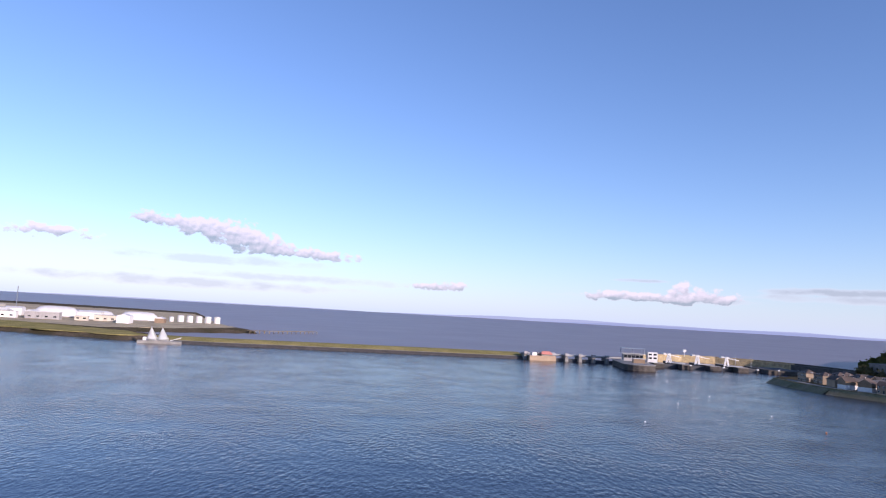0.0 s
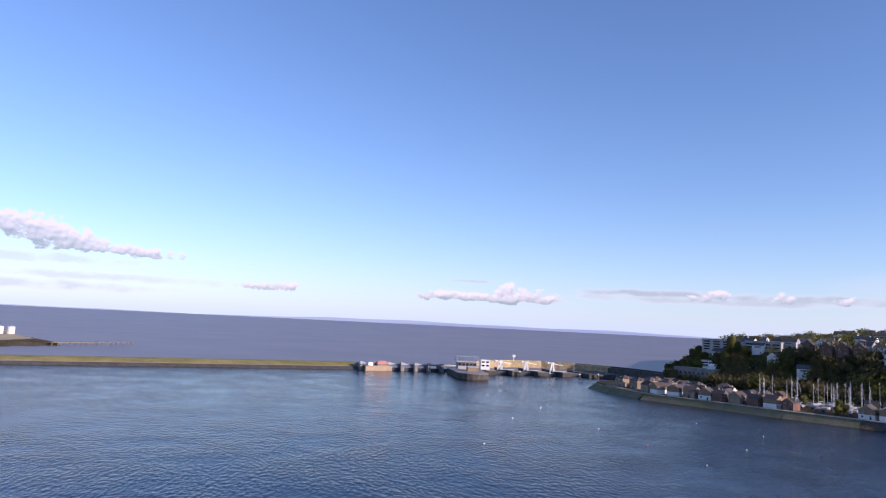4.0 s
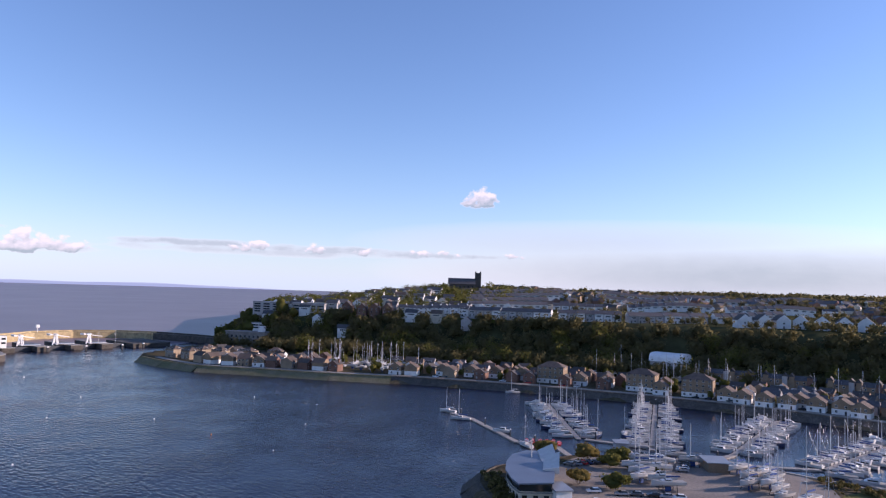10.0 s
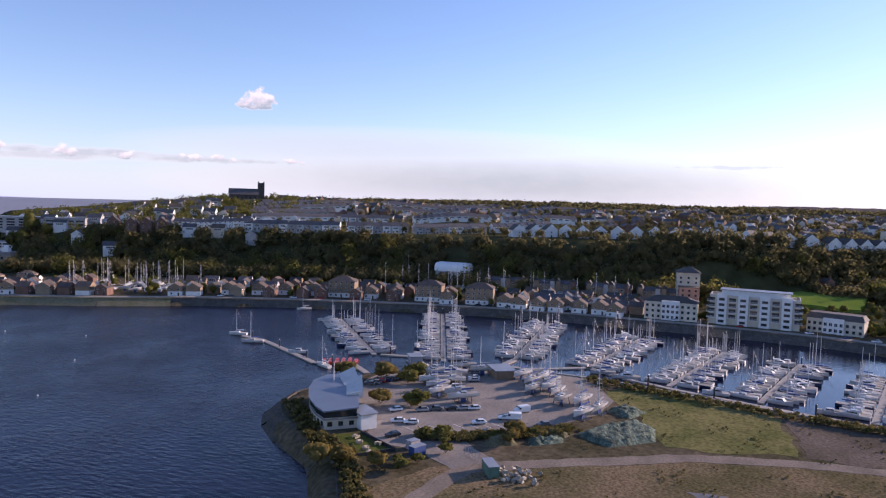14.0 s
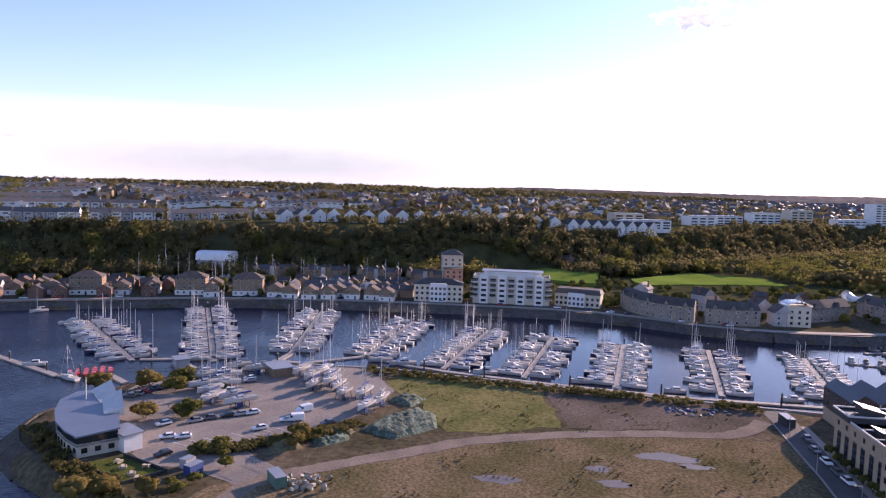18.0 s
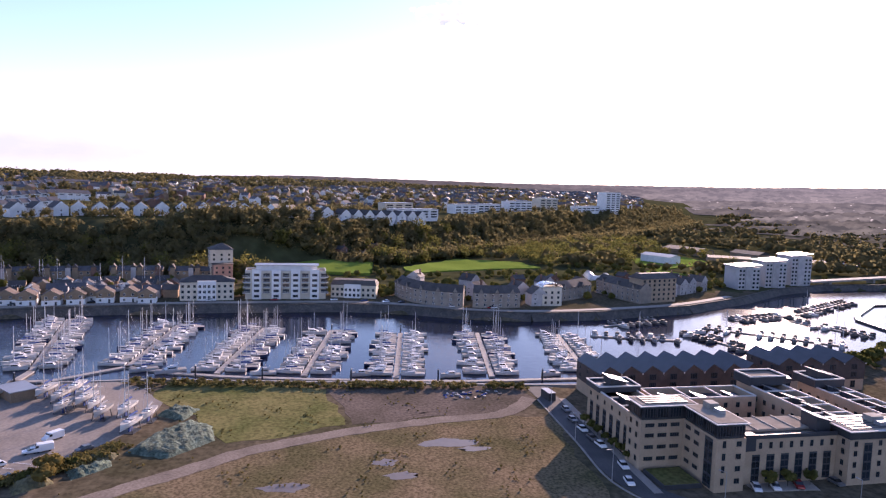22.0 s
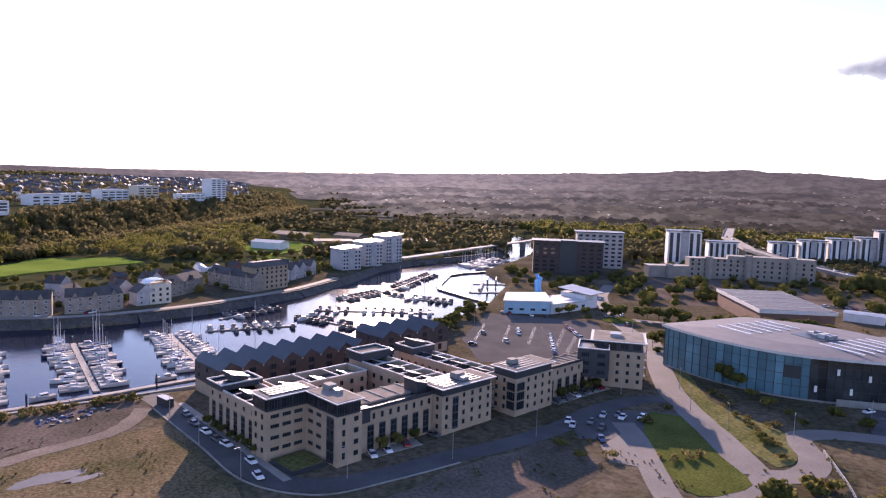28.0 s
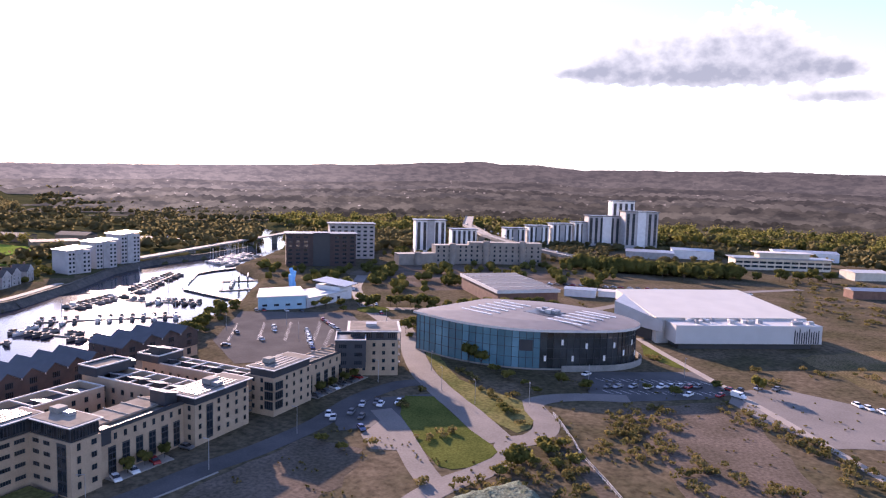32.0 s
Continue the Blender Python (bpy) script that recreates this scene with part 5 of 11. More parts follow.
def ice_arena():
    s = tagged(empty("arena", 0, 0), "large white clad arena with a sloping pale roof", "sports hall")
    white = mat("arena_white", (0.52, 0.50, 0.48), 0.5, vary=0.06, scale=0.2)
    p = Vector((39, -316, 0))
    u = (Vector((-21, -352, 0)) - p).normalized()
    w = Vector((u.y, -u.x, 0)) * -1
    if w.y > 0:
        w = -w
    P = lambda a, b, z: p + u * a + w * b + Vector((0, 0, z))

    def slab(pts, z0, name, m, label=""):
        bm = bmesh.new()
        lo, hi = [bm.verts.new(P(a, b, z0)) for a, b, z in pts], [bm.verts.new(P(a, b, z)) for a, b, z in pts]
        n = len(pts)
        for i in range(n):
            bm.faces.new((lo[i], lo[(i + 1) % n], hi[(i + 1) % n], hi[i]))
        bm.faces.new(hi)
        bm.faces.new(lo[::-1])
        bmesh.ops.recalc_face_normals(bm, faces=bm.faces)
        return part(name, bm, m, s, label)

    slab([(2, 1.5, 6.6), (66, 1.5, 6.6), (66, 60, 6.6), (2, 60, 6.6)], Z0 - 0.3, "base_wall", FRAMED)
    slab([(0, 0, 15.0), (70, 0, 15.0), (70, 12, 15.0), (0, 12, 15.0)], 6.6, "front_box", white, "plain white front volume")
    for k in range(11):
        part_x = 56.5 + 1.15 * k
        slab([(part_x, -0.12, 6.8 + random.Random(k).uniform(4.5, 7.6)), (part_x + 0.5, -0.12, 6.8 + random.Random(k + 40).uniform(4.5, 7.6)), (part_x + 0.5, 0, 12), (part_x, 0, 12)], 6.8, "facade_stripe", FRAMED)
    slab([(-4, 12.02, 16), (70, 12.02, 15.6), (64, 66, 20.5), (-2, 62, 20.5)], Z0, "hall_wall", white)
    slab([(-5, 11, 16.4), (71, 13, 16.0), (65, 67, 21.0), (-6, 63, 21.2)], 15.9, "roof", mat("arena_roof", (0.66, 0.60, 0.50), 0.55, vary=0.08, scale=0.1), "broad pale sloping roof")
    slab([(-16, 36, 19.6), (-3, 8, 15.2), (-1, 60, 20.6)], Z0 + 6, "side_fold", mat("arena_fold", (0.52, 0.51, 0.5), 0.45, vary=0.15, scale=0.2), "folded grey metal flank")
    slab([(-10, 34, 12), (-2, 12, 12), (-1, 58, 12)], Z0, "side_wall", ROOFDARK)
    r = random.Random(8)
    for k in range(20):
        a, b = r.uniform(8, 66), r.uniform(3, 9.5)
        q = r.uniform(1.2, 3.4)
        slab([(a, b, 15.0 + r.uniform(1, 2.3)), (a + q, b, 16.4), (a + q, b + 2, 16.4), (a, b + 2, 16.4)], 15.0, "plant_unit", r.choice((ROOFGREY, COPING, STEEL)))


def retail_hall():
    s = tagged(empty("retail_hall", 153, -405, 0, -48.5 + 90), "red brick retail hall with white rimmed grey roof", "hall")
    part("wall", box(-19, 19, -34, 36, Z0 - 0.3, 12.4), REDBRICK, s)
    part("fascia", box(-20, 20, -35, 37, 12.4, 14.2), COPING, s, "deep white fascia band")
    part("roof", box(-19.4, 19.4, -34.4, 36.4, 14.2, 14.35), mat("retail_roof", (0.11, 0.12, 0.135), 0.7, vary=0.15, spec=0.2), s)
    for k in range(4):
        part("roof_ridge", box(-19.4, 19.4, -20 + 15 * k, -19.5 + 15 * k, 14.35, 14.5), COPING, s)
    for k in range(6):
        part("pier", box(-19.3, -18.9, -30 + 12 * k, -28.6 + 12 * k, Z0 - 0.3, 12.4), TAN, s)


def boathouse():
    s = tagged(empty("training_centre", 0, 0), "white and pale blue riverside activity building", "building")
    part("main_hall", prism([(233, -303), (250.5, -284), (267, -306), (254, -324)], Z0 - 0.5, 11.0), BLUECLAD, s, "pale blue clad hall")
    part("roof", prism([(232, -303.2), (250.4, -282.8), (268.4, -306), (254.4, -326)], 11.0, 11.5), COPING, s)
    part("low_hall", prism([(229.5, -337), (232.8, -303.3), (252, -324), (248, -342)], Z0 - 0.5, 9.2), WHITE, s, "white rendered low hall")
    part("low_roof", prism([(228.6, -338), (232.2, -302.3), (253, -324), (249, -343)], 9.2, 9.7), COPING, s)
    part("tower_block", prism([(229.8, -344), (231, -333), (249, -334), (247, -352)], Z0 - 0.5, 12.2), WHITE, s)
    bm = bmesh.new()
    v = add_box(bm, -10, 12, -9, 8, 0, 0.5)
    for k in (1, 2, 5, 6):
        v[k].co.z += 2.4
    ob = part("tower_roof", bm, ROOFGREY, s)
    ob.matrix_basis = pose(238, -340, 12.2, 0, 0, 5)
    facade(s, 232.7, -305, 229.7, -333, 5, (6.5,), 2.6, 1.4, WIN_BAND)
    facade(s, 250.2, -284.3, 233.4, -302.6, 4, (6.5,), 2.6, 1.2, WIN_BAND)
    t = tagged(empty("blue_sculpture", 270, -342), "tall bright blue painted frame beside the hall", "sculpture")
    blue = mat("bright_blue", (0.12, 0.42, 0.78), 0.5, vary=0.1)
    for k, (dx, dy, lean) in enumerate(((0, 0, 14), (3, 1, -10), (1.5, 2.5, 4))):
        ob = part("fin", box(-1.0, 1.0, -0.5, 0.5, 0, 16 - 2 * k), blue, t)
        ob.matrix_basis = pose(dx, dy, Z0 - 0.3, 0, lean, 30 * k)


swimming_pool_hall()
ice_arena()
retail_hall()
boathouse()

# ---- the town across the river ----
def ground_at(x, y):
    return float(land_height(np.array([float(x)]), np.array([float(y)]))[0])


def shore_turn(x, y):
    """The turn of a house at (x, y) whose front (-y) looks to the nearest water's edge."""
    best = None
    for (x0, y0), (x1, y1) in zip(SHORE, SHORE[1:]):
        dx, dy = x1 - x0, y1 - y0
        s = max(0.0, min(1.0, ((x - x0) * dx + (y - y0) * dy) / (dx * dx + dy * dy)))
        d = math.hypot(x - x0 - s * dx, y - y0 - s * dy)
        if best is None or d < best[0]:
            n = math.hypot(dx, dy)
            best = (d, math.degrees(math.atan2(dy / n, dx / n)))
    # water lies to the right of the line's way; the front looks along -y
    a = radians(best[1])
    nx, ny = math.sin(a), -math.cos(a)
    return math.degrees(math.atan2(nx, -ny))


def house_model(name, label, cat, w, d, eave, rise, wall, roof, hip=False, low=None, rows=2, cols=3, frame=None, chimney=True, deep=3.0, group="", ridge="x", sides=True, wide=False):
    """A house with walls, a pitched roof with eaves, chimney, door and windows; front along -y, its foot at z = 0."""
    h = tagged(empty(name, 0, 0), label, cat, group)
    bm = bmesh.new()
    add_box(bm, -w / 2, w / 2, -d / 2, d / 2, -deep, eave)
    part("wall", bm, wall, h)
    if low:
        part("ground_floor", box(-w / 2 - 0.06, w / 2 + 0.06, -d / 2 - 0.06, d / 2 + 0.06, -deep, 2.9), low, h, "pale rendered ground floor")
    o = 0.5
    x0, x1, y0, y1 = -w / 2 - o, w / 2 + o, -d / 2 - o, d / 2 + o
    bm = bmesh.new()
    z0, z1 = eave - 0.15, eave + rise
    if ridge == "x":
        e = (d / 2 if hip else 0)
        R = [(x0 + e, 0, z1), (x1 - e, 0, z1)]
        c = [bm.verts.new(p) for p in ((x0, y0, z0), (x1, y0, z0), (x1, y1, z0), (x0, y1, z0))]
        r = [bm.verts.new(p) for p in R]
        fs = ((c[0], c[1], r[1], r[0]), (c[2], c[3], r[0], r[1]), (c[1], c[2], r[1]), (c[3], c[0], r[0]))
    else:
        e = (w / 2 if hip else 0)
        R = [(0, y0 + e, z1), (0, y1 - e, z1)]
        c = [bm.verts.new(p) for p in ((x0, y0, z0), (x1, y0, z0), (x1, y1, z0), (x0, y1, z0))]
        r = [bm.verts.new(p) for p in R]
        fs = ((c[1], c[2], r[1], r[0]), (c[3], c[0], r[0], r[1]), (c[0], c[1], r[0]), (c[2], c[3], r[1]))
    for k, f in enumerate(fs):
        bm.faces.new(f).material_index = 1 if (k > 1 and not hip) else 0
    bm.faces.new(c[::-1])
    top = part("roof", bm, [roof, wall], h)
    if chimney:
        part("chimney", box(w * 0.28, w * 0.28 + 0.9, -0.5, 0.5, eave, z1 + 1.0), REDBRICK if wall is not WHITE else wall, top)
    f = frame or WIN_W
    if wide:
        put("window", WIN_BANDW, h, 0, -d / 2 - 0.07, 4.5, w * 0.62, 1.0, 1.4)
        if wide == "far":
            return h
        put("window", f, h, w * 0.2, -d / 2 - 0.07, 1.6, 1.8, 1.0, 1.5)
        put("door", DOOR_D, h, -w * 0.25, -d / 2 - 0.08, 1.05, 1.0, 0.12, 2.1)
        return h
    step = 2.75
    zs = [1.6 + step * k for k in range(rows)]
    for r_, z in enumerate(zs):
        for k in range(cols):
            x = -w / 2 + w * (k + 0.5) / cols
            if r_ == 0 and k == cols // 2:
                put("door", DOOR_D, h, x, -d / 2 - 0.08, 1.05, 1.0, 0.12, 2.1)
            else:
                put("window", f, h, x, -d / 2 - 0.07, z, 1.25, 1.0, 1.4)
    for z in zs[-1:] if sides else ():
        put("window", f, h, w / 2 + 0.07, 0, z, 1.2, 1.0, 1.4, 90)
    return h


def drop(model, x, y, rz, sink=0.0, z=None):
    return copy_thing(model, pose(x, y, (ground_at(x, y) if z is None else z) - sink, 0, 0, rz))


def hide_model(m):
    """The pattern itself is not part of the place: remove it once its copies stand."""
    for o in [*m.children_recursive, m]:
        bpy.data.objects.remove(o, do_unlink=True)


TAKEN = []


def free_spot(x, y, r):
    if any((x - a) ** 2 + (y - b) ** 2 < (r + c) ** 2 for a, b, c in TAKEN):
        return False
    TAKEN.append((x, y, r))
    return True


def crescent(line, h, label, d=9.5):
    """A terrace of joined houses along a bent line, its front to the right of that way."""
    s = tagged(empty("crescent_terrace", 0, 0, 3.6), label, "terrace", "riverside terraces")
    st = mat("crescent_stone", (0.30, 0.25, 0.205), 0.9, vary=0.25, scale=0.3, fine=0.12, rnd=0.08)
    nrm = []
    for i in range(len(line)):
        (x0, y0), (x1, y1) = line[max(0, i - 1)], line[min(len(line) - 1, i + 1)]
        q = math.hypot(x1 - x0, y1 - y0)
        # front to the left of the way when the line runs south: towards the water
        nrm.append(((y1 - y0) / q, -(x1 - x0) / q))
    for i in range(len(line) - 1):
        (ax, ay), (bx, by), (an, am), (bn, bm_) = line[i], line[i + 1], nrm[i], nrm[i + 1]
        # depth runs away from the water
        f0, f1 = (ax, ay), (bx, by)
        r0, r1 = (ax - an * d, ay - am * d), (bx - bn * d, by - bm_ * d)
        c0, c1 = ((ax + r0[0]) / 2, (ay + r0[1]) / 2), ((bx + r1[0]) / 2, (by + r1[1]) / 2)
        bm = bmesh.new()
        add_prism(bm, [f0, f1, r1, r0], -1.5, h)
        bmesh.ops.recalc_face_normals(bm, faces=bm.faces)
        part("house_wall", bm, st, s)
        bm = bmesh.new()
        e = lambda p, n, m, o: (p[0] + n * o, p[1] + m * o)
        v = [bm.verts.new((*p, z)) for p, z in ((e(f0, an, am, 0.5), h - 0.1), (e(f1, bn, bm_, 0.5), h - 0.1), (e(r1, bn, bm_, -0.5), h - 0.1), (e(r0, an, am, -0.5), h - 0.1), (c0, h + 3.9), (c1, h + 3.9))]
        for q, mi in (((0, 1, 5, 4), 0), ((2, 3, 4, 5), 0), ((1, 2, 5), 1), ((3, 0, 4), 1), ((3, 2, 1, 0), 0)):
            bm.faces.new([v[k] for k in q]).material_index = mi
        bmesh.ops.recalc_face_normals(bm, faces=bm.faces)
        hr = part("house_roof", bm, [TILED, st], s)
        n = max(2, int(math.hypot(bx - ax, by - ay) / 4.2))
        facade(s, ax, ay, bx, by, n, (1.7, 4.6, 7.2), 1.3, 1.5, WIN_W)
        mx, my, mn, mm = (ax + bx) / 2, (ay + by) / 2, (an + bn) / 2, (am + bm_) / 2
        rz = math.degrees(math.atan2(mn, -mm))
        bm = bmesh.new()
        w = [bm.verts.new(p) for p in ((-1.5, -0.25, h - 0.3), (1.5, -0.25, h - 0.3), (0, -0.25, h + 2.4), (-1.5, 3.4, h + 0.2), (1.5, 3.4, h + 0.2), (0, 3.8, h + 2.4))]
        for q, mi in (((0, 1, 2), 0), ((1, 4, 5, 2), 1), ((3, 0, 2, 5), 1)):
            bm.faces.new([w[k] for k in q]).material_index = mi
        ob = part("dormer_gable", bm, [st, TILED], hr)
        ob.matrix_basis = pose(mx, my, 0, 0, 0, rz)
        TAKEN.append((mx - mn * 5, my - mm * 5, 7))
    return s


def waterfront():
    FACED = mat("sandy_brick", (0.33, 0.25, 0.175), 0.9, vary=0.2, scale=0.3, fine=0.1, rnd=0.15)
    blocks = house_model("apartment_block", "brown brick waterfront block with hipped roof", "apartments", 17.5, 13, 10.6, 3.2, TAN, TILE, hip=True, low=WHITE, rows=4, cols=5, chimney=False, group="waterfront blocks")
    for x, y in ((375, 257), (393, 201), (400, 168)):
        drop(blocks, x, y, shore_turn(x, y))
        TAKEN.append((x, y, 10))
    hide_model(blocks)
    pair = house_model("town_house", "tan brick town house with white lower floor", "house", 8.8, 8.6, 5.6, 2.8, TAN, TILE, low=WHITE, rows=2, cols=2, chimney=False, group="waterfront houses", ridge="y")
    for x, y in ((379, 238), (389, 224), (407, 193), (398, 150), (396, 140), (396, 128), (399, 117), (408, 114), (404, 104), (406, 92), (402, 82), (368, 276), (360, 293), (349, 306), (338, 322)):
        drop(pair, x, y, shore_turn(x, y))
        TAKEN.append((x, y, 6))
    cream = house_model("town_house", "cream and brown gabled waterfront house", "house", 8.6, 8.4, 5.4, 2.7, FACED, TILE, rows=2, cols=3, chimney=False, group="waterfront houses")
    dark = house_model("town_house", "dark brick house with dark tiled gable roof", "house", 7.8, 7.6, 5.0, 2.6, REDBRICK, TILED, rows=2, cols=2, group="waterfront houses", ridge="y", sides=False)
    big = house_model("apartment_block", "sandy brick block with brown hipped roof on the point", "apartments", 11, 9.0, 6.6, 2.6, FACED, TILE, hip=True, rows=3, cols=5, chimney=False, group="point blocks")
    for x, y in ((234, 519), (238, 500), (258, 490), (276, 478), (294, 468), (262, 520), (252, 508)):
        drop(big, x, y, shore_turn(x, y) + 8)
        TAKEN.append((x, y, 11))
    r = random.Random(11)
    kinds = (pair, cream, dark, dark)
    small = [house_model("town_house", lab, "house", w * 0.86, 7.4, e * 0.86, 2.6, wl, rf, rows=2, cols=1, wide="far", group="waterfront houses", sides=False, chimney=False, ridge=rg)
             for lab, w, e, wl, rf, rg in (("brown brick house with dark tiled roof behind the seafront", 9, 5.6, TAN, TILED, "x"), ("white gabled house behind the seafront", 7.5, 5.8, WHITE, TILE, "y"),
                                           ("grey house with slate roof behind the seafront", 10, 5.4, GREYREND, SLATE, "x"), ("red brick house with brown roof behind the seafront", 8.5, 5.8, REDBRICK, TILE, "y"))]
    for off, gap in ((18, 10.5), (30, 10), (42, 10), (54, 10.5), (67, 11.5)):
        acc = 0.0
        for (x0, y0), (x1, y1) in zip(SHORE, SHORE[1:]):
            d = math.hypot(x1 - x0, y1 - y0)
            while acc < d:
                s = acc / d
                x, y = x0 + (x1 - x0) * s - (y1 - y0) / d * off * 1.0, y0 + (y1 - y0) * s + (x1 - x0) / d * off
                acc += gap * r.uniform(0.9, 1.25)
                if y < 72 or (290 < x < 345 and 350 < y < 420) or (off > 30 and 415 < x < 480 and 160 < y < 262):
                    continue
                if signed(PLATEAU, np.array([x]), np.array([y]))[0] > -8 or not free_spot(x, y, 4.8 if off < 30 else 4.2):
                    continue
                drop(r.choice(kinds if off < 30 else (small[0], small[0], small[1], small[2], small[3])), x, y, shore_turn(x, y) + r.choice((0, 0, 90, 180)) + r.uniform(-8, 8))
            acc -= d
    # further upriver
    grey = house_model("town_house", "grey brick riverside house with dark steep roof", "house", 9.5, 10, 7.2, 4.0, GREYREND, TILED, rows=3, cols=2, group="riverside houses", ridge="y", sides=False)
    crescent([(424, -58), (410, -60), (398, -65), (388, -73), (382, -82), (379, -91)], 8.6, "curved stone terrace with dark steep roof")
    crescent([(380, -97), (377, -106), (377, -115), (379, -125)], 8.6, "curved stone terrace with dark steep roof")
    crescent([(396, -154), (404, -168), (416, -186)], 8.0, "grey riverside terrace set back behind a lawn")
    crescent([(433, -197), (416, -199), (400, -202), (388, -206)], 9.0, "curved grey terrace with dark steep roof")
    s = tagged(empty("apartment_building", 399, -220, 3.6, shore_turn(390, -220)), "tan five storey riverside apartments", "apartments")
    part("wall", box(-14, 14, -6, 6, -1, 15), FACED, s)
    bm = bmesh.new()
    v = add_box(bm, -14.8, 14.8, -6.8, 6.8, 15, 18)
    for q in range(4, 8):
        v[q].co.x *= 0.85
        v[q].co.y *= 0.3
    part("roof", bm, TILED, s)
    facade(s, -14, -6, 14, -6, 7, (2, 5, 8, 11, 13.6), 1.5, 1.5)
    TAKEN.append((399, -220, 14))
    for x, y in ((388, -138), (389, -148), (416, -240), (426, -254), (432, -264), (440, -278)):
        drop(grey, x, y, shore_turn(x, y))
        TAKEN.append((x, y, 5))
    for k in range(26):
        x, y = r.uniform(405, 470), r.uniform(-265, -55)
        x += max(0.0, (-y - 180) * 0.45)
        if free_spot(x, y, 7.5):
            drop(r.choice((grey, dark)), x, y, r.uniform(0, 360))
    for k in range(30):
        y = r.uniform(-190, -20)
        x = 560 + (-y) * 0.62 + r.uniform(-8, 8)
        if free_spot(x, y, 7.0):
            drop(dark, x, y, r.uniform(-20, 20) - 60, z=max(3.5, ground_at(x, y)))
    for m in (pair, cream, dark, big, grey, *small):
        hide_model(m)


def mews():
    """Low dark terraces under the scarp with narrow gabled stair bays."""
    for x, y, rz in ((470, 178, -76), (476, 142, -80), (480, 104, -86), (479, 68, -92)):
        s = tagged(empty("mews_terrace", x, y, 5.4, rz), "dark low terrace with narrow pale gabled bays", "terrace", "mews terraces")
        part("wall", box(-15.5, 15.5, -4, 4, -5, 6.0), TAN, s)
        bm = bmesh.new()
        v = [bm.verts.new(p) for p in ((-16, -4.6, 5.9), (16, -4.6, 5.9), (16, 4.6, 5.9), (-16, 4.6, 5.9), (-16, 0, 8.6), (16, 0, 8.6))]
        for f in ((0, 1, 5, 4), (2, 3, 4, 5), (1, 2, 5), (3, 0, 4), (3, 2, 1, 0)):
            bm.faces.new([v[i] for i in f])
        part("roof", bm, SLATE, s)
        facade(s, -15.5, -4, 15.5, -4, 8, (4.4,), 1.3, 1.3, WIN_W)
        for k, bx in enumerate((-13, -1.5, 2.5, 13)):
            b = part("stair_bay", box(bx - 1.5, bx + 1.5, -5.2, -1.2, -5, 8.2), (TAN, GREYREND, TAN, REDBRICK)[k], s)
            bm = bmesh.new()
            v = [bm.verts.new(p) for p in ((bx - 1.8, -5.6, 8.1), (bx + 1.8, -5.6, 8.1), (bx + 1.8, -0.8, 8.1), (bx - 1.8, -0.8, 8.1), (bx, -5.6, 10.4), (bx, -0.8, 10.4))]
            for f in ((1, 2, 5, 4), (3, 0, 4, 5), (0, 1, 4), (2, 3, 5), (3, 2, 1, 0)):
                bm.faces.new([v[i] for i in f])
            part("bay_roof", bm, TILED, b)
        for q in (-10, 0, 10):
            TAKEN.append((x + q * math.cos(radians(rz)), y + q * math.sin(radians(rz)), 7))


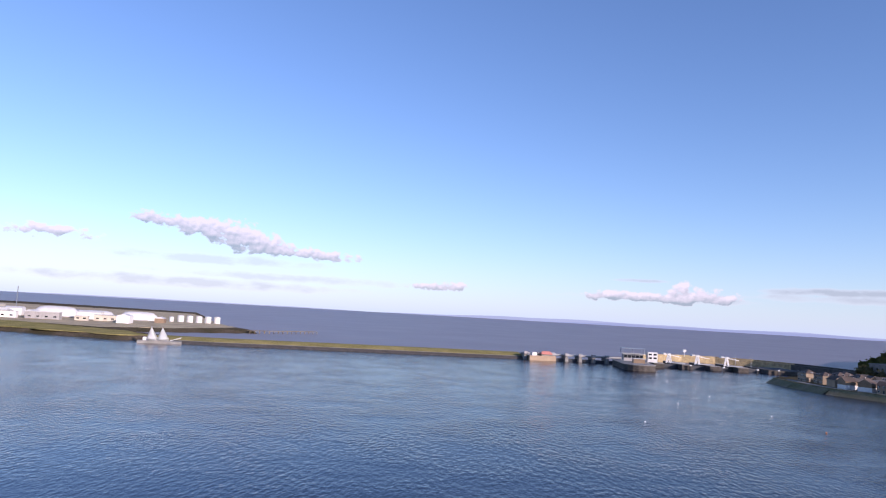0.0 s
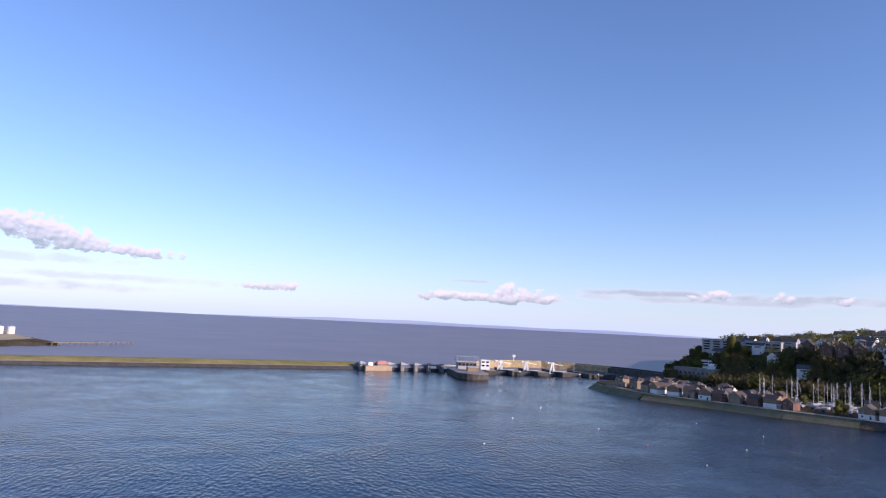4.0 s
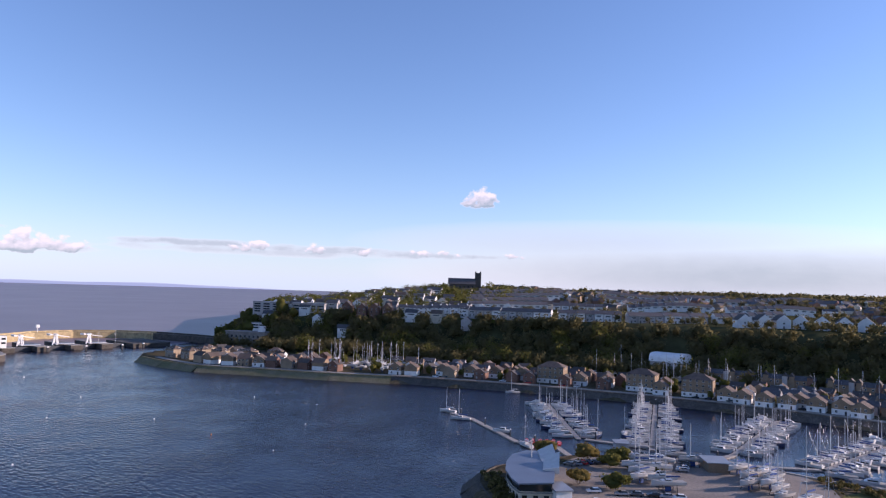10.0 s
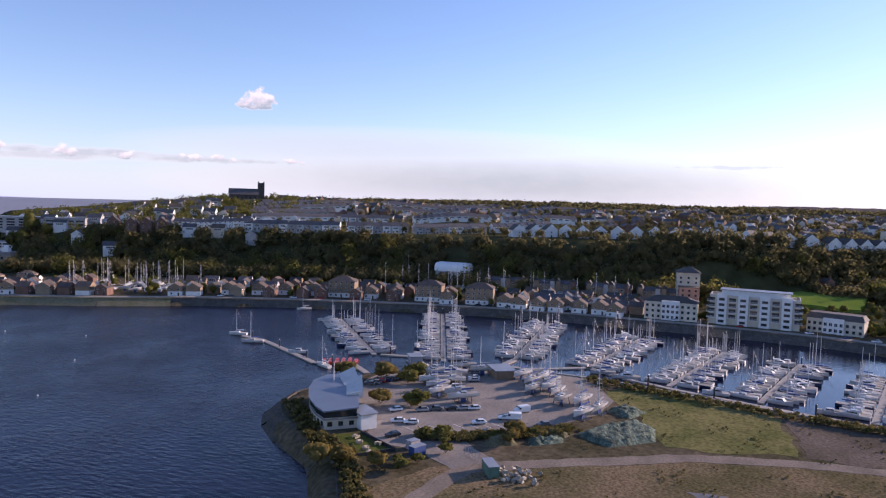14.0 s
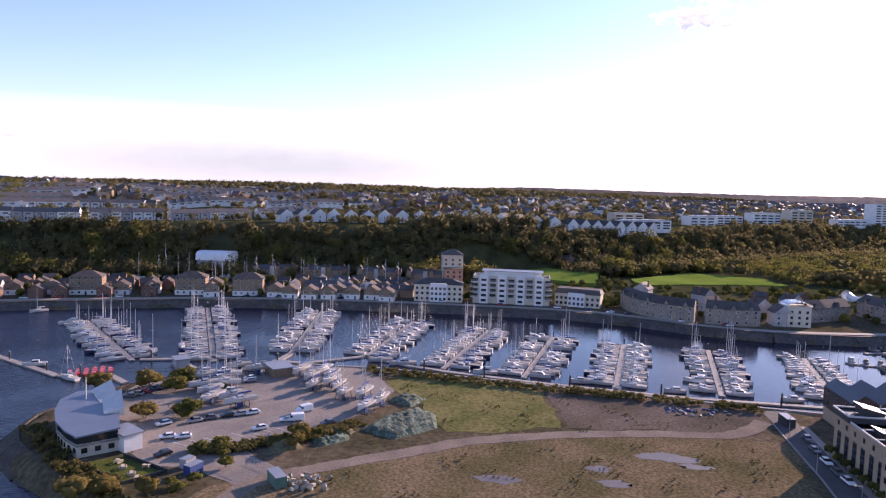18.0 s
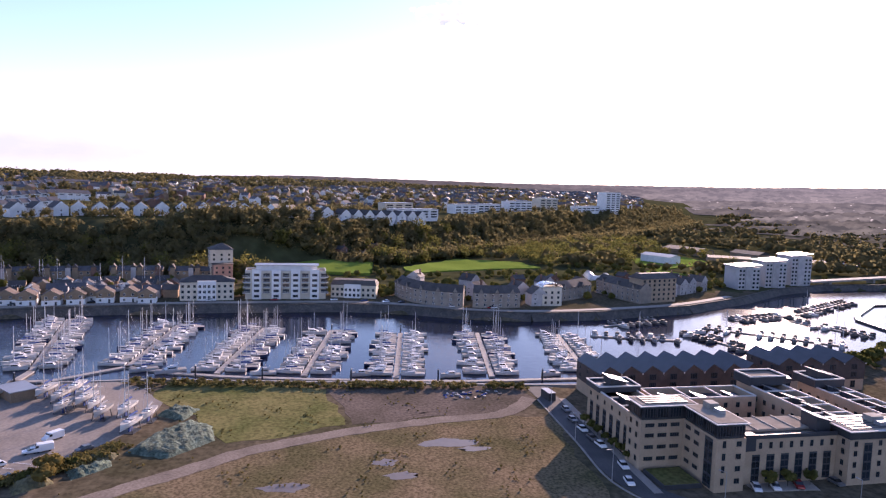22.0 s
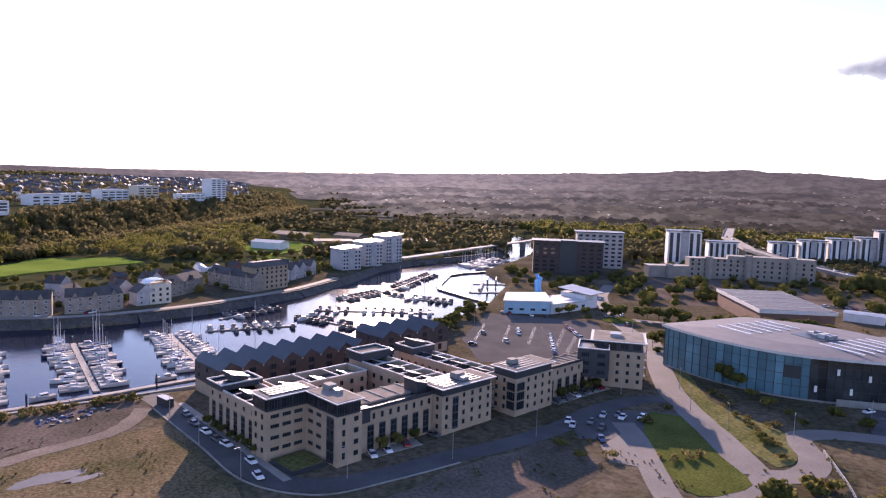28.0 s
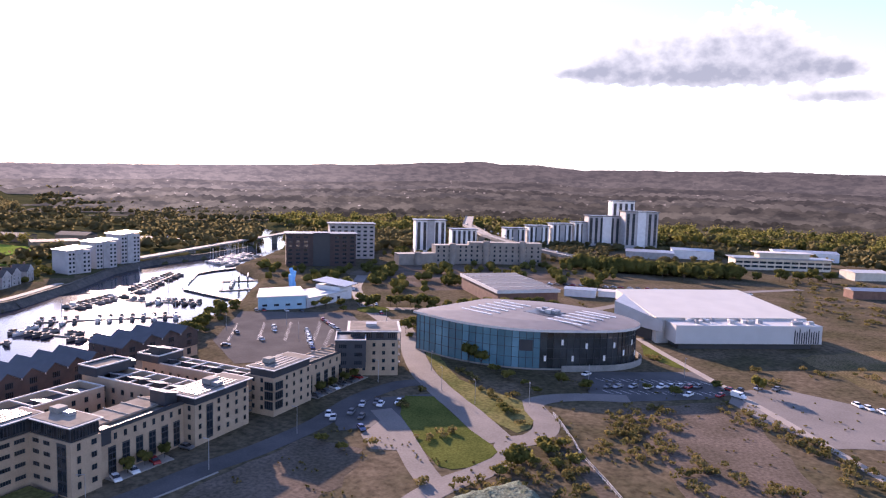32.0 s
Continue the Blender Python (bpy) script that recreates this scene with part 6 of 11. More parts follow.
def riverside_apartments():
    # white block with bays and balconies
    s = tagged(empty("apartment_building", 418, 8, 3.6, shore_turn(400, 8)), "white five storey apartment block with balconies", "apartments")
    wing(s, -23, 23, -7, 7, 16.6, CREAM, z0=-1, top=MEMBRANE)
    for k in range(4):
        x = -16.5 + 11 * k
        part("bay", box(x - 2.6, x + 2.6, -8.2, -7.01, -1, 17.4), WHITE, s, "projecting white bay")
        for z in (1.8, 4.9, 8.0, 11.1, 14.2):
            put("window", WIN_BAND, s, x, -8.25, z, 3.0, 1.0, 1.5)
    for k in range(5):
        x = -22 + 11 * k
        for z in (3.4, 6.5, 9.6, 12.7):
            balcony(s, x, -7.0, z, 4.6, 1.4, 0, 1.1, FRAMEW)
            put("window", WIN_BAND, s, x, -7.06, z + 1.3, 3.6, 1.0, 2.0)
    part("penthouse", box(-17, 18, -4, 5, 16.2, 19.2), WHITE, s)
    part("penthouse_roof", box(-18, 19, -5, 6, 19.2, 19.5), ROOFGREY, s)
    # hipped white block
    s = tagged(empty("apartment_building", 414, 52, 3.6, shore_turn(400, 52)), "cream block with dark hipped roof and white centre bay", "apartments")
    wing(s, -14.5, 14.5, -7, 7, 10.5, CREAM, z0=-1, rim=False)
    part("bay", box(-5, 5, -8, -7.01, -1, 11.2), WHITE, s)
    facade(s, -14.5, -7, -5, -7, 3, (1.8, 4.9, 8.0), 1.4, 1.5)
    facade(s, 5, -7, 14.5, -7, 3, (1.8, 4.9, 8.0), 1.4, 1.5)
    facade(s, -5, -8, 5, -8, 4, (1.8, 4.9, 8.0), 1.6, 1.8, WIN_W)
    bm = bmesh.new()
    c = [bm.verts.new(p) for p in ((-15, -7.6, 10.4), (15, -7.6, 10.4), (15, 7.6, 10.4), (-15, 7.6, 10.4))]
    r = [bm.verts.new((-8, 0, 13.4)), bm.verts.new((8, 0, 13.4))]
    for f in ((c[0], c[1], r[1], r[0]), (c[2], c[3], r[0], r[1]), (c[1], c[2], r[1]), (c[3], c[0], r[0]), c[::-1]):
        bm.faces.new(f)
    part("roof", bm, TILED, s)
    # tower with pyramid roof
    s = tagged(empty("tower_house", 482, 52, 3.6, -78), "cream residential tower with dark pyramid roof", "tower")
    part("wall", box(-7.2, 7.2, -7, 7, -1, 22), CREAM, s)
    bm = bmesh.new()
    c = [bm.verts.new(p) for p in ((-8, -7.8, 21.9), (8, -7.8, 21.9), (8, 7.8, 21.9), (-8, 7.8, 21.9))]
    t = bm.verts.new((1, 0, 26))
    for k in range(4):
        bm.faces.new((c[k], c[(k + 1) % 4], t))
    bm.faces.new(c[::-1])
    part("roof", bm, TILED, s)
    part("pink_wing", box(-6, 6, -16, -7.01, -1, 13), PINK, s, "pink rendered lower wing")
    bm = bmesh.new()
    v = add_box(bm, -6.6, 6.6, -16.6, -7.02, 13, 13.3)
    part("wing_roof", bm, TILE, s)
    facade(s, -6, -16, 6, -16, 3, (2, 5, 8, 11), 1.3, 1.4)
    facade(s, -7.2, -7, 7.2, -7, 3, (15.5, 18.5), 1.3, 1.4)
    facade(s, -7.2, 7, -7.2, -7, 3, (3, 6, 9, 12, 15, 18), 1.3, 1.4)
    # low block with mansard
    s = tagged(empty("apartment_building", 420, -33, 3.6, shore_turn(400, -33)), "low cream block with dark mansard and white bay", "apartments")
    part("wall", box(-13.5, 13.5, -6.5, 6.5, -1, 7.6), CREAM, s)
    bm = bmesh.new()
    v = add_box(bm, -14, 14, -7, 7, 7.6, 10.4)
    for k in range(4, 8):
        v[k].co.x *= 0.9
        v[k].co.y *= 0.62
    part("roof", bm, TILED, s)
    part("bay", box(-5.5, 4.5, -7.6, -6.51, -1, 8.2), WHITE, s)
    facade(s, -13.5, -6.5, -5.5, -6.5, 3, (1.8, 4.9), 1.4, 1.6)
    facade(s, 4.5, -6.5, 13.5, -6.5, 3, (1.8, 4.9), 1.4, 1.6)
    facade(s, -5.5, -7.6, 4.5, -7.6, 4, (1.8, 4.9), 1.6, 1.9, WIN_W)
    for x, y, q in ((418, 8, 26), (414, 52, 16), (482, 52, 14), (420, -33, 16)):
        TAKEN.append((x, y, q))
    # three stepped towers at the bend
    for k, (x, y, h) in enumerate(((452, -322, 16.5), (462, -352, 19.5), (472, -382, 23))):
        s = tagged(empty("apartment_tower", x, y, 3.4, -92), "white riverside apartment tower with slanted roof", "apartments", "riverside towers")
        part("wall", box(-8.6, 8.6, -9, 9, -2, h), mat("tower_render", (0.46, 0.45, 0.45), 0.85, vary=0.15, scale=0.2, fine=0.05), s)
        part("grey_core", box(-3.2, 2.2, -9.7, -9.01, -2, h + 0.8), GREYREND, s)
        bm = bmesh.new()
        v = add_box(bm, -9.4, 9.4, -9.9, 9.8, h, h + 0.5)
        for q in (1, 2, 5, 6):
            v[q].co.z += 1.6
        part("roof", bm, ROOFGREY, s)
        facade(s, -8.6, -9, -3.2, -9, 2, [2 + 3 * q for q in range(int(h / 3))], 1.5, 1.5)
        facade(s, 2.2, -9, 8.6, -9, 2, [2 + 3 * q for q in range(int(h / 3))], 1.7, 1.5)
        facade(s, 8.6, -9, 8.6, 9, 3, [2 + 3 * q for q in range(int(h / 3))], 1.5, 1.5)
        TAKEN.append((x, y, 14))
    # boat shed with a curved white roof
    s = tagged(empty("boat_shed", 480, 226, 10.2, -67 - 90 + 70), "white boat shed with a ribbed curved roof", "shed")
    part("wall", box(-12, 12, -8.6, 8.6, -8, 4.6), GREYREND, s)
    n = 10
    for k in range(12):
        bm = bmesh.new()
        rows = []
        for x in (-12.5 + 25 * k / 12, -12.5 + 25 * (k + 1) / 12 - 0.12):
            rows.append([bm.verts.new((x, -9.3 * math.copysign(abs(math.cos(3.1416 * q / n)) ** 0.6, 5 - q), 4.6 + 6.2 * max(0.0, math.sin(3.1416 * q / n)) ** 0.6)) for q in range(n + 1)])
        for q in range(n):
            bm.faces.new((rows[0][q], rows[1][q], rows[1][q + 1], rows[0][q + 1]))
        bm.faces.new(rows[0][::-1])
        bm.faces.new(rows[1])
        part("roof_panel", bm, mat("shed_white", (0.8, 0.8, 0.8), 0.45, vary=0.05), s)
    TAKEN.append((480, 226, 22))


def hill_town():
    r = random.Random(21)
    terrace = house_model("terrace_house", "grey and white terraced house with slate roof", "house", 7.0, 10, 6.2, 3.0, GREYREND, SLATE, rows=2, cols=1, wide=True, group="hill terraces", sides=False, chimney=False)
    terw = house_model("terrace_house", "white painted terraced house with slate roof", "house", 7.0, 10, 6.4, 3.0, WHITE, SLATE, rows=2, cols=1, wide=True, group="hill terraces", sides=False, chimney=False)
    farter = house_model("terrace_house", "pale terraced house on the far rows", "house", 7.0, 10, 6.0, 3.0, WHITE, SLATE, rows=2, cols=1, wide="far", group="hill terraces", sides=False, chimney=False)
    # rows of terraces along the crest, each from one end to the other
    rows = (((455, 416), (488, 340), 1), ((489, 334), (522, 292), 1), ((518, 284), (572, 240), 1), ((496, 446), (560, 398), 2), ((562, 392), (590, 352), 2), ((578, 236), (622, 196), 0),
            ((520, 470), (590, 420), 0), ((545, 488), (625, 430), 1), ((570, 505), (655, 445), 0), ((600, 330), (650, 270), 0), ((640, 250), (690, 190), 1), ((655, 400), (720, 330), 0), ((700, 420), (790, 330), 1), ((730, 300), (800, 220), 0))
    for (x0, y0), (x1, y1), kind in rows:
        d = math.hypot(x1 - x0, y1 - y0)
        rz = math.degrees(math.atan2(y1 - y0, x1 - x0))
        n = int(d / 7.0)
        for k in range(n):
            s = (k + 0.5) / n
            x, y = x0 + (x1 - x0) * s, y0 + (y1 - y0) * s
            m = terw if (kind == 2 or (kind == 1 and r.random() < 0.45)) else terrace
            drop(farter if x0 > 540 and y0 < 520 and kind != 2 else m, x, y, rz, 0.4)
            TAKEN.append((x, y, 5))
    for m in (terrace, terw, farter):
        hide_model(m)
    gable = house_model("gabled_house", "white gabled house on the crest of the hill", "house", 11, 12, 6.6, 4.8, WHITE, TILED, rows=3, cols=1, group="crest houses", ridge="y", chimney=False, sides=False)
    line = ((552, 206), (582, 172), (596, 130), (606, 84), (626, 52), (632, 26), (618, -2), (624, -34), (648, -68), (690, -125))
    for (x0, y0), (x1, y1) in zip(line, line[1:]):
        d = math.hypot(x1 - x0, y1 - y0)
        n = max(1, int(d / 12.2))
        for k in range(n):
            s = (k + 0.3) / n
            x, y = x0 + (x1 - x0) * s, y0 + (y1 - y0) * s
            drop(gable, x, y, math.degrees(math.atan2(y1 - y0, x1 - x0)) + r.uniform(-4, 4), 0.4)
            TAKEN.append((x, y, 8))
    hide_model(gable)
    red = house_model("gabled_house", "red brick gabled villa among trees", "house", 9, 12, 8.0, 4.5, REDBRICK, TILED, rows=3, cols=2, group="head villas", ridge="y")
    for x, y in ((404, 497), (411, 487), (418, 477), (398, 512)):
        drop(red, x, y, -50, 0.6)
        TAKEN.append((x, y, 7))
    hide_model(red)
    for lab, wl, rf in (("pale villa among the trees of the head", WHITE, SLATE), ("brown roofed villa among the trees of the head", CREAM, TILE), ("grey villa with slate roof on the head", GREYREND, SLATE)):
        vil = house_model("villa", lab, "house", 11, 9, 6.0, 3.4, wl, rf, rows=2, cols=1, wide="far", group="head villas", sides=False, chimney=False)
        for k in range(60):
            x, y = r.uniform(345, 600), r.uniform(400, 640)
            p = signed(PLATEAU, np.array([x]), np.array([y]))[0]
            if 26 < p < 230 and free_spot(x, y, 7.5):
                drop(vil, x, y, r.choice((-55, -40, 35, -60)), 0.5)
        hide_model(vil)
    white = house_model("terrace_house", "white rendered stepped terrace on the slope", "house", 8, 11, 7.6, 2.6, WHITE, SLATE, rows=3, cols=2, group="white terrace", sides=False)
    for k in range(8):
        drop(white, 428 + 4.2 * k, 466 - 7.2 * k, -60, 0.8)
        TAKEN.append((428 + 4.2 * k, 466 - 7.2 * k, 6))
    hide_model(white)
    # flat blocks on the head and along the ridge
    def flats(x, y, w, d, h, m, rz, lab, rows=3, cols=6, z=None):
        s = tagged(empty("flat_block", x, y, (ground_at(x, y) if z is None else z) - 0.6, rz), lab, "apartments", "ridge flats")
        part("wall", box(-w / 2, w / 2, -d / 2, d / 2, -3, h), m, s)
        part("roof", box(-w / 2 - 0.5, w / 2 + 0.5, -d / 2 - 0.5, d / 2 + 0.5, h, h + 0.5), ROOFGREY, s)
        for q in range(rows):
            for k in range((cols + 1) // 2):
                put("window", WIN_BAND, s, -w / 2 + w * (k + 0.5) / ((cols + 1) // 2), -d / 2 - 0.05, 1.6 + (h - 1.2) / rows * q, w / cols * 1.35, 1.0, 1.4)
        TAKEN.append((x, y, w * 0.55))

    flats(372, 600, 42, 13, 11, GREYREND, -62, "brown grey flat block on the headland", 4, 8)
    flats(386, 556, 34, 12, 7, GREYREND, -60, "low grey flat block on the headland", 2, 7)
    flats(352, 590, 16, 9, 6, WHITE, -62, "white flat roofed house on the headland", 2, 3)
    flats(690, -112, 58, 13, 9, WHITE, -62, "long white flats above the woods", 3, 10)
    flats(725, -100, 36, 13, 12, CREAM, -62, "cream flats above the woods", 4, 6)
    flats(782, -186, 36, 13, 11, WHITE, -58, "white flats above the woods", 3, 6)
    flats(830, -228, 40, 13, 10, WHITE, -58, "white flats above the woods", 3, 7)
    flats(872, -282, 46, 14, 14, WHITE, -58, "white flats above the woods", 4, 7)
    flats(917, -338, 40, 14, 18, CREAM, -58, "tall cream flats above the woods", 5, 6)
    flats(955, -415, 56, 13, 8, WHITE, -58, "long white flats above the woods", 2, 9)
    flats(1000, -474, 40, 16, 31, WHITE, -58, "white tower block above the woods", 9, 6)
    flats(1010, 427, 40, 14, 9, CREAM, -30, "cream school block on the hill", 3, 6)
    # church
    x, y = 622, 552
    s = tagged(empty("church", x, y, ground_at(x, y) - 1, -42), "dark stone church with a square tower", "church")
    st = mat("church_stone", (0.10, 0.085, 0.075), 0.9, vary=0.3, scale=0.3, fine=0.15)
    bm = bmesh.new()
    add_box(bm, -32, 0, -7, 7, -2, 9)
    part("nave", bm, st, s)
    bm = bmesh.new()
    v = [bm.verts.new(p) for p in ((-33, -7.8, 8.8), (0, -7.8, 8.8), (0, 7.8, 8.8), (-33, 7.8, 8.8), (-33, 0, 16), (0, 0, 16))]
    for f in ((0, 1, 5, 4), (2, 3, 4, 5), (1, 2, 5), (3, 0, 4), (3, 2, 1, 0)):
        bm.faces.new([v[i] for i in f])
    part("roof", bm, SLATE, s)
    part("tower", box(0.02, 7, -3.6, 3.6, -2, 23), st, s)
    for sx in (0.02, 6.2):
        for sy in (-3.6, 2.8):
            part("pinnacle", box(sx, sx + 0.8, sy, sy + 0.8, 23, 24.6), st, s)
    for k in range(6):
        put("window", WIN_D, s, -29 + 5 * k, -7.05, 4.5, 1.4, 1.0, 4.5)
    for sx, rz in ((3.5, 0),):
        put("belfry_window", WIN_D, s, sx, -3.65, 18, 1.6, 1.0, 3.6)
    TAKEN.append((x - 10, y, 20))
    # slender dark tower further back
    s = tagged(empty("water_tower", 741, 420, ground_at(741, 420) - 1), "small dark tower above the roofs", "tower")
    part("shaft", box(-2.4, 2.4, -2.4, 2.4, -1, 9), st, s)
    part("cap", box(-3, 3, -3, 3, 9, 10.5), st, s)
    # the stone hotel below the head
    s = tagged(empty("stone_hall", 332, 576, 4.0, -62), "grey stone waterfront hall with a small dome", "hall")
    g = mat("hall_stone", (0.27, 0.245, 0.23), 0.9, vary=0.25, scale=0.3, fine=0.1)
    part("wall", box(-22, 20, -7, 7, -3, 13), g, s)
    part("parapet", box(-22.6, 20.6, -7.6, 7.6, 13, 14), g, s)
    part("dome_drum", box(10, 15, -2.5, 2.5, 14, 16.5), WHITE, s)
    bm = bmesh.new()
    bmesh.ops.create_uvsphere(bm, u_segments=12, v_segments=8, radius=2.6, matrix=Matrix.Translation((12.5, 0, 16.6)))
    part("dome", bm, WHITE, s, smooth=True)
    facade(s, -22, -7, 20, -7, 9, (2, 5.6, 9.4), 1.5, 2.0)
    TAKEN.append((332, 576, 24))


def seawall():
    s = tagged(empty("seawall", 0, 0), "sloping dark stone seawall with a pale coping", "wall", kind="structure")
    revet = mat("grassy_revetment", (0.20, 0.165, 0.10), 0.95, scale=0.12, color2=(0.14, 0.13, 0.06), fine=0.3, fine_scale=1.2, bump=0.3, bump_scale=1.2)
    n = len(SHORE) - 4
    for i in range(n):
        (x0, y0), (x1, y1) = SHORE[i], SHORE[i + 1]
        d = math.hypot(x1 - x0, y1 - y0)
        k = max(1, int(d / 12))
        for j in range(k):
            a, b = j / k, (j + 1) / k
            ax, ay, bx, by = x0 + (x1 - x0) * a, y0 + (y1 - y0) * a, x0 + (x1 - x0) * b, y0 + (y1 - y0) * b
            nx, ny = (y1 - y0) / d, -(x1 - x0) / d
            bm = bmesh.new()
            prof = ((7.5 if ay > 340 else 5.4, -0.6), (0.9, 3.6), (0.9, 4.3), (-0.4, 4.3), (-0.4, 2.0))
            p = [[bm.verts.new((x + nx * o, y + ny * o, z)) for o, z in prof] for x, y in ((ax, ay), (bx, by))]
            for q in range(len(prof) - 1):
                bm.faces.new((p[0][q], p[1][q], p[1][q + 1], p[0][q + 1]))
            bmesh.ops.recalc_face_normals(bm, faces=bm.faces)
            part("wall_length", bm, revet if ay > 340 else STONE, s)
    ribbon("promenade", [(x + 0, y) for x, y in [(223, 525), (224, 492), (231, 455), (258, 415), (283, 372), (316, 327), (348, 266), (372, 207), (388, 152), (396, 100), (400, 40), (400, -25), (391, -60), (374, -94), (368, -125), (370, -163), (385, -229), (414, -286)]], 5.0, PAVING, 3.75, "pale promenade behind the seawall", "path", 0.3)


riverside_apartments()
mews()
waterfront()
hill_town()
seawall()
PITCH = mat("playing_grass", (0.19, 0.26, 0.05), 0.95, scale=0.03, color2=(0.13, 0.19, 0.035), fine=0.15, fine_scale=1.0, spec=0.1)
upper_field = sheet("playing_field", [(518, 46), (556, 46), (566, -14), (552, -58), (512, -52), (516, 0)], PITCH, 8.0, "bright green sloping playing field", "field", 2.0, 8, 4.0)
for v in upper_field.data.vertices:
    v.co.z += (v.co.x - 543) * 0.08
sheet("playing_field", [(522, -86), (558, -84), (620, -143), (600, -197), (560, -204), (540, -128)], PITCH, 4.4, "bright green playing field", "field", 2.0, 8, 1.2)
sheet("playing_field", [(585, -310), (640, -330), (660, -400), (600, -400), (536, -282), (519, -318)], PITCH, 4.3, "bright green playing field", "field", 2.0, 8, 1.0)
sheet("field", [(440, 428), (462, 404), (486, 352), (478, 348), (452, 392), (434, 418)], LAWN, 37.6, "green grass strip below the terrace", "field", 1.0, 6, 3.0)

# ---- the dam, its locks and the docks ----
DRYGRASS = mat("dry_bank_grass", (0.36, 0.30, 0.12), 0.95, scale=0.06, color2=(0.24, 0.21, 0.08), fine=0.25, fine_scale=0.9, spec=0.1)


def barrage():
    s = tagged(empty("embankment", 0, 0), "long grass topped stone embankment across the bay", "dam", kind="structure")
    line = ((-318, 545), (-262, 553), (-204, 573), (-140, 595), (-70, 617), (18, 645))
    for (x0, y0), (x1, y1) in zip(line, line[1:]):
        d = math.hypot(x1 - x0, y1 - y0)
        u, v = (x1 - x0) / d, (y1 - y0) / d
        prof = ((-7, -1.2), (0, 2.2), (1.5, 2.4), (6, 3.6), (16, 5.0), (30, 5.2), (44, -1.2))
        bm = bmesh.new()
        p = [[bm.verts.new((x - v * o, y + u * o, z)) for o, z in prof] for x, y in ((x0, y0), (x1 + u * 2, y1 + v * 2))]
        for q in range(len(prof) - 1):
            f = bm.faces.new((p[0][q], p[1][q], p[1][q + 1], p[0][q + 1]))
            f.material_index = 1 if 2 <= q <= 4 else 0
        bmesh.ops.recalc_face_normals(bm, faces=bm.faces)
        part("bank", bm, [STONE, DRYGRASS], s)
        bm = bmesh.new()
        q = [bm.verts.new((x - v * o, y + u * o, z)) for x, y in ((x0, y0), (x1, y1)) for o, z in ((0.2, 2.5), (2.6, 2.75))]
        bm.faces.new((q[0], q[2], q[3], q[1]))
        part("path", bm, PAVING, s, "pale path along the bank")
    # sluices: piers with dark openings between, a deck above
    s = tagged(empty("sluices", 18, 640, 0, math.degrees(math.atan2(14, 82))), "row of concrete sluice piers with a road deck", "dam")
    for k in range(7):
        part("pier", box(k * 13.6, k * 13.6 + 3.0, -4, 12, -1, 4.8), CONCRETE, s)
        part("gate", box(k * 13.6 + 4.2, k * 13.6 + 13.6, 2, 3, -1, 2.6), ROOFDARK, s)
        part("gate_house", box(k * 13.6 + 0.4, k * 13.6 + 3.8, -2, 3, 5.6, 7.8), GREYREND, s)
    part("deck", box(-2, 100, 4, 12, 4.8, 5.6), CONCRETE, s)
    part("rail", box(-2, 100, 4.0, 4.15, 5.6, 6.6), STEEL, s)
    s = tagged(empty("islet", 24, 628, 0, 20), "tan walled islet beside the sluices", "islet")
    part("quay_wall", prism([(0, 0), (28, 2), (30, 10), (2, 12)], -1, 4.6), mat("tan_stone", (0.42, 0.31, 0.21), 0.9, vary=0.2, scale=0.3), s)
    part("kiosk", box(4, 9, 4, 9, 4.6, 7.6), WHITE, s)
    red = mat("pale_red_roof", (0.62, 0.25, 0.20), 0.6)
    bm = bmesh.new()
    v = [bm.verts.new(p) for p in ((13, 3, 6), (25, 3, 6), (25, 9, 6), (13, 9, 6), (15, 6, 9), (23, 6, 9))]
    for f in ((0, 1, 5, 4), (2, 3, 4, 5), (1, 2, 5), (3, 0, 4), (3, 2, 1, 0)):
        bm.faces.new([v[i] for i in f])
    part("canopy", bm, red, s, "pale red pitched canopy")
    part("canopy_base", box(14, 24, 4, 8, 4.6, 6), CONCRETE, s)
    # round headed stone pier with the control building
    s = tagged(empty("harbour_pier", 118, 622), "curved stone harbour pier with control building", "pier")
    pts = [(14 * math.cos(radians(a)), -42 + 12 * math.sin(radians(a))) for a in range(180, 361, 20)] + [(16, 20), (-14, 20)]
    part("pier_wall", prism(pts, -1, 4.8), STONE, s)
    part("pier_rim", prism([(x * 1.03, y) for x, y in pts], 4.8, 5.3), CONCRETE, s)
    part("hut", box(-2, 8, -26, -18, 5.3, 9), TAN, s)
    part("hut_roof", box(-2.6, 8.6, -26.6, -17.4, 9, 9.4), COPING, s)
    part("control_room", box(-6, 12, 4, 16, 5.3, 12), GREYREND, s)
    for k in range(5):
        put("window", WIN_BAND, s, -4.2 + 3.6 * k, 3.95, 9.6, 3.2, 1.0, 2.6)
    part("upper_deck", box(-8, 14, 2, 18, 12, 12.5), COPING, s)
    for x in (-7, 3, 13):
        for y in (3, 17):
            part("post", box(x - 0.2, x + 0.2, y - 0.2, y + 0.2, 12.5, 17), STEEL, s)
    part("canopy", box(-8, 14, 2, 18, 17, 17.4), STEEL, s)
    part("white_lookout", box(17, 26, 8, 16, 5, 14.5), WHITE, s)
    facade(s, 17, 8, 26, 8, 2, (9, 12.4), 3.0, 1.6, WIN_BAND)
    # three locks with lifting bridges
    s = tagged(empty("lock_quay", 136, 645, 0, 6), "concrete lock quays in the dam", "lock", kind="structure")
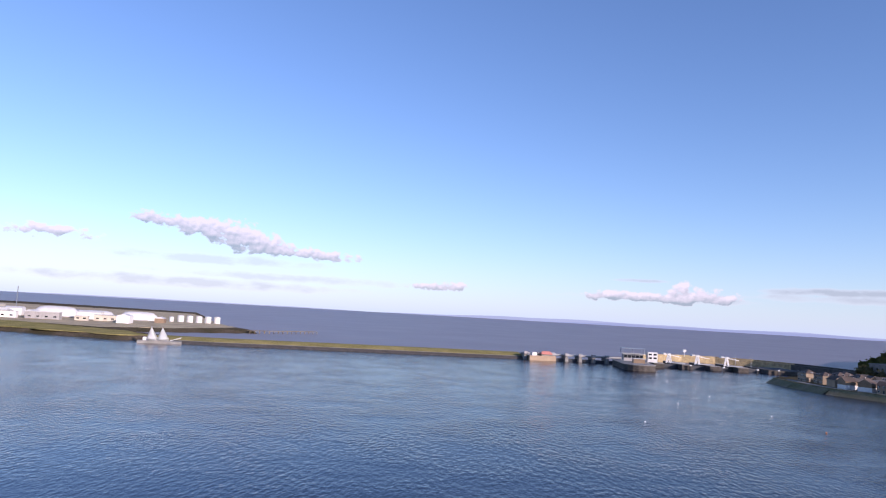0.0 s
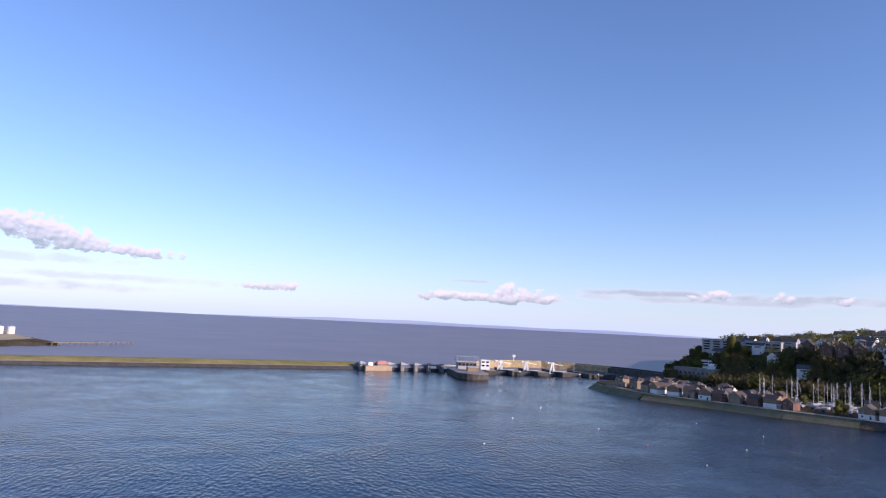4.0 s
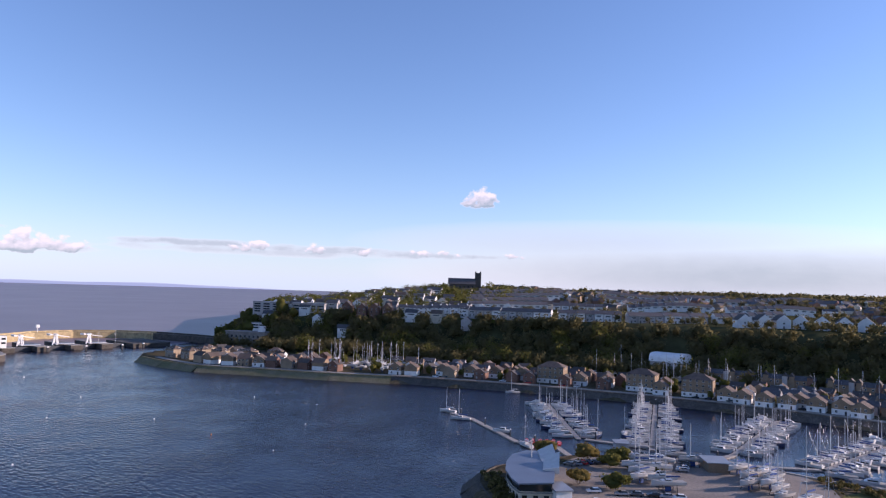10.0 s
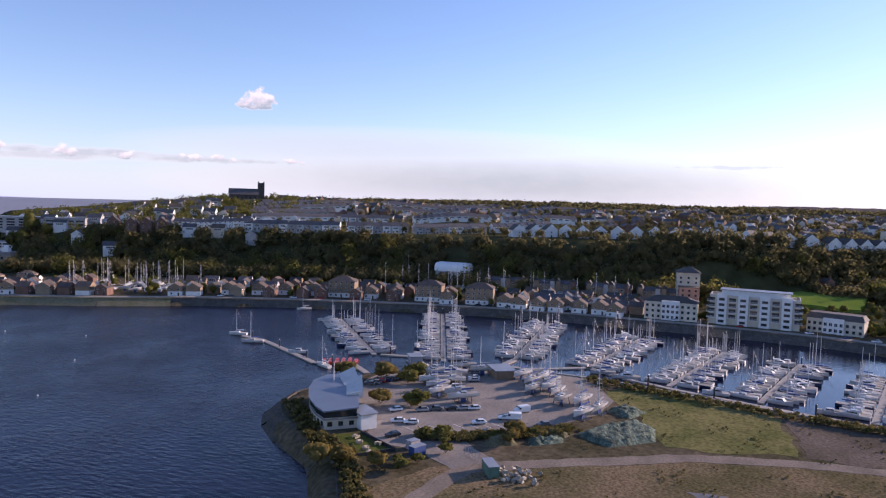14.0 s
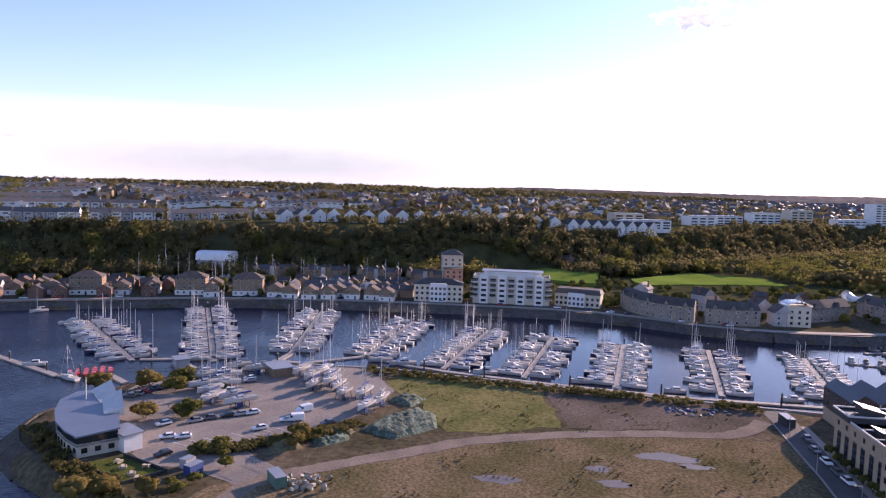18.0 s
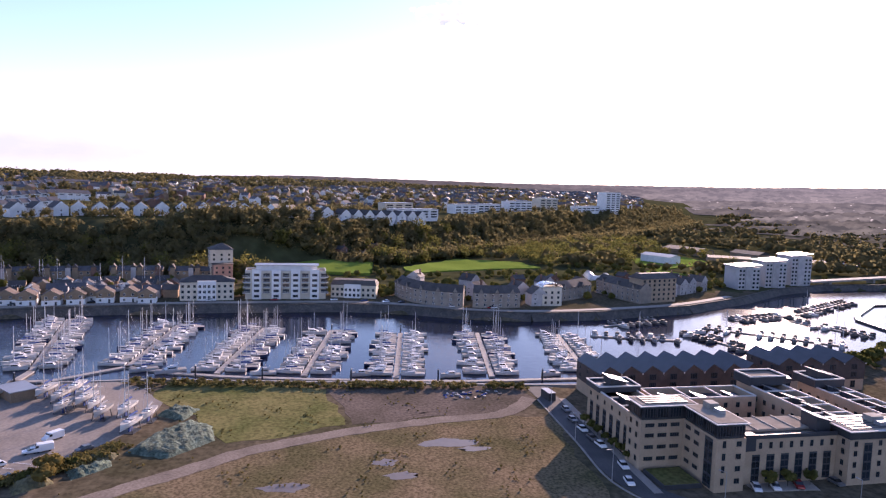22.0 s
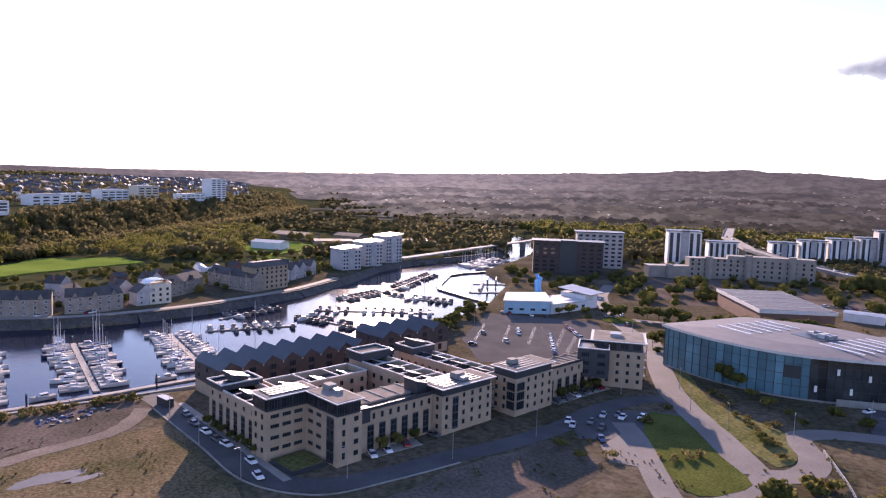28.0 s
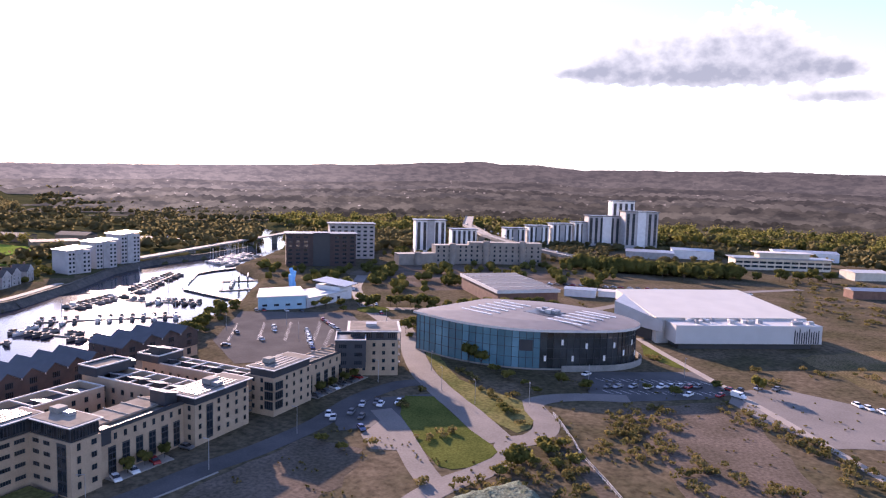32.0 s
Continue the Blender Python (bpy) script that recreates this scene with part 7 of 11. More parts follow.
    for k in range(4):
        part("lock_wall", box(k * 27 + 5, k * 27 + 15, -10, 46, -1, 4.0), STONE, s)
        part("lock_coping", box(k * 27 + 4.8, k * 27 + 15.2, -10.2, 46.2, 4.0, 4.4), CONCRETE, s)
        part("sill", box(k * 27 + 15, k * 27 + 32, 2, 4, -1, 3.4), ROOFDARK, s)
    part("long_quay", box(113, 150, -14, 40, -1, 3.8), STONE, s)
    model = tagged(empty("bascule_bridge", 0, 0), "white steel lifting bridge over a lock", "bridge", "lifting bridges")
    for x in (-3.4, 3.4):
        for lean in (-1, 1):
            bm = bmesh.new()
            v = add_box(bm, x + lean * 2.0 - 0.4, x + lean * 2.0 + 0.4, -0.5, 0.5, 0, 9.0)
            for q in range(4, 8):
                v[q].co.x -= lean * 1.7
            ob = part("leg", bm, WHITE, model)
            ob.matrix_basis = pose(-x * 0.5, x * 0.9, 0)
    part("crossbeam", box(-0.8, 0.8, -3.6, 3.6, 8.6, 9.4), WHITE, model)
    for y in (-3.0, 3.0):
        bm = bmesh.new()
        v = add_box(bm, -5.5, 10.5, y - 0.3, y + 0.3, 8.7, 9.3)
        for q in (1, 2, 5, 6):
            v[q].co.z -= 2.6
        part("balance_beam", bm, WHITE, model)
    part("counterweight", box(-6.4, -4.4, -3.4, 3.4, 8.2, 9.6), WHITE, model)
    part("span", box(-1, 15, -3.6, 3.6, 0.2, 0.8), STEEL, model)
    for k, (x, y) in enumerate(((160, 655), (188, 658), (215, 656))):
        copy_thing(model, pose(x, y, 4.2, 0, 0, 6))
    hide_model(model)
    # breakwater of the outer harbour
    w = tagged(empty("breakwater", 0, 0), "curved sunlit yellow breakwater wall", "breakwater", kind="structure")
    # yellow of the sunlit stretch put into the stone colour; the rest stays plain
    yel = mat("sunlit_yellow_stone", (0.46, 0.36, 0.20), 0.9, vary=0.35, scale=0.2, fine=0.2, fine_scale=0.8)
    arc = [(138, 700), (165, 745), (200, 775), (240, 782), (278, 765), (306, 730), (326, 680), (334, 640)]
    for k, ((x0, y0), (x1, y1)) in enumerate(zip(arc, arc[1:])):
        d = math.hypot(x1 - x0, y1 - y0)
        ob = part("wall_length", box(0, d + 1, -3, 3, -1, 6.5), yel if k < 5 else STONE, w)
        ob.matrix_basis = pose(x0, y0, 0, 0, 0, math.degrees(math.atan2(y1 - y0, x1 - x0)))
        ob = part("parapet", box(0, d + 1, 2, 3, 6.5, 8.2), yel if k < 5 else STONE, w)
        ob.matrix_basis = pose(x0, y0, 0, 0, 0, math.degrees(math.atan2(y1 - y0, x1 - x0)))
    b = tagged(empty("beacon", 205, 778, 6.5), "white light beacon on the breakwater", "beacon")
    part("mast", box(-0.3, 0.3, -0.3, 0.3, 0, 7), WHITE, b)
    part("lantern", box(-1.6, 1.6, -1.6, 1.6, 5, 8), WHITE, b)
    for x, y in ((222, 652), (236, 650)):
        b = tagged(empty("signal_mast", x, y, 4), "slim grey signal mast by the locks", "mast")
        part("mast", box(-0.15, 0.15, -0.15, 0.15, 0, 12), STEEL, b)
        part("yard", box(-1.5, 1.5, -0.1, 0.1, 9, 9.2), STEEL, b)
    # fender posts before the locks
    for x, y in ((143, 640), (176, 636), (206, 634), (236, 632), (258, 640)):
        b = tagged(empty("fender_post", x, y, -1), "white topped timber fender post", "post", "fender posts")
        part("pile", box(-0.7, 0.7, -0.7, 0.7, 0, 4.6), FRAMED, b)
        part("cap", box(-0.8, 0.8, -0.8, 0.8, 4.6, 5.6), WHITE, b)


def sail_sculpture():
    s = tagged(empty("sail_pavilion", -305, 531, 0, 24), "white twin sail pavilion on a platform", "pavilion")
    part("platform", box(-12, 24, -4, 8, -1, 2.2), CONCRETE, s)
    sailm = mat("sail_white", (0.82, 0.82, 0.8), 0.6, vary=0.05)
    for cx, h, w in ((-1.5, 11.0, 9.5), (7.5, 10.4, 9.5)):
        bm = bmesh.new()
        n = 8
        rows = []
        for k in range(n + 1):
            t = k / n
            half = w / 2 * (1 - t) ** 0.9 + 0.12
            rows.append([bm.verts.new((cx + sx * half * (0.75 if sx < 0 else 1.25), 0.5 + bulge * (1 - t) * 1.8, 3 + h * t)) for sx, bulge in ((-1, 0), (-0.5, -0.8), (0, -1.0), (0.5, -0.8), (1, 0))])
        for a, b in zip(rows, rows[1:]):
            for q in range(4):
                bm.faces.new((a[q], a[q + 1], b[q + 1], b[q]))
        bmesh.ops.solidify(bm, geom=bm.faces[:], thickness=0.12)
        part("sail", bm, sailm, s, smooth=True)
        part("mast", box(cx - 0.15, cx + 0.15, 0.6, 0.9, 2.2, 3 + h + 0.6), WHITE, s)
    part("cabin", box(-8, 13, 1.5, 6, 2.2, 5), WHITE, s)
    bm = bmesh.new()
    v = add_box(bm, 14, 24, -0.3, 0.3, 2.2, 2.7)
    for k in (1, 2, 5, 6):
        v[k].co.z += 3.2
    part("bowsprit", bm, WHITE, s)


def docks():
    """Tanks and pale sheds on the dock land across the bay."""
    pale = mat("pale_steel", (0.72, 0.70, 0.66), 0.5, vary=0.1, scale=0.15)
    model = tagged(empty("storage_tank", 0, 0), "white cylindrical storage tank", "tank", "dock tanks")
    bm = bmesh.new()
    bmesh.ops.create_cone(bm, cap_ends=True, segments=28, radius1=4.8, radius2=4.8, depth=10, matrix=Matrix.Translation((0, 0, 5)))
    part("shell", bm, pale, model, smooth=False)
    bm = bmesh.new()
    bmesh.ops.create_cone(bm, cap_ends=True, segments=28, radius1=4.9, radius2=0.4, depth=1.2, matrix=Matrix.Translation((0, 0, 10.6)))
    part("cone_roof", bm, pale, model)
    for k in range(6):
        copy_thing(model, pose(-520 + 13.0 * k, 985 + 4 * k, 4.0) @ Matrix.Scale(0.72 if k == 0 else 1.0, 4))
    hide_model(model)

    def dome(x, y, w, d, h, rz):
        s = tagged(empty("dock_shed", x, y, 3.8, rz), "large pale curved dock shed", "shed", "dock sheds")
        n, m = 14, 10
        bm = bmesh.new()
        rows = []
        for i in range(m + 1):
            fx = -1 + 2 * i / m
            q = math.sqrt(max(0.0, 1 - abs(fx) ** 4))
            rows.append([bm.verts.new((fx * w / 2, -d / 2 * math.cos(3.1416 * k / n), 0.4 + h * math.sin(3.1416 * k / n) * (0.55 + 0.45 * q))) for k in range(n + 1)])
        for a, b in zip(rows, rows[1:]):
            for k in range(n):
                bm.faces.new((a[k], b[k], b[k + 1], a[k + 1]))
        bm.faces.new(rows[0])
        bm.faces.new(rows[-1][::-1])
        part("curved_roof", bm, pale, s, smooth=True)
        part("base_wall", box(-w / 2, w / 2, -d / 2, d / 2, -1, 1.5), CONCRETE, s)

    dome(-655, 905, 56, 34, 15, 20)
    dome(-592, 905, 44, 30, 12, 20)
    dome(-548, 940, 50, 30, 13, 22)
    rs = random.Random(19)
    for k in range(28):
        x, y = rs.uniform(-900, -480), rs.uniform(770, 980)
        w, d, h = rs.uniform(12, 42), rs.uniform(9, 18), rs.uniform(5, 11)
        s = tagged(empty("dock_hut", x, y, 3.8, 20 + rs.choice((0, 90))), "small pale dock shed with pitched roof", "shed", "small dock sheds")
        part("wall", box(-w / 2, w / 2, -d / 2, d / 2, -1, h), rs.choice((CREAM, WHITE, GREYREND, TAN)), s)
        bm = bmesh.new()
        v = [bm.verts.new(p) for p in ((-w / 2 - .4, -d / 2 - .4, h), (w / 2 + .4, -d / 2 - .4, h), (w / 2 + .4, d / 2 + .4, h), (-w / 2 - .4, d / 2 + .4, h), (-w / 2 - .4, 0, h + 2.4), (w / 2 + .4, 0, h + 2.4))]
        for q in ((0, 1, 5, 4), (2, 3, 4, 5), (1, 2, 5), (3, 0, 4), (3, 2, 1, 0)):
            bm.faces.new([v[i] for i in q])
        part("roof", bm, rs.choice((pale, ROOFGREY, COPING)), s)
    sheet("dock_ground", [(-1000, 730), (-760, 722), (-560, 702), (-450, 680), (-400, 760), (-380, 900), (-470, 1040), (-800, 1650), (-1600, 1700), (-1500, 760)], mat("dock_gravel", (0.52, 0.41, 0.24), 0.95, vary=0.3, scale=0.03, fine=0.2, fine_scale=0.4), 4.1, "pale gravel ground of the docks", "ground", 3.0, 12, 0.6)
    for k, (x, y, w, d, h) in enumerate(((-780, 860, 120, 30, 14), (-720, 840, 50, 20, 11), (-600, 800, 40, 12, 9), (-545, 850, 28, 10, 8), (-640, 780, 30, 10, 8), (-900, 900, 100, 30, 12), (-560, 820, 16, 9, 6))):
        s = tagged(empty("dock_building", x, y, 3.8, 20), "pale low dock warehouse with flat roof", "warehouse", "dock buildings")
        part("wall", box(-w / 2, w / 2, -d / 2, d / 2, -1, h), (CREAM, WHITE, GREYREND)[k % 3], s)
        part("roof", box(-w / 2 - 0.5, w / 2 + 0.5, -d / 2 - 0.5, d / 2 + 0.5, h, h + 0.6), (COPING, ROOFGREY)[k % 2], s)
        facade(s, -w / 2, -d / 2, w / 2, -d / 2, max(2, int(w / 9)), (3.4,), 3.4, 1.8, WIN_BAND)
    sheet("dock_grass", [(-700, 622), (-480, 578), (-414, 566), (-352, 556), (-330, 572), (-390, 632), (-560, 700), (-760, 720)], DRYGRASS, 4.3, "rough green grass on the dock land", "grass", 3.0, 12, 0.8)
    m = tagged(empty("radio_mast", -830, 1050, 4), "slim lattice radio mast", "mast")
    part("mast", box(-0.5, 0.5, -0.5, 0.5, 0, 42), STEEL, m)
    # timber jetty along the spit
    j = tagged(empty("jetty", -335, 830, 0, 60), "brown timber jetty along the stone spit", "jetty")
    br = mat("weathered_timber", (0.26, 0.20, 0.12), 0.9, vary=0.3)
    part("deck", box(0, 120, -3, 3, 3.2, 3.8), br, j)
    for k in range(16):
        part("pile", box(k * 8, k * 8 + 0.8, -3, -2.2, -1, 3.2), br, j)


def far_coast():
    """The low hills across the estuary, distance haze painted into their glowing colour."""
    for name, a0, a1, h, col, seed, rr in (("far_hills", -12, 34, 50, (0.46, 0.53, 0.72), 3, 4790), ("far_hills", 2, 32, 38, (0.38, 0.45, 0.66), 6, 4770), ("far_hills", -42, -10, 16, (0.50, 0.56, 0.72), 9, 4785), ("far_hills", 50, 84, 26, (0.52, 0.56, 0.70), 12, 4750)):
        bm = bmesh.new()
        top, bot = [], []
        n = 120
        for k in range(n + 1):
            a = radians(a0 + (a1 - a0) * k / n)
            env = min(1.0, 4 * min(k, n - k) / n)
            z = 26 + 0.62 * env * h * (0.72 + 0.10 * math.sin(k * 0.11 + seed) + 0.06 * math.sin(k * 0.31 + seed * 2))
            top.append(bm.verts.new((rr * math.sin(a), rr * math.cos(a), z)))
            bot.append(bm.verts.new((rr * math.sin(a), rr * math.cos(a), 10)))
        for k in range(n):
            bm.faces.new((bot[k], bot[k + 1], top[k + 1], top[k]))
        tagged(link(name, bm, glow_mat("painted_far_haze", col, 0.8)), "far shore hills in painted blue haze", "hills", kind="structure")


barrage()
sail_sculpture()
docks()
far_coast()
for k, (x, y) in enumerate(((119, 476), (122, 380), (128, 300), (133, 255), (138, 215), (196, 330), (210, 290), (92, 330), (176, 250), (60, 250))):
    b = tagged(empty("mooring_buoy", x, y, 0), "small white mooring buoy on the bay", "buoy", "mooring buoys")
    bm = bmesh.new()
    bmesh.ops.create_uvsphere(bm, u_segments=10, v_segments=8, radius=0.30, matrix=Matrix.Translation((0, 0, 0.12)))
    part("float", bm, WHITE if k != 3 else mat("orange_float", (0.7, 0.22, 0.05), 0.5), b, smooth=True)
    part("ring", box(-0.08, 0.08, -0.04, 0.04, 0.40, 0.56), STEEL, b)

# ---- boats and the marina ----
HULLW = mat("white_hull", (0.56, 0.545, 0.53), 0.4, vary=0.15, spec=0.4, rnd=0.2)
HULLB = mat("navy_hull", (0.02, 0.035, 0.09), 0.3, vary=0.2, spec=0.5)
DECK = mat("boat_deck", (0.36, 0.35, 0.33), 0.8, vary=0.25, rnd=0.3, spec=0.2)
COVERB = mat("blue_cover", (0.03, 0.07, 0.22), 0.8, vary=0.2)
COVERG = mat("grey_cover", (0.30, 0.30, 0.31), 0.8, vary=0.2)
ALU = mat("mast_alloy", (0.62, 0.62, 0.63), 0.4, metal=0.5, vary=0.1)
SCREEN = mat("boat_window", (0.015, 0.018, 0.022), 0.1, vary=0.1, spec=0.6)
TEAK = mat("pontoon_boards", (0.34, 0.31, 0.28), 0.85, vary=0.25, scale=0.5, fine=0.15)


def hull_mesh(L, B, F, keel=False):
    """A hull from stern to bow with sheer; the bow points along +y, the waterline lies at z = 0."""
    bm = bmesh.new()
    st = []
    for k in range(9):
        t = k / 8
        y = -L / 2 + L * t
        half = B / 2 * (0.80 + 0.20 * math.sin(min(1, t * 1.9) * 1.57)) * (1 - max(0, (t - 0.45) / 0.55) ** 2.1) + 0.03
        z = F * (0.88 + 0.35 * t * t)
        st.append([bm.verts.new(p) for p in ((-half, y, z), (-half * 0.9, y, 0.25), (-half * 0.45, y, -0.35), (0, y + (0.5 if k == 8 else 0), -0.5 * (1 - 0.8 * t)), (half * 0.45, y, -0.35), (half * 0.9, y, 0.25), (half, y, z))])
    for a, b in zip(st, st[1:]):
        for q in range(6):
            bm.faces.new((a[q], a[q + 1], b[q + 1], b[q]))
        bm.faces.new((a[6], a[0], b[0], b[6])).material_index = 1
    bm.faces.new(st[0])
    if keel:
        add_box(bm, -0.15, 0.15, -0.9, 0.9, -2.0, -0.35, 2)
    bmesh.ops.recalc_face_normals(bm, faces=bm.faces)
    return bm


def yacht(L, B, mast, hull, cover, label, ashore=False, lean=False):
    s = tagged(empty("yacht", 0, 0), label, "boat", "marina yachts")
    bm = hull_mesh(L, B, 1.15, ashore)
    if not lean:
        part("hull", bm, [hull, DECK, COVERB], s)
        bm = bmesh.new()
    v = add_box(bm, -B * 0.27, B * 0.27, -L * 0.10, L * 0.22, 1.1, 1.75)
    for q in (6, 7):
        v[q].co.z -= 0.35
        v[q].co.x *= 0.7
    if lean:
        part("hull", bm, [hull, DECK, COVERB], s)
    else:
        add_box(bm, -B * 0.28, B * 0.28, -L * 0.06, L * 0.12, 1.36, 1.56, 1)
        part("cabin", bm, [HULLW, SCREEN], s)
    rig = bm = bmesh.new()
    bmesh.ops.create_cone(bm, cap_ends=True, segments=6, radius1=0.13, radius2=0.08, depth=mast, matrix=Matrix.Translation((0, L * 0.08, 1.2 + mast / 2)))
    add_box(bm, -0.9, 0.9, L * 0.08 - 0.05, L * 0.08 + 0.05, 1.2 + mast * 0.55, 1.28 + mast * 0.55)
    if lean:
        add_box(bm, -0.2, 0.2, -L * 0.34, L * 0.07, 2.2, 2.55)
    for (y0, z0) in ((L * 0.5, 1.4), (-L * 0.48, 1.2)):
        p, t, q = Vector((0, y0, z0)), Vector((0, L * 0.08, 1.1 + mast)), 0.025
        v = [rig.verts.new(c) for c in (p + Vector((-q, 0, 0)), p + Vector((q, 0, 0)), t + Vector((q, 0, 0)), t + Vector((-q, 0, 0)))]
        rig.faces.new(v)
    stick = part("mast", rig, ALU, s, "pale alloy mast with its stays")
    if not lean:
        part("boom", box(-0.22, 0.22, -L * 0.34, L * 0.07, 2.2, 2.6), cover, stick, "boom under a folded sail cover")
    return s


def cruiser(L, B, label, hull, fly=True, top=None):
    s = tagged(empty("motor_boat", 0, 0), label, "boat", "marina motor boats")
    part("hull", hull_mesh(L, B, 1.25), [hull, DECK, COVERB], s)
    bm = bmesh.new()
    v = add_box(bm, -B * 0.36, B * 0.36, -L * 0.22, L * 0.2, 1.2, 2.1)
    for q in (6, 7):
        v[q].co.y -= L * 0.12
    for q in range(4, 8):
        v[q].co.x *= 0.85
    add_box(bm, -B * 0.345, B * 0.345, -L * 0.17, L * 0.10, 1.62, 2.05, 1)
    if not fly:
        part("cabin", bm, [top or HULLW, SCREEN], s)
        return s
    part("cabin", bm, [HULLW, SCREEN], s)
    bm = bmesh.new()
    v = add_box(bm, -B * 0.3, B * 0.3, -L * 0.24, L * 0.0, 2.1, 2.6)
    for q in range(4, 8):
        v[q].co.x *= 0.8
    add_box(bm, -B * 0.3, B * 0.3, -L * 0.26, -L * 0.24, 2.6, 3.2)
    part("flybridge", bm, HULLW, s)
    return s


def piles(x, y, z1=3.2):
    p = tagged(empty("mooring_pile", x, y, 0), "dark steel mooring pile", "pile", "mooring piles")
    bm = bmesh.new()
    bmesh.ops.create_cone(bm, cap_ends=True, segments=10, radius1=0.32, radius2=0.32, depth=z1 + 2, matrix=Matrix.Translation((0, 0, (z1 - 2) / 2)))
    part("shaft", bm, FRAMED, p)
    bm = bmesh.new()
    bmesh.ops.create_cone(bm, cap_ends=True, segments=10, radius1=0.36, radius2=0.05, depth=0.5, matrix=Matrix.Translation((0, 0, z1 + 0.25)))
    part("cap", bm, HULLW, p)
    return p


def pontoon(x0, y0, x1, y1, w=2.2, label="weathered boarded pontoon walkway"):
    d = math.hypot(x1 - x0, y1 - y0)
    s = tagged(empty("pontoon", x0, y0, 0, math.degrees(math.atan2(y1 - y0, x1 - x0))), label, "pontoon", "pontoons")
    n = max(1, int(d / 10))
    for k in range(n):
        a, b = d * k / n, d * (k + 1) / n - 0.12
        part("deck_length", box(a, b, -w / 2, w / 2, -0.3, 0.55), TEAK, s)
    return s


def marina():
    fleet = [yacht(10.4, 3.3, 13.5, HULLW, COVERB, "white sailing yacht with a blue sail cover"), yacht(9.2, 2.9, 11.5, HULLW, COVERG, "white sailing yacht with a furled sail", False, True),
             yacht(11.6, 3.6, 15.5, HULLB, COVERB, "navy hulled sailing yacht"), cruiser(9.6, 3.4, "white motor cruiser with dark windows", HULLW), cruiser(8.0, 2.9, "small white motor boat", HULLW, False),
             # the small grey boat's backlit shade is put into its hull and cabin colours
             cruiser(11.2, 3.8, "large white motor cruiser with flybridge", HULLW), cruiser(6.4, 2.4, "small open grey motor boat darkened as if backlit", mat("backlit_grey_hull", (0.20, 0.18, 0.17), 0.5, vary=0.2, rnd=0.5), False, mat("backlit_brown_cabin", (0.16, 0.13, 0.11), 0.8, vary=0.3, rnd=0.5)), yacht(9.6, 3.1, 11.5, HULLW, COVERG, "white yacht on the upriver moorings", False, True)]
    size = (10.4, 9.2, 11.6, 9.6, 8.0, 11.2, 6.4, 9.6)
    r = random.Random(5)
    fingers = ((250, 153, 316, 218, 0.6), (256, 122, 366, 178, 0.75), (275, 97, 372, 113, 0.6), (277, 65, 358, 58, 0.65), (266, 31, 346, 17, 0.6), (260, -1, 338, -15, 0.55), (254, -35, 330, -48, 0.5), (252, -72, 328, -86, 0.5), (252, -112, 322, -126, 0.45))
    for x0, y0, x1, y1, sails in fingers:
        pontoon(x0, y0, x1, y1)
        d = math.hypot(x1 - x0, y1 - y0)
        u, v = (x1 - x0) / d, (y1 - y0) / d
        rz = math.degrees(math.atan2(v, u))
        piles(x1 + u * 0.8, y1 + v * 0.8)
        for side in (-1, 1):
            s = 5.0
            while s < d - 1:
                k = r.choice((0, 1, 1, 1, 2)) if r.random() < sails else r.choice((3, 4, 4, 5))
                if r.random() < 0.94:
                    o = side * (1.7 + size[k] / 2)
                    x, y = x0 + u * s - v * o, y0 + v * s + u * o
                    turn = rz + (0 if side > 0 else 180) + (180 if r.random() < 0.35 else 0)
                    copy_thing(fleet[k], pose(x, y, 0.12, 0, 0, turn + r.uniform(-2, 2)))
                s += 4.1 * r.uniform(0.93, 1.12)
            for k in range(int(d / 12.6)):
                q = 7.2 + 12.6 * k
                f = tagged(empty("finger_pontoon", x0 + u * q, y0 + v * q, 0, rz + side * 90), "narrow boarded finger pontoon", "pontoon", "finger pontoons")
                part("deck_length", box(1.1, 8.2, -0.4, 0.4, 0.25, 0.5), TEAK, f)
    # walkway under the quay, with boats lying along it
    for a, b in (((279, 66), (268, 46)), ((268, 46), (262, 28)), ((262, 28), (255, -4)), ((255, -4), (250, -36)), ((250, -36), (247, -62)), ((247, -62), (246, -112))):
        pontoon(*a, *b, 2.4)
    for x, y in ((264, 38), (259, 14), (254, -18), (250, -50), (247, -90)):
        piles(x - 1.6, y, 4.6)
    for x, y, k, t in ((262, 14, 3, 4), (257, -22, 4, 4), (252, -56, 4, 6), (250, -96, 4, 3), (268, 48, 5, 20), (271, 58, 0, 24)):
        copy_thing(fleet[k], pose(x + 2.4, y, 0.12, 0, 0, t))
    # long outer pontoon with a few boats
    for a, b in (((250, 229), (247, 213)), ((247, 213), (232, 182)), ((232, 182), (224, 166)), ((224, 166), (232, 153)), ((232, 153), (221, 138)), ((252, 151), (256, 138)), ((256, 138), (244, 124)), ((256, 138), (262, 124)), ((262, 100), (262, 86)), ((262, 86), (278, 66)), ((276, 97), (262, 98)), ((262, 98), (248, 99))):
        pontoon(*a, *b, 2.6)
    for x, y in ((249, 220), (240, 196), (229, 172), (228, 158), (255, 146), (262, 96)):
        piles(x, y + 1.8, 3.6)
    for x, y, k, t in ((252, 234, 1, 20), (245, 216, 0, 28), (238, 184, 4, 30), (222, 160, 1, -20), (332, 256, 1, 60), (266, 152, 2, 118), (276, 146, 1, 118)):
        copy_thing(fleet[k], pose(x - 2.6 if k != 1 else x, y, 0.12, 0, 0, t))
    redb = mat("red_dinghy", (0.62, 0.05, 0.04), 0.5, vary=0.2)
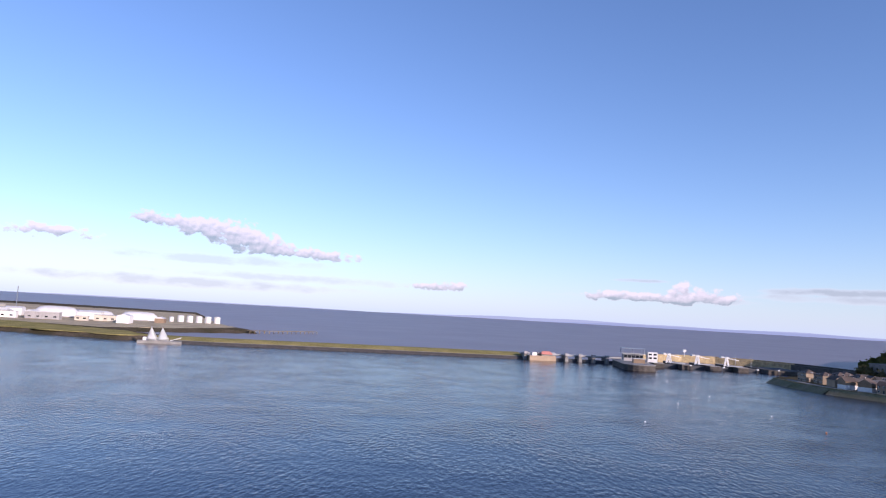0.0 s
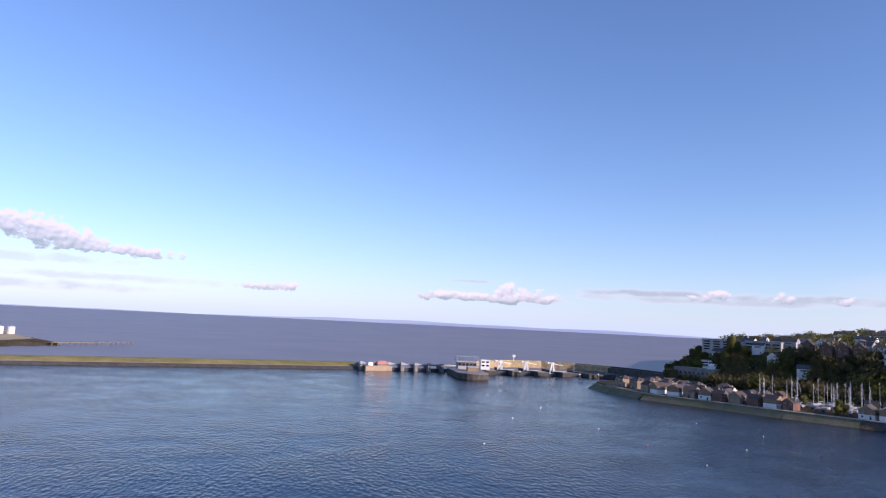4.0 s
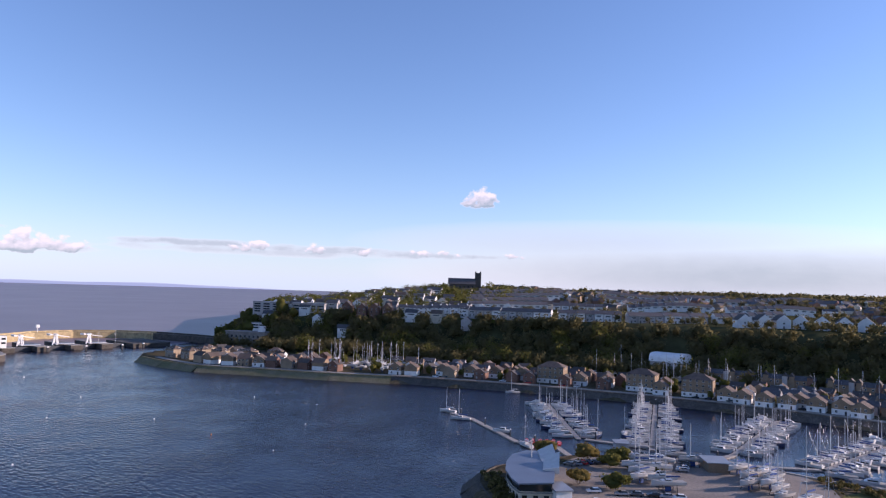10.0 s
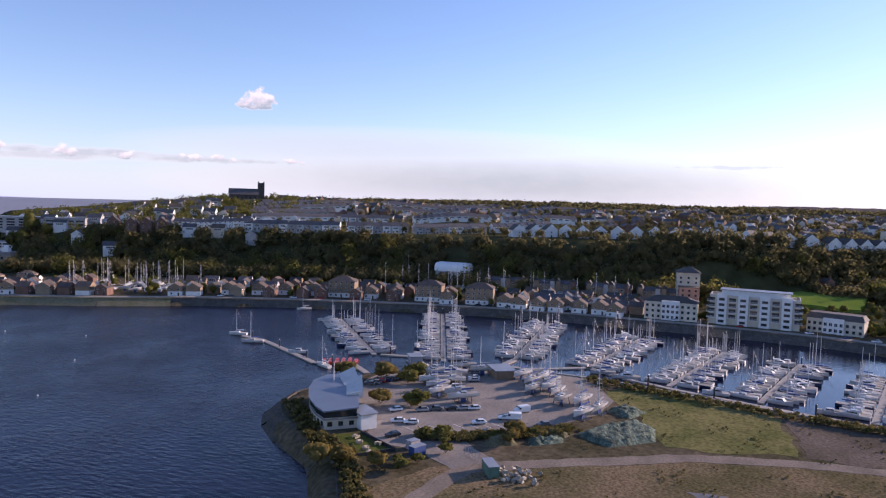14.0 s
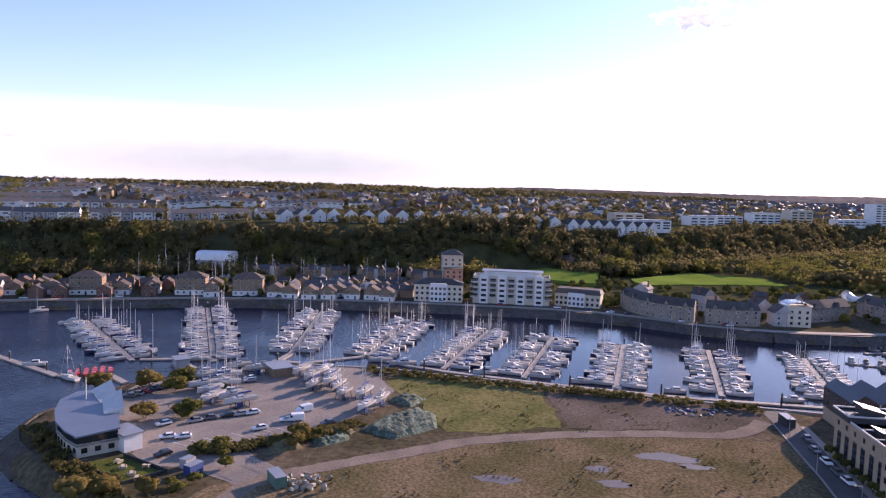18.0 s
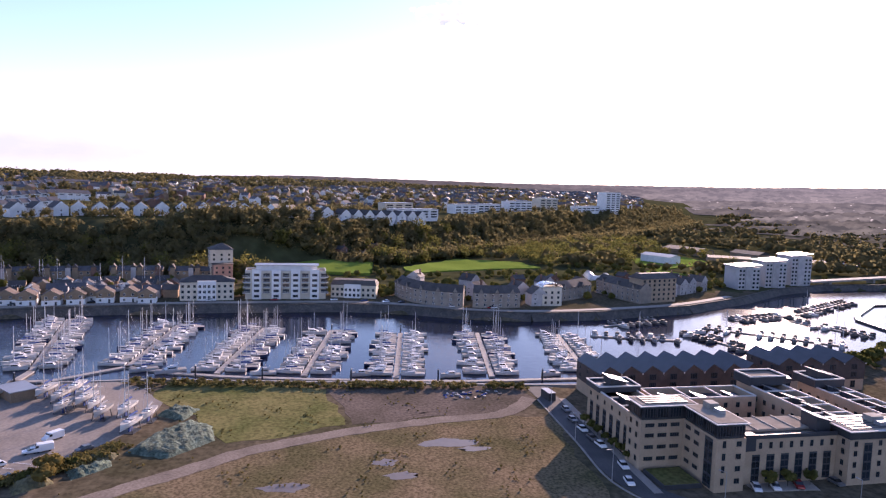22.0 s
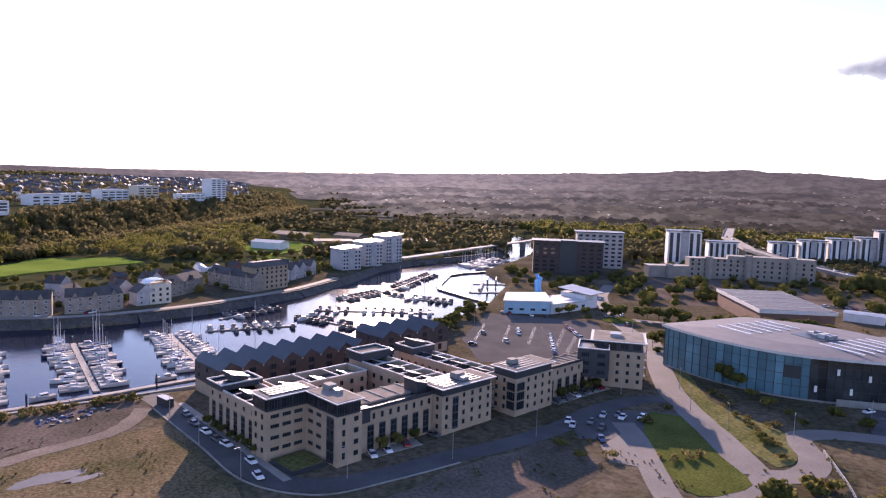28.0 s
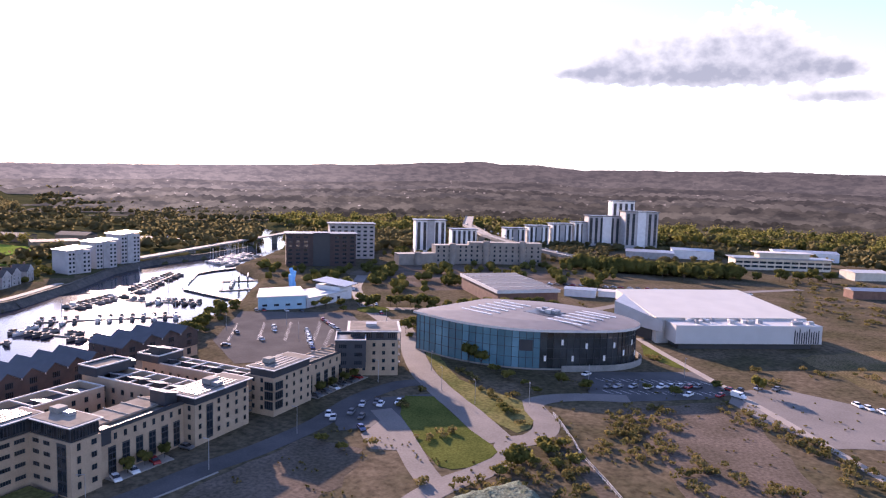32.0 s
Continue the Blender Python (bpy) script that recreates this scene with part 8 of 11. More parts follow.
    model = tagged(empty("dinghy", 0, 0), "small red training dinghy", "boat", "red dinghies")
    part("hull", hull_mesh(4.2, 1.7, 0.6), [redb, redb, redb], model)
    part("thwart", box(-0.7, 0.7, -0.3, 0.1, 0.62, 0.72), HULLW, model)
    for k in range(14):
        copy_thing(model, pose(228 + (k % 5) * 1.9 - 0.5 * (k // 5), 164 - (k // 5) * 3.4 - (k % 5) * 2.0, 0.6, 0, 0, -50 + r.uniform(-8, 8)))
    hide_model(model)
    p = tagged(empty("pump_house", 247, 131, 0, 40), "grey floating office cabin", "cabin")
    part("float", box(-4, 4, -3, 3, -0.3, 0.5), CONCRETE, p)
    part("wall", box(-3.4, 3.4, -2.5, 2.5, 0.5, 3.4), GREYREND, p)
    part("roof", box(-3.8, 3.8, -2.9, 2.9, 3.4, 3.7), ROOFGREY, p)
    facade(p, -3.4, -2.5, 3.4, -2.5, 2, (2.0,), 1.4, 1.2)
    # upriver moorings
    rows = (((318, -142), (304, -184), 8), ((327, -198), (274, -206), 11), ((333, -214), (286, -264), 13), ((347, -280), (304, -296), 9), ((350, -246), (362, -293), 9), ((364, -298), (407, -376), 15), ((340, -160), (352, -200), 7))
    for (x0, y0), (x1, y1), n in rows:
        d = math.hypot(x1 - x0, y1 - y0)
        u, v = (x1 - x0) / d, (y1 - y0) / d
        rz = math.degrees(math.atan2(v, u))
        pontoon(x0, y0, x1, y1, 1.8)
        for k in range(n):
            for side in (-1, 1):
                if r.random() < 0.3:
                    continue
                q = r.choice((4, 6, 6, 6, 6, 7 if r.random() < 0.25 else 6))
                o = side * (1.4 + size[q] / 2)
                s = d * (k + 0.5) / n
                copy_thing(fleet[q], pose(x0 + u * s - v * o, y0 + v * s + u * o, 0.1, 0, 0, rz + (0 if side > 0 else 180) + r.uniform(-3, 3)))
    # floating breakwater and inner basin
    w = tagged(empty("floating_breakwater", 0, 0), "dark curved floating breakwater", "breakwater", kind="structure")
    arc = ((287, -314), (320, -320), (346, -326), (360, -338), (371, -352), (394, -382), (396, -400), (392, -424))
    for (x0, y0), (x1, y1) in zip(arc, arc[1:]):
        d = math.hypot(x1 - x0, y1 - y0)
        ob = part("float_length", box(0, d + 0.4, -1.6, 1.6, -0.4, 1.1), ROOFDARK, w)
        ob.matrix_basis = pose(x0, y0, 0, 0, 0, math.degrees(math.atan2(y1 - y0, x1 - x0)))
    pontoon(335, -388, 353, -366, 3.0)
    pontoon(312, -358, 326, -336, 3.0)
    pontoon(326, -336, 353, -366, 2.0)
    for k in range(9):
        copy_thing(fleet[(6, 4)[k % 2]], pose(326 + 2.6 * k, -345 - 3.2 * k, 0.1, 0, 0, 40 + r.uniform(-5, 5)))
    g = tagged(empty("boat_hoist", 330, -362, 0, -50), "dark steel travelling boat hoist", "hoist")
    for x in (-9, 9):
        for y in (-3, 3):
            part("leg", box(x - 0.3, x + 0.3, y - 0.3, y + 0.3, 0.5, 7), ROOFDARK, g)
    for y in (-3, 3):
        part("beam", box(-9.6, 9.6, y - 0.4, y + 0.4, 7, 7.8), ROOFDARK, g)
    # yachts beyond the basin
    for k in range(40):
        y = r.uniform(-505, -428)
        x = 398 + (-428 - y) * 0.45 + r.uniform(2, 34)
        z = max(0.1, ground_at(x, y) + 0.9)
        copy_thing(fleet[r.choice((7, 7, 7, 4))], pose(x, y, z, 0, 0, r.uniform(-60, -20)))
    for m in fleet:
        hide_model(m)


def boatyards():
    r = random.Random(15)
    a = yacht(10.4, 3.3, 13.0, HULLW, COVERB, "white yacht laid up ashore", True)
    b = yacht(9.0, 3.0, 11.5, HULLW, COVERG, "small white yacht laid up ashore", True)
    fa = yacht(10.4, 3.3, 16.5, HULLW, COVERB, "white yacht laid up behind the houses", True, True)
    fb = yacht(8.6, 2.9, 14.0, HULLW, COVERB, "small white yacht laid up behind the houses", True, True)
    c = cruiser(7.6, 2.8, "white motor boat parked ashore", HULLW, False)
    for m, lift in ((a, 2.05), (b, 2.05)):
        bm = bmesh.new()
        for k in range(4):
            sx, sy = (-1, 1)[k % 2], (-1, 1)[k // 2]
            v = add_box(bm, sx * 1.3 - 0.08, sx * 1.3 + 0.08, sy * 2.2 - 0.08, sy * 2.2 + 0.08, -2.0, 0.2)
            for q in range(4):
                v[q].co.x += sx * 0.5
        add_box(bm, -1.9, 1.9, -2.3, 2.3, -2.1, -2.0)
        part("cradle", bm, FRAMED, m)
    # the near yard
    spots = [(198, 46, 62), (206, 43, 70), (211, 50, 66), (209, 56, 64), (217, 60, 60), (222, 64, 62), (229, 66, 58), (216, 68, 60), (226, 72, 64), (234, 70, 60), (232, 78, 62)]
    for x, y, t in spots:
        copy_thing(r.choice((a, a, b)), pose(x, y, Z0 + 2.1, 0, 0, t + 18 + r.uniform(-6, 6)))
    spots = [(194, 84, 40), (198, 88, 44), (204, 92, 36), (211, 96, 30), (214, 100, 34), (221, 100, 30), (226, 104, 30), (232, 101, 40), (208, 102, 40), (217, 107, 35), (224, 110, 30), (203, 98, 60), (196, 94, 70), (230, 93, 20)]
    for k, (x, y, t) in enumerate(spots):
        m = (a, b, c, b)[k % 4]
        copy_thing(m, pose(x, y, Z0 + (0.75 if m is c else 2.1), 0, 0, t + r.uniform(-10, 10)))
    # masts behind the far houses
    for k in range(34):
        x, y = r.uniform(288, 348), r.uniform(352, 424)
        if abs((x - 288) * 1.0 + (y - 352) * 0.85 - 62) < 34:
            copy_thing(r.choice((fa, fb)), pose(x, y, ground_at(x, y) + 1.9, 0, 0, r.uniform(0, 360)))
    for k in range(26):
        x, y = r.uniform(420, 470), r.uniform(165, 262)
        copy_thing(r.choice((fa, fb, c)), pose(x, y, ground_at(x, y) + 1.9, 0, 0, r.uniform(0, 360)))
    for k in range(14):
        x, y = r.uniform(428, 470), r.uniform(70, 160)
        copy_thing(r.choice((fa, fb, c)), pose(x, y, ground_at(x, y) + 1.9, 0, 0, r.uniform(0, 360)))
    for m in (a, b, c, fa, fb):
        hide_model(m)


marina()
boatyards()

# ---- the town upriver and beyond the halls ----
def block_tower(x, y, w, d, h, rz, wall, label, cols, floors, roof=None, balc=0, core=None, side=3, z=Z0, over=1.4, me=None, strips=0):
    s = tagged(empty("apartment_tower", x, y, z, rz), label, "apartments", "upriver blocks")
    part("wall", box(-w / 2, w / 2, -d / 2, d / 2, -1, h), wall, s)
    part("roof", box(-w / 2 - over, w / 2 + over, -d / 2 - over, d / 2 + over, h, h + 0.7), roof or ROOFDARK, s)
    if core:
        part("core", box(-w * 0.12, w * 0.12, -d / 2 - 0.6, -d / 2 - 0.01, -1, h + 1.2), core, s)
    TAKEN.append((x, y, w * 0.8))
    # tall glazed strips between the wall bands, or single windows
    if strips:
        for k in range(strips):
            cx = -w / 2 + w * (k + 0.5) / strips
            if core and abs(cx) < w * 0.12:
                continue
            put("glazed_strip", WIN_COL, s, cx, -d / 2 - 0.05, h * 0.52, w / strips * 0.5, 1.0, h * 0.86)
        for k in range(side):
            cy = -d / 2 + d * (k + 0.5) / side
            put("glazed_strip", WIN_COL, s, w / 2 + 0.05, cy, h * 0.52, d / side * 0.45, 1.0, h * 0.86, 90)
        return s
    zs = [2 + (h - 2.2) / floors * (k + 0.3) for k in range(floors)]
    for k in range(cols):
        cx = -w / 2 + w * (k + 0.5) / cols
        if core and abs(cx) < w * 0.12:
            continue
        for q in zs:
            put("window", me or WIN_D, s, cx, -d / 2 - 0.05, q, w / cols * 0.55, 1.0, 1.7)
    return s


WIN_COL = unit_window(FRAMED, 1, 10)


def upriver():
    # fronts look back to the bay; the turn is that of a wall seen square on
    block_tower(337, -462, 56, 18, 26, 220, mat("dark_brick", (0.075, 0.05, 0.045), 0.85, vary=0.2), "dark brick apartment block under scaffolding", 9, 7, side=0, core=FRAMED)
    block_tower(345, -520, 40, 18, 31, 220, GREYREND, "grey framed apartment block", 7, 8, side=0)
    block_tower(312, -612, 30, 18, 32, 216, WHITE, "white waterside apartment tower", 5, 9, core=GREYREND, side=3, strips=5)
    block_tower(292, -650, 26, 16, 22, 216, WHITE, "lower white waterside apartment block", 5, 6, side=2, strips=5)
    for k, (x, y, h) in enumerate(((276, -762, 18), (252, -776, 21.5), (228, -790, 24.5), (205, -804, 27))):
        block_tower(x, y, 24, 18, h, 216, WHITE, "white apartment block with dark flat roof", 4, 5, core=GREYREND, side=2, strips=4)
    block_tower(180, -812, 44, 20, 35, 208, GREYREND, "broad grey and white apartment tower", 4, 9, core=WHITE, side=3, strips=7)
    block_tower(141, -812, 38, 22, 42, 208, GREYREND, "tall grey and white apartment tower", 4, 10, core=WHITE, side=3, strips=6)
    block_tower(172, -866, 28, 18, 52, 208, WHITE, "tallest white apartment tower", 3, 10, side=3, strips=4)
    # stone coloured curved block before the flyover
    g = mat("pale_stone", (0.30, 0.255, 0.215), 0.9, vary=0.2, scale=0.2, fine=0.1)
    line = ((284, -500), (262, -525), (240, -546), (214, -562), (184, -578))
    for k, ((x0, y0), (x1, y1)) in enumerate(zip(line, line[1:])):
        d = math.hypot(x1 - x0, y1 - y0)
        e = tagged(empty("stone_wing", x0, y0, Z0, math.degrees(math.atan2(y1 - y0, x1 - x0)) + 180), "stone faced block with small windows", "building", "stone wings")
        h = 9 if k == 0 else (16 if k == 1 else 18.5)
        part("wall", box(-d, 0, -12, 0, -1, h), g, e)
        part("coping", box(-d - 0.2, 0.2, -12.2, 0.2, h, h + 0.5), CONCRETE, e)
        if k:
            facade(e, 0, 0, -d, 0, 6, (3.5, 7.5, 11.5, 14.8), 1.6, 1.9)
        part("round_stair", prism([(-d / 2 + 3 * math.cos(q / 12 * 6.283), 1 + 3 * math.sin(q / 12 * 6.283)) for q in range(12)], -1, h + 2), g, e)
    # flyover on piers, over the river and down to the town
    f = tagged(empty("flyover", 0, 0), "pale concrete flyover on piers", "bridge", kind="structure")
    deck = ((400, -920), (352, -800), (290, -712), (232, -656), (172, -618), (110, -600), (50, -600))
    for k, ((x0, y0), (x1, y1)) in enumerate(zip(deck, deck[1:])):
        d = math.hypot(x1 - x0, y1 - y0)
        z0, z1 = (24, 20, 16, 13, 10, 7, 5)[k], (20, 16, 13, 10, 7, 5, 4.2)[k]
        bm = bmesh.new()
        v = add_box(bm, 0, d + 1, -6, 6, 0, 1.6)
        for q in (1, 2, 5, 6):
            v[q].co.z += z1 - z0
        ob = part("deck", bm, CONCRETE, f)
        ob.matrix_basis = pose(x0, y0, z0 - 1.6, 0, 0, math.degrees(math.atan2(y1 - y0, x1 - x0)))
        for sy in (-6, 5.7):
            bm = bmesh.new()
            v = add_box(bm, 0, d + 1, sy, sy + 0.3, 1.6, 2.7)
            for q in (1, 2, 5, 6):
                v[q].co.z += z1 - z0
            ob = part("parapet", bm, CONCRETE, f)
            ob.matrix_basis = pose(x0, y0, z0 - 1.6, 0, 0, math.degrees(math.atan2(y1 - y0, x1 - x0)))
        for q in range(2):
            s_ = (q + 0.5) / 2
            zz = z0 + (z1 - z0) * s_
            ob = part("pier", box(-1, 1, -4, 4, 0, zz - 5.4 + 1.6 if zz > 8 else 1), CONCRETE, f)
            ob.matrix_basis = pose(x0 + (x1 - x0) * s_, y0 + (y1 - y0) * s_, Z0 - 0.5, 0, 0, math.degrees(math.atan2(y1 - y0, x1 - x0)))
    # road bridge over the river
    b = tagged(empty("road_bridge", 0, 0), "low pale road bridge over the river", "bridge", kind="structure")
    bm = bmesh.new()
    v = add_box(bm, 0, 270, -4, 4, 5.5, 6.8)
    for q in (1, 2, 5, 6):
        v[q].co.z += 4.0
    ob = part("deck", bm, CONCRETE, b)
    ob.matrix_basis = pose(466, -392, 0, 0, 0, -80)
    for k in range(5):
        ob = part("pier", box(-1.2, 1.2, -3, 3, -2, 5.4 + 0.72 * k), CONCRETE, b)
        ob.matrix_basis = pose(466 + (20 + 50 * k) * math.cos(radians(-80)), -392 + (20 + 50 * k) * math.sin(radians(-80)), 0, 0, 0, -80)

    def shed(x, y, w, d, h, rz, m, roof, label, n=4, pitch=1.5):
        s = tagged(empty("warehouse", x, y, max(Z0, ground_at(x, y)) - 0.3, rz), label, "warehouse", "trade sheds")
        TAKEN.append((x, y, w * 0.7 + 16))
        part("wall", box(-w / 2, w / 2, -d / 2, d / 2, -1, h), m, s)
        bm = bmesh.new()
        v = [bm.verts.new(p) for p in ((-w / 2 - .5, -d / 2 - .5, h), (w / 2 + .5, -d / 2 - .5, h), (w / 2 + .5, d / 2 + .5, h), (-w / 2 - .5, d / 2 + .5, h), (-w / 2 - .5, 0, h + pitch), (w / 2 + .5, 0, h + pitch))]
        for q in ((0, 1, 5, 4), (2, 3, 4, 5), (1, 2, 5), (3, 0, 4), (3, 2, 1, 0)):
            bm.faces.new([v[i] for i in q])
        part("roof", bm, roof, s)
        facade(s, -w / 2, -d / 2, w / 2, -d / 2, n, (h * 0.55,), w / n * 0.6, h * 0.35, WIN_BAND)

    shed(112, -712, 46, 30, 7, 10, GREYREND, ROOFGREY, "grey trade warehouse with pale roof", 5)
    shed(74, -738, 40, 28, 9, 10, WHITE, ROOFGREY, "white trade warehouse with grey roof", 5)
    shed(113, -437, 20, 12, 5, 10, WHITE, ROOFGREY, "row of white site cabins", 4, 0.4)
    shed(96, -446, 14, 10, 4, 10, WHITE, COPING, "row of white site cabins", 3, 0.4)
    TAKEN.append((-6, -690, 70))
    # curved office with banded glass
    o = tagged(empty("office_building", -6, -690, Z0, 22 + 180), "long pale office with banded glazing and curved roof", "office")
    part("wall", box(-42, 42, -9, 9, -1, 10), CREAM, o)
    part("roof", box(-44, 44, -11, 11, 10, 10.8), ROOFGREY, o)
    part("upper_storey", box(-20, 24, -6, 6, 10.8, 15), CREAM, o)
    part("upper_roof", box(-23, 27, -8, 8, 15, 15.6), COPING, o)
    for z in (3.2, 6.8):
        facade(o, 42, 9, -42, 9, 12, (z,), 6.0, 1.9, WIN_BAND)
        facade(o, -42, -9, 42, -9, 12, (z,), 6.0, 1.9, WIN_BAND)
    shed(-70, -660, 30, 20, 7, 30, CREAM, COPING, "cream low office building", 4)
    shed(-95, -560, 34, 14, 6, 30, GREYREND, ROOFGREY, "low grey retail units", 5)
    shed(-60, -545, 26, 12, 6, 24, REDBRICK, ROOFGREY, "low brick retail units", 4)
    shed(-30, -800, 60, 30, 9, 10, WHITE, ROOFGREY, "white trade warehouse with grey roof", 5)
    shed(610, -345, 34, 16, 7, 25, WHITE, COPING, "white pavilion by the playing field", 5, 2.2)
    shed(700, -430, 50, 26, 5, 20, TAN, TILED, "low tan school building with brown roof", 6, 3)
    shed(660, -480, 34, 20, 5, 20, TAN, TILED, "low tan school building with brown roof", 5, 3)
    shed(618, -425, 40, 22, 5, 62, TAN, TILED, "tan shop shed with dark roof by the river", 6)
    shed(590, -490, 36, 24, 5, 62, TAN, TILED, "tan shop shed with dark roof by the river", 5)


upriver()

# ---- trees, hedges and woods ----
def leaf_mesh(name, centres, radii, per, size, seed, material, ragged_leaves=0.55, core=0):
    """Small leaf clumps (quads) spread through lumpy crowns; one mesh."""
    r = np.random.RandomState(seed)
    n = len(centres)
    C, R = np.repeat(centres, per, 0), np.repeat(radii, per, 0)
    D = r.normal(size=(n * per, 3))
    D[:, 2] = D[:, 2] * 0.9 + 0.15
    D /= np.linalg.norm(D, axis=1, keepdims=True)
    # each crown has a few bulges and hollows
    ph = np.repeat(r.uniform(0, 6.28, (n, 3)), per, 0)
    bump = 1 + 0.22 * np.sin(3 * np.arctan2(D[:, 1], D[:, 0]) + ph[:, 0]) + 0.16 * np.sin(5 * D[:, 2] + ph[:, 1]) + 0.10 * np.sin(7 * np.arctan2(D[:, 1], D[:, 0]) + ph[:, 2])
    depth = 1 - 0.45 * r.uniform(0, 1, n * per) ** 2
    P = C + D * R * (bump * depth)[:, None]
    N = D + r.normal(scale=ragged_leaves, size=D.shape)
    N /= np.linalg.norm(N, axis=1, keepdims=True)
    A = np.cross(N, r.normal(size=N.shape))
    A /= np.linalg.norm(A, axis=1, keepdims=True)
    B = np.cross(N, A)
    S = (np.repeat(size, per) if np.ndim(size) else np.full(n * per, size)) * r.uniform(0.6, 1.25, n * per)
    q = np.stack([P - A * S[:, None] - B * S[:, None] * 0.7, P + A * S[:, None] - B * S[:, None] * 0.5, P + A * S[:, None] * 0.6 + B * S[:, None], P - A * S[:, None] * 0.8 + B * S[:, None] * 0.8], 1)
    m = n * per
    verts, idx = [q.reshape(-1, 3)], [np.arange(4 * m)]
    total = [np.full(m, 4)]
    if core:
        # a lumpy inner crown under the loose leaves, so that the tree is not seen through
        bm = bmesh.new()
        bmesh.ops.create_icosphere(bm, subdivisions=core, radius=1.0)
        V = np.array([v.co[:] for v in bm.verts])
        F = np.array([[v.index for v in f.verts] for f in bm.faces])
        bm.free()
        a = np.arctan2(V[:, 1], V[:, 0])
        p = ph[::per]
        lump = 1 + 0.20 * np.sin(3 * a[None] + p[:, :1]) + 0.15 * np.sin(5 * V[None, :, 2] + p[:, 1:2]) + 0.10 * np.sin(7 * a[None] + p[:, 2:3]) + r.uniform(-0.1, 0.1, (n, len(V)))
        W = centres[:, None] + V[None] * radii[:, None] * (lump * (0.84 if core > 1 else 0.66))[..., None]
        verts.append(W.reshape(-1, 3))
        idx.append((4 * m + np.arange(n)[:, None, None] * len(V) + F[None]).reshape(-1))
        total.append(np.full(n * len(F), 3))
    co, ix, tot = np.concatenate(verts), np.concatenate(idx), np.concatenate(total)
    me = bpy.data.meshes.new(name)
    me.vertices.add(len(co))
    me.vertices.foreach_set("co", co.reshape(-1).astype(np.float32))
    me.loops.add(len(ix))
    me.loops.foreach_set("vertex_index", ix.astype(np.int32))
    me.polygons.add(len(tot))
    me.polygons.foreach_set("loop_start", (np.cumsum(tot) - tot).astype(np.int32))
    me.update(calc_edges=True)
    me.polygons.foreach_set("use_smooth", tot == 3)
    me.materials.append(material)
    return me


def clear_of(X, Y, r=5.0):
    ok = np.ones(len(X), bool)
    for a, b, c in TAKEN:
        ok &= (X - a) ** 2 + (Y - b) ** 2 > (c * 0.7 + r) ** 2
    return ok


def wood(name, label, X, Y, h, per, leaf, seed, material=None, squash=1.15, wide=0.40, loose=0.45, core=0):
    Z = np.maximum(land_height(X, Y), 0.5)
    r = np.random.RandomState(seed)
    H = h * r.uniform(0.7, 1.3, len(X))
    R = np.stack([H * wide, H * wide, H * 0.40 * squash], 1)
    C = np.stack([X, Y, Z + H * 0.55], 1)
    ob = new(name, leaf_mesh(name, C, R, per, leaf * H / h, seed, material or LEAF, loose, core))
    return tagged(ob, label, "trees", kind="stuff")


def scatter(x0, x1, y0, y1, n, seed):
    r = np.random.RandomState(seed)
    return r.uniform(x0, x1, n), r.uniform(y0, y1, n)


FIELDS = ([(512, 50), (552, 50), (562, -14), (549, -60), (508, -56)], [(500, -82), (558, -78), (626, -140), (606, -203), (535, -212), (512, -130)], [(580, -305), (645, -325), (668, -402), (598, -404), (535, -345), (560, -300)])


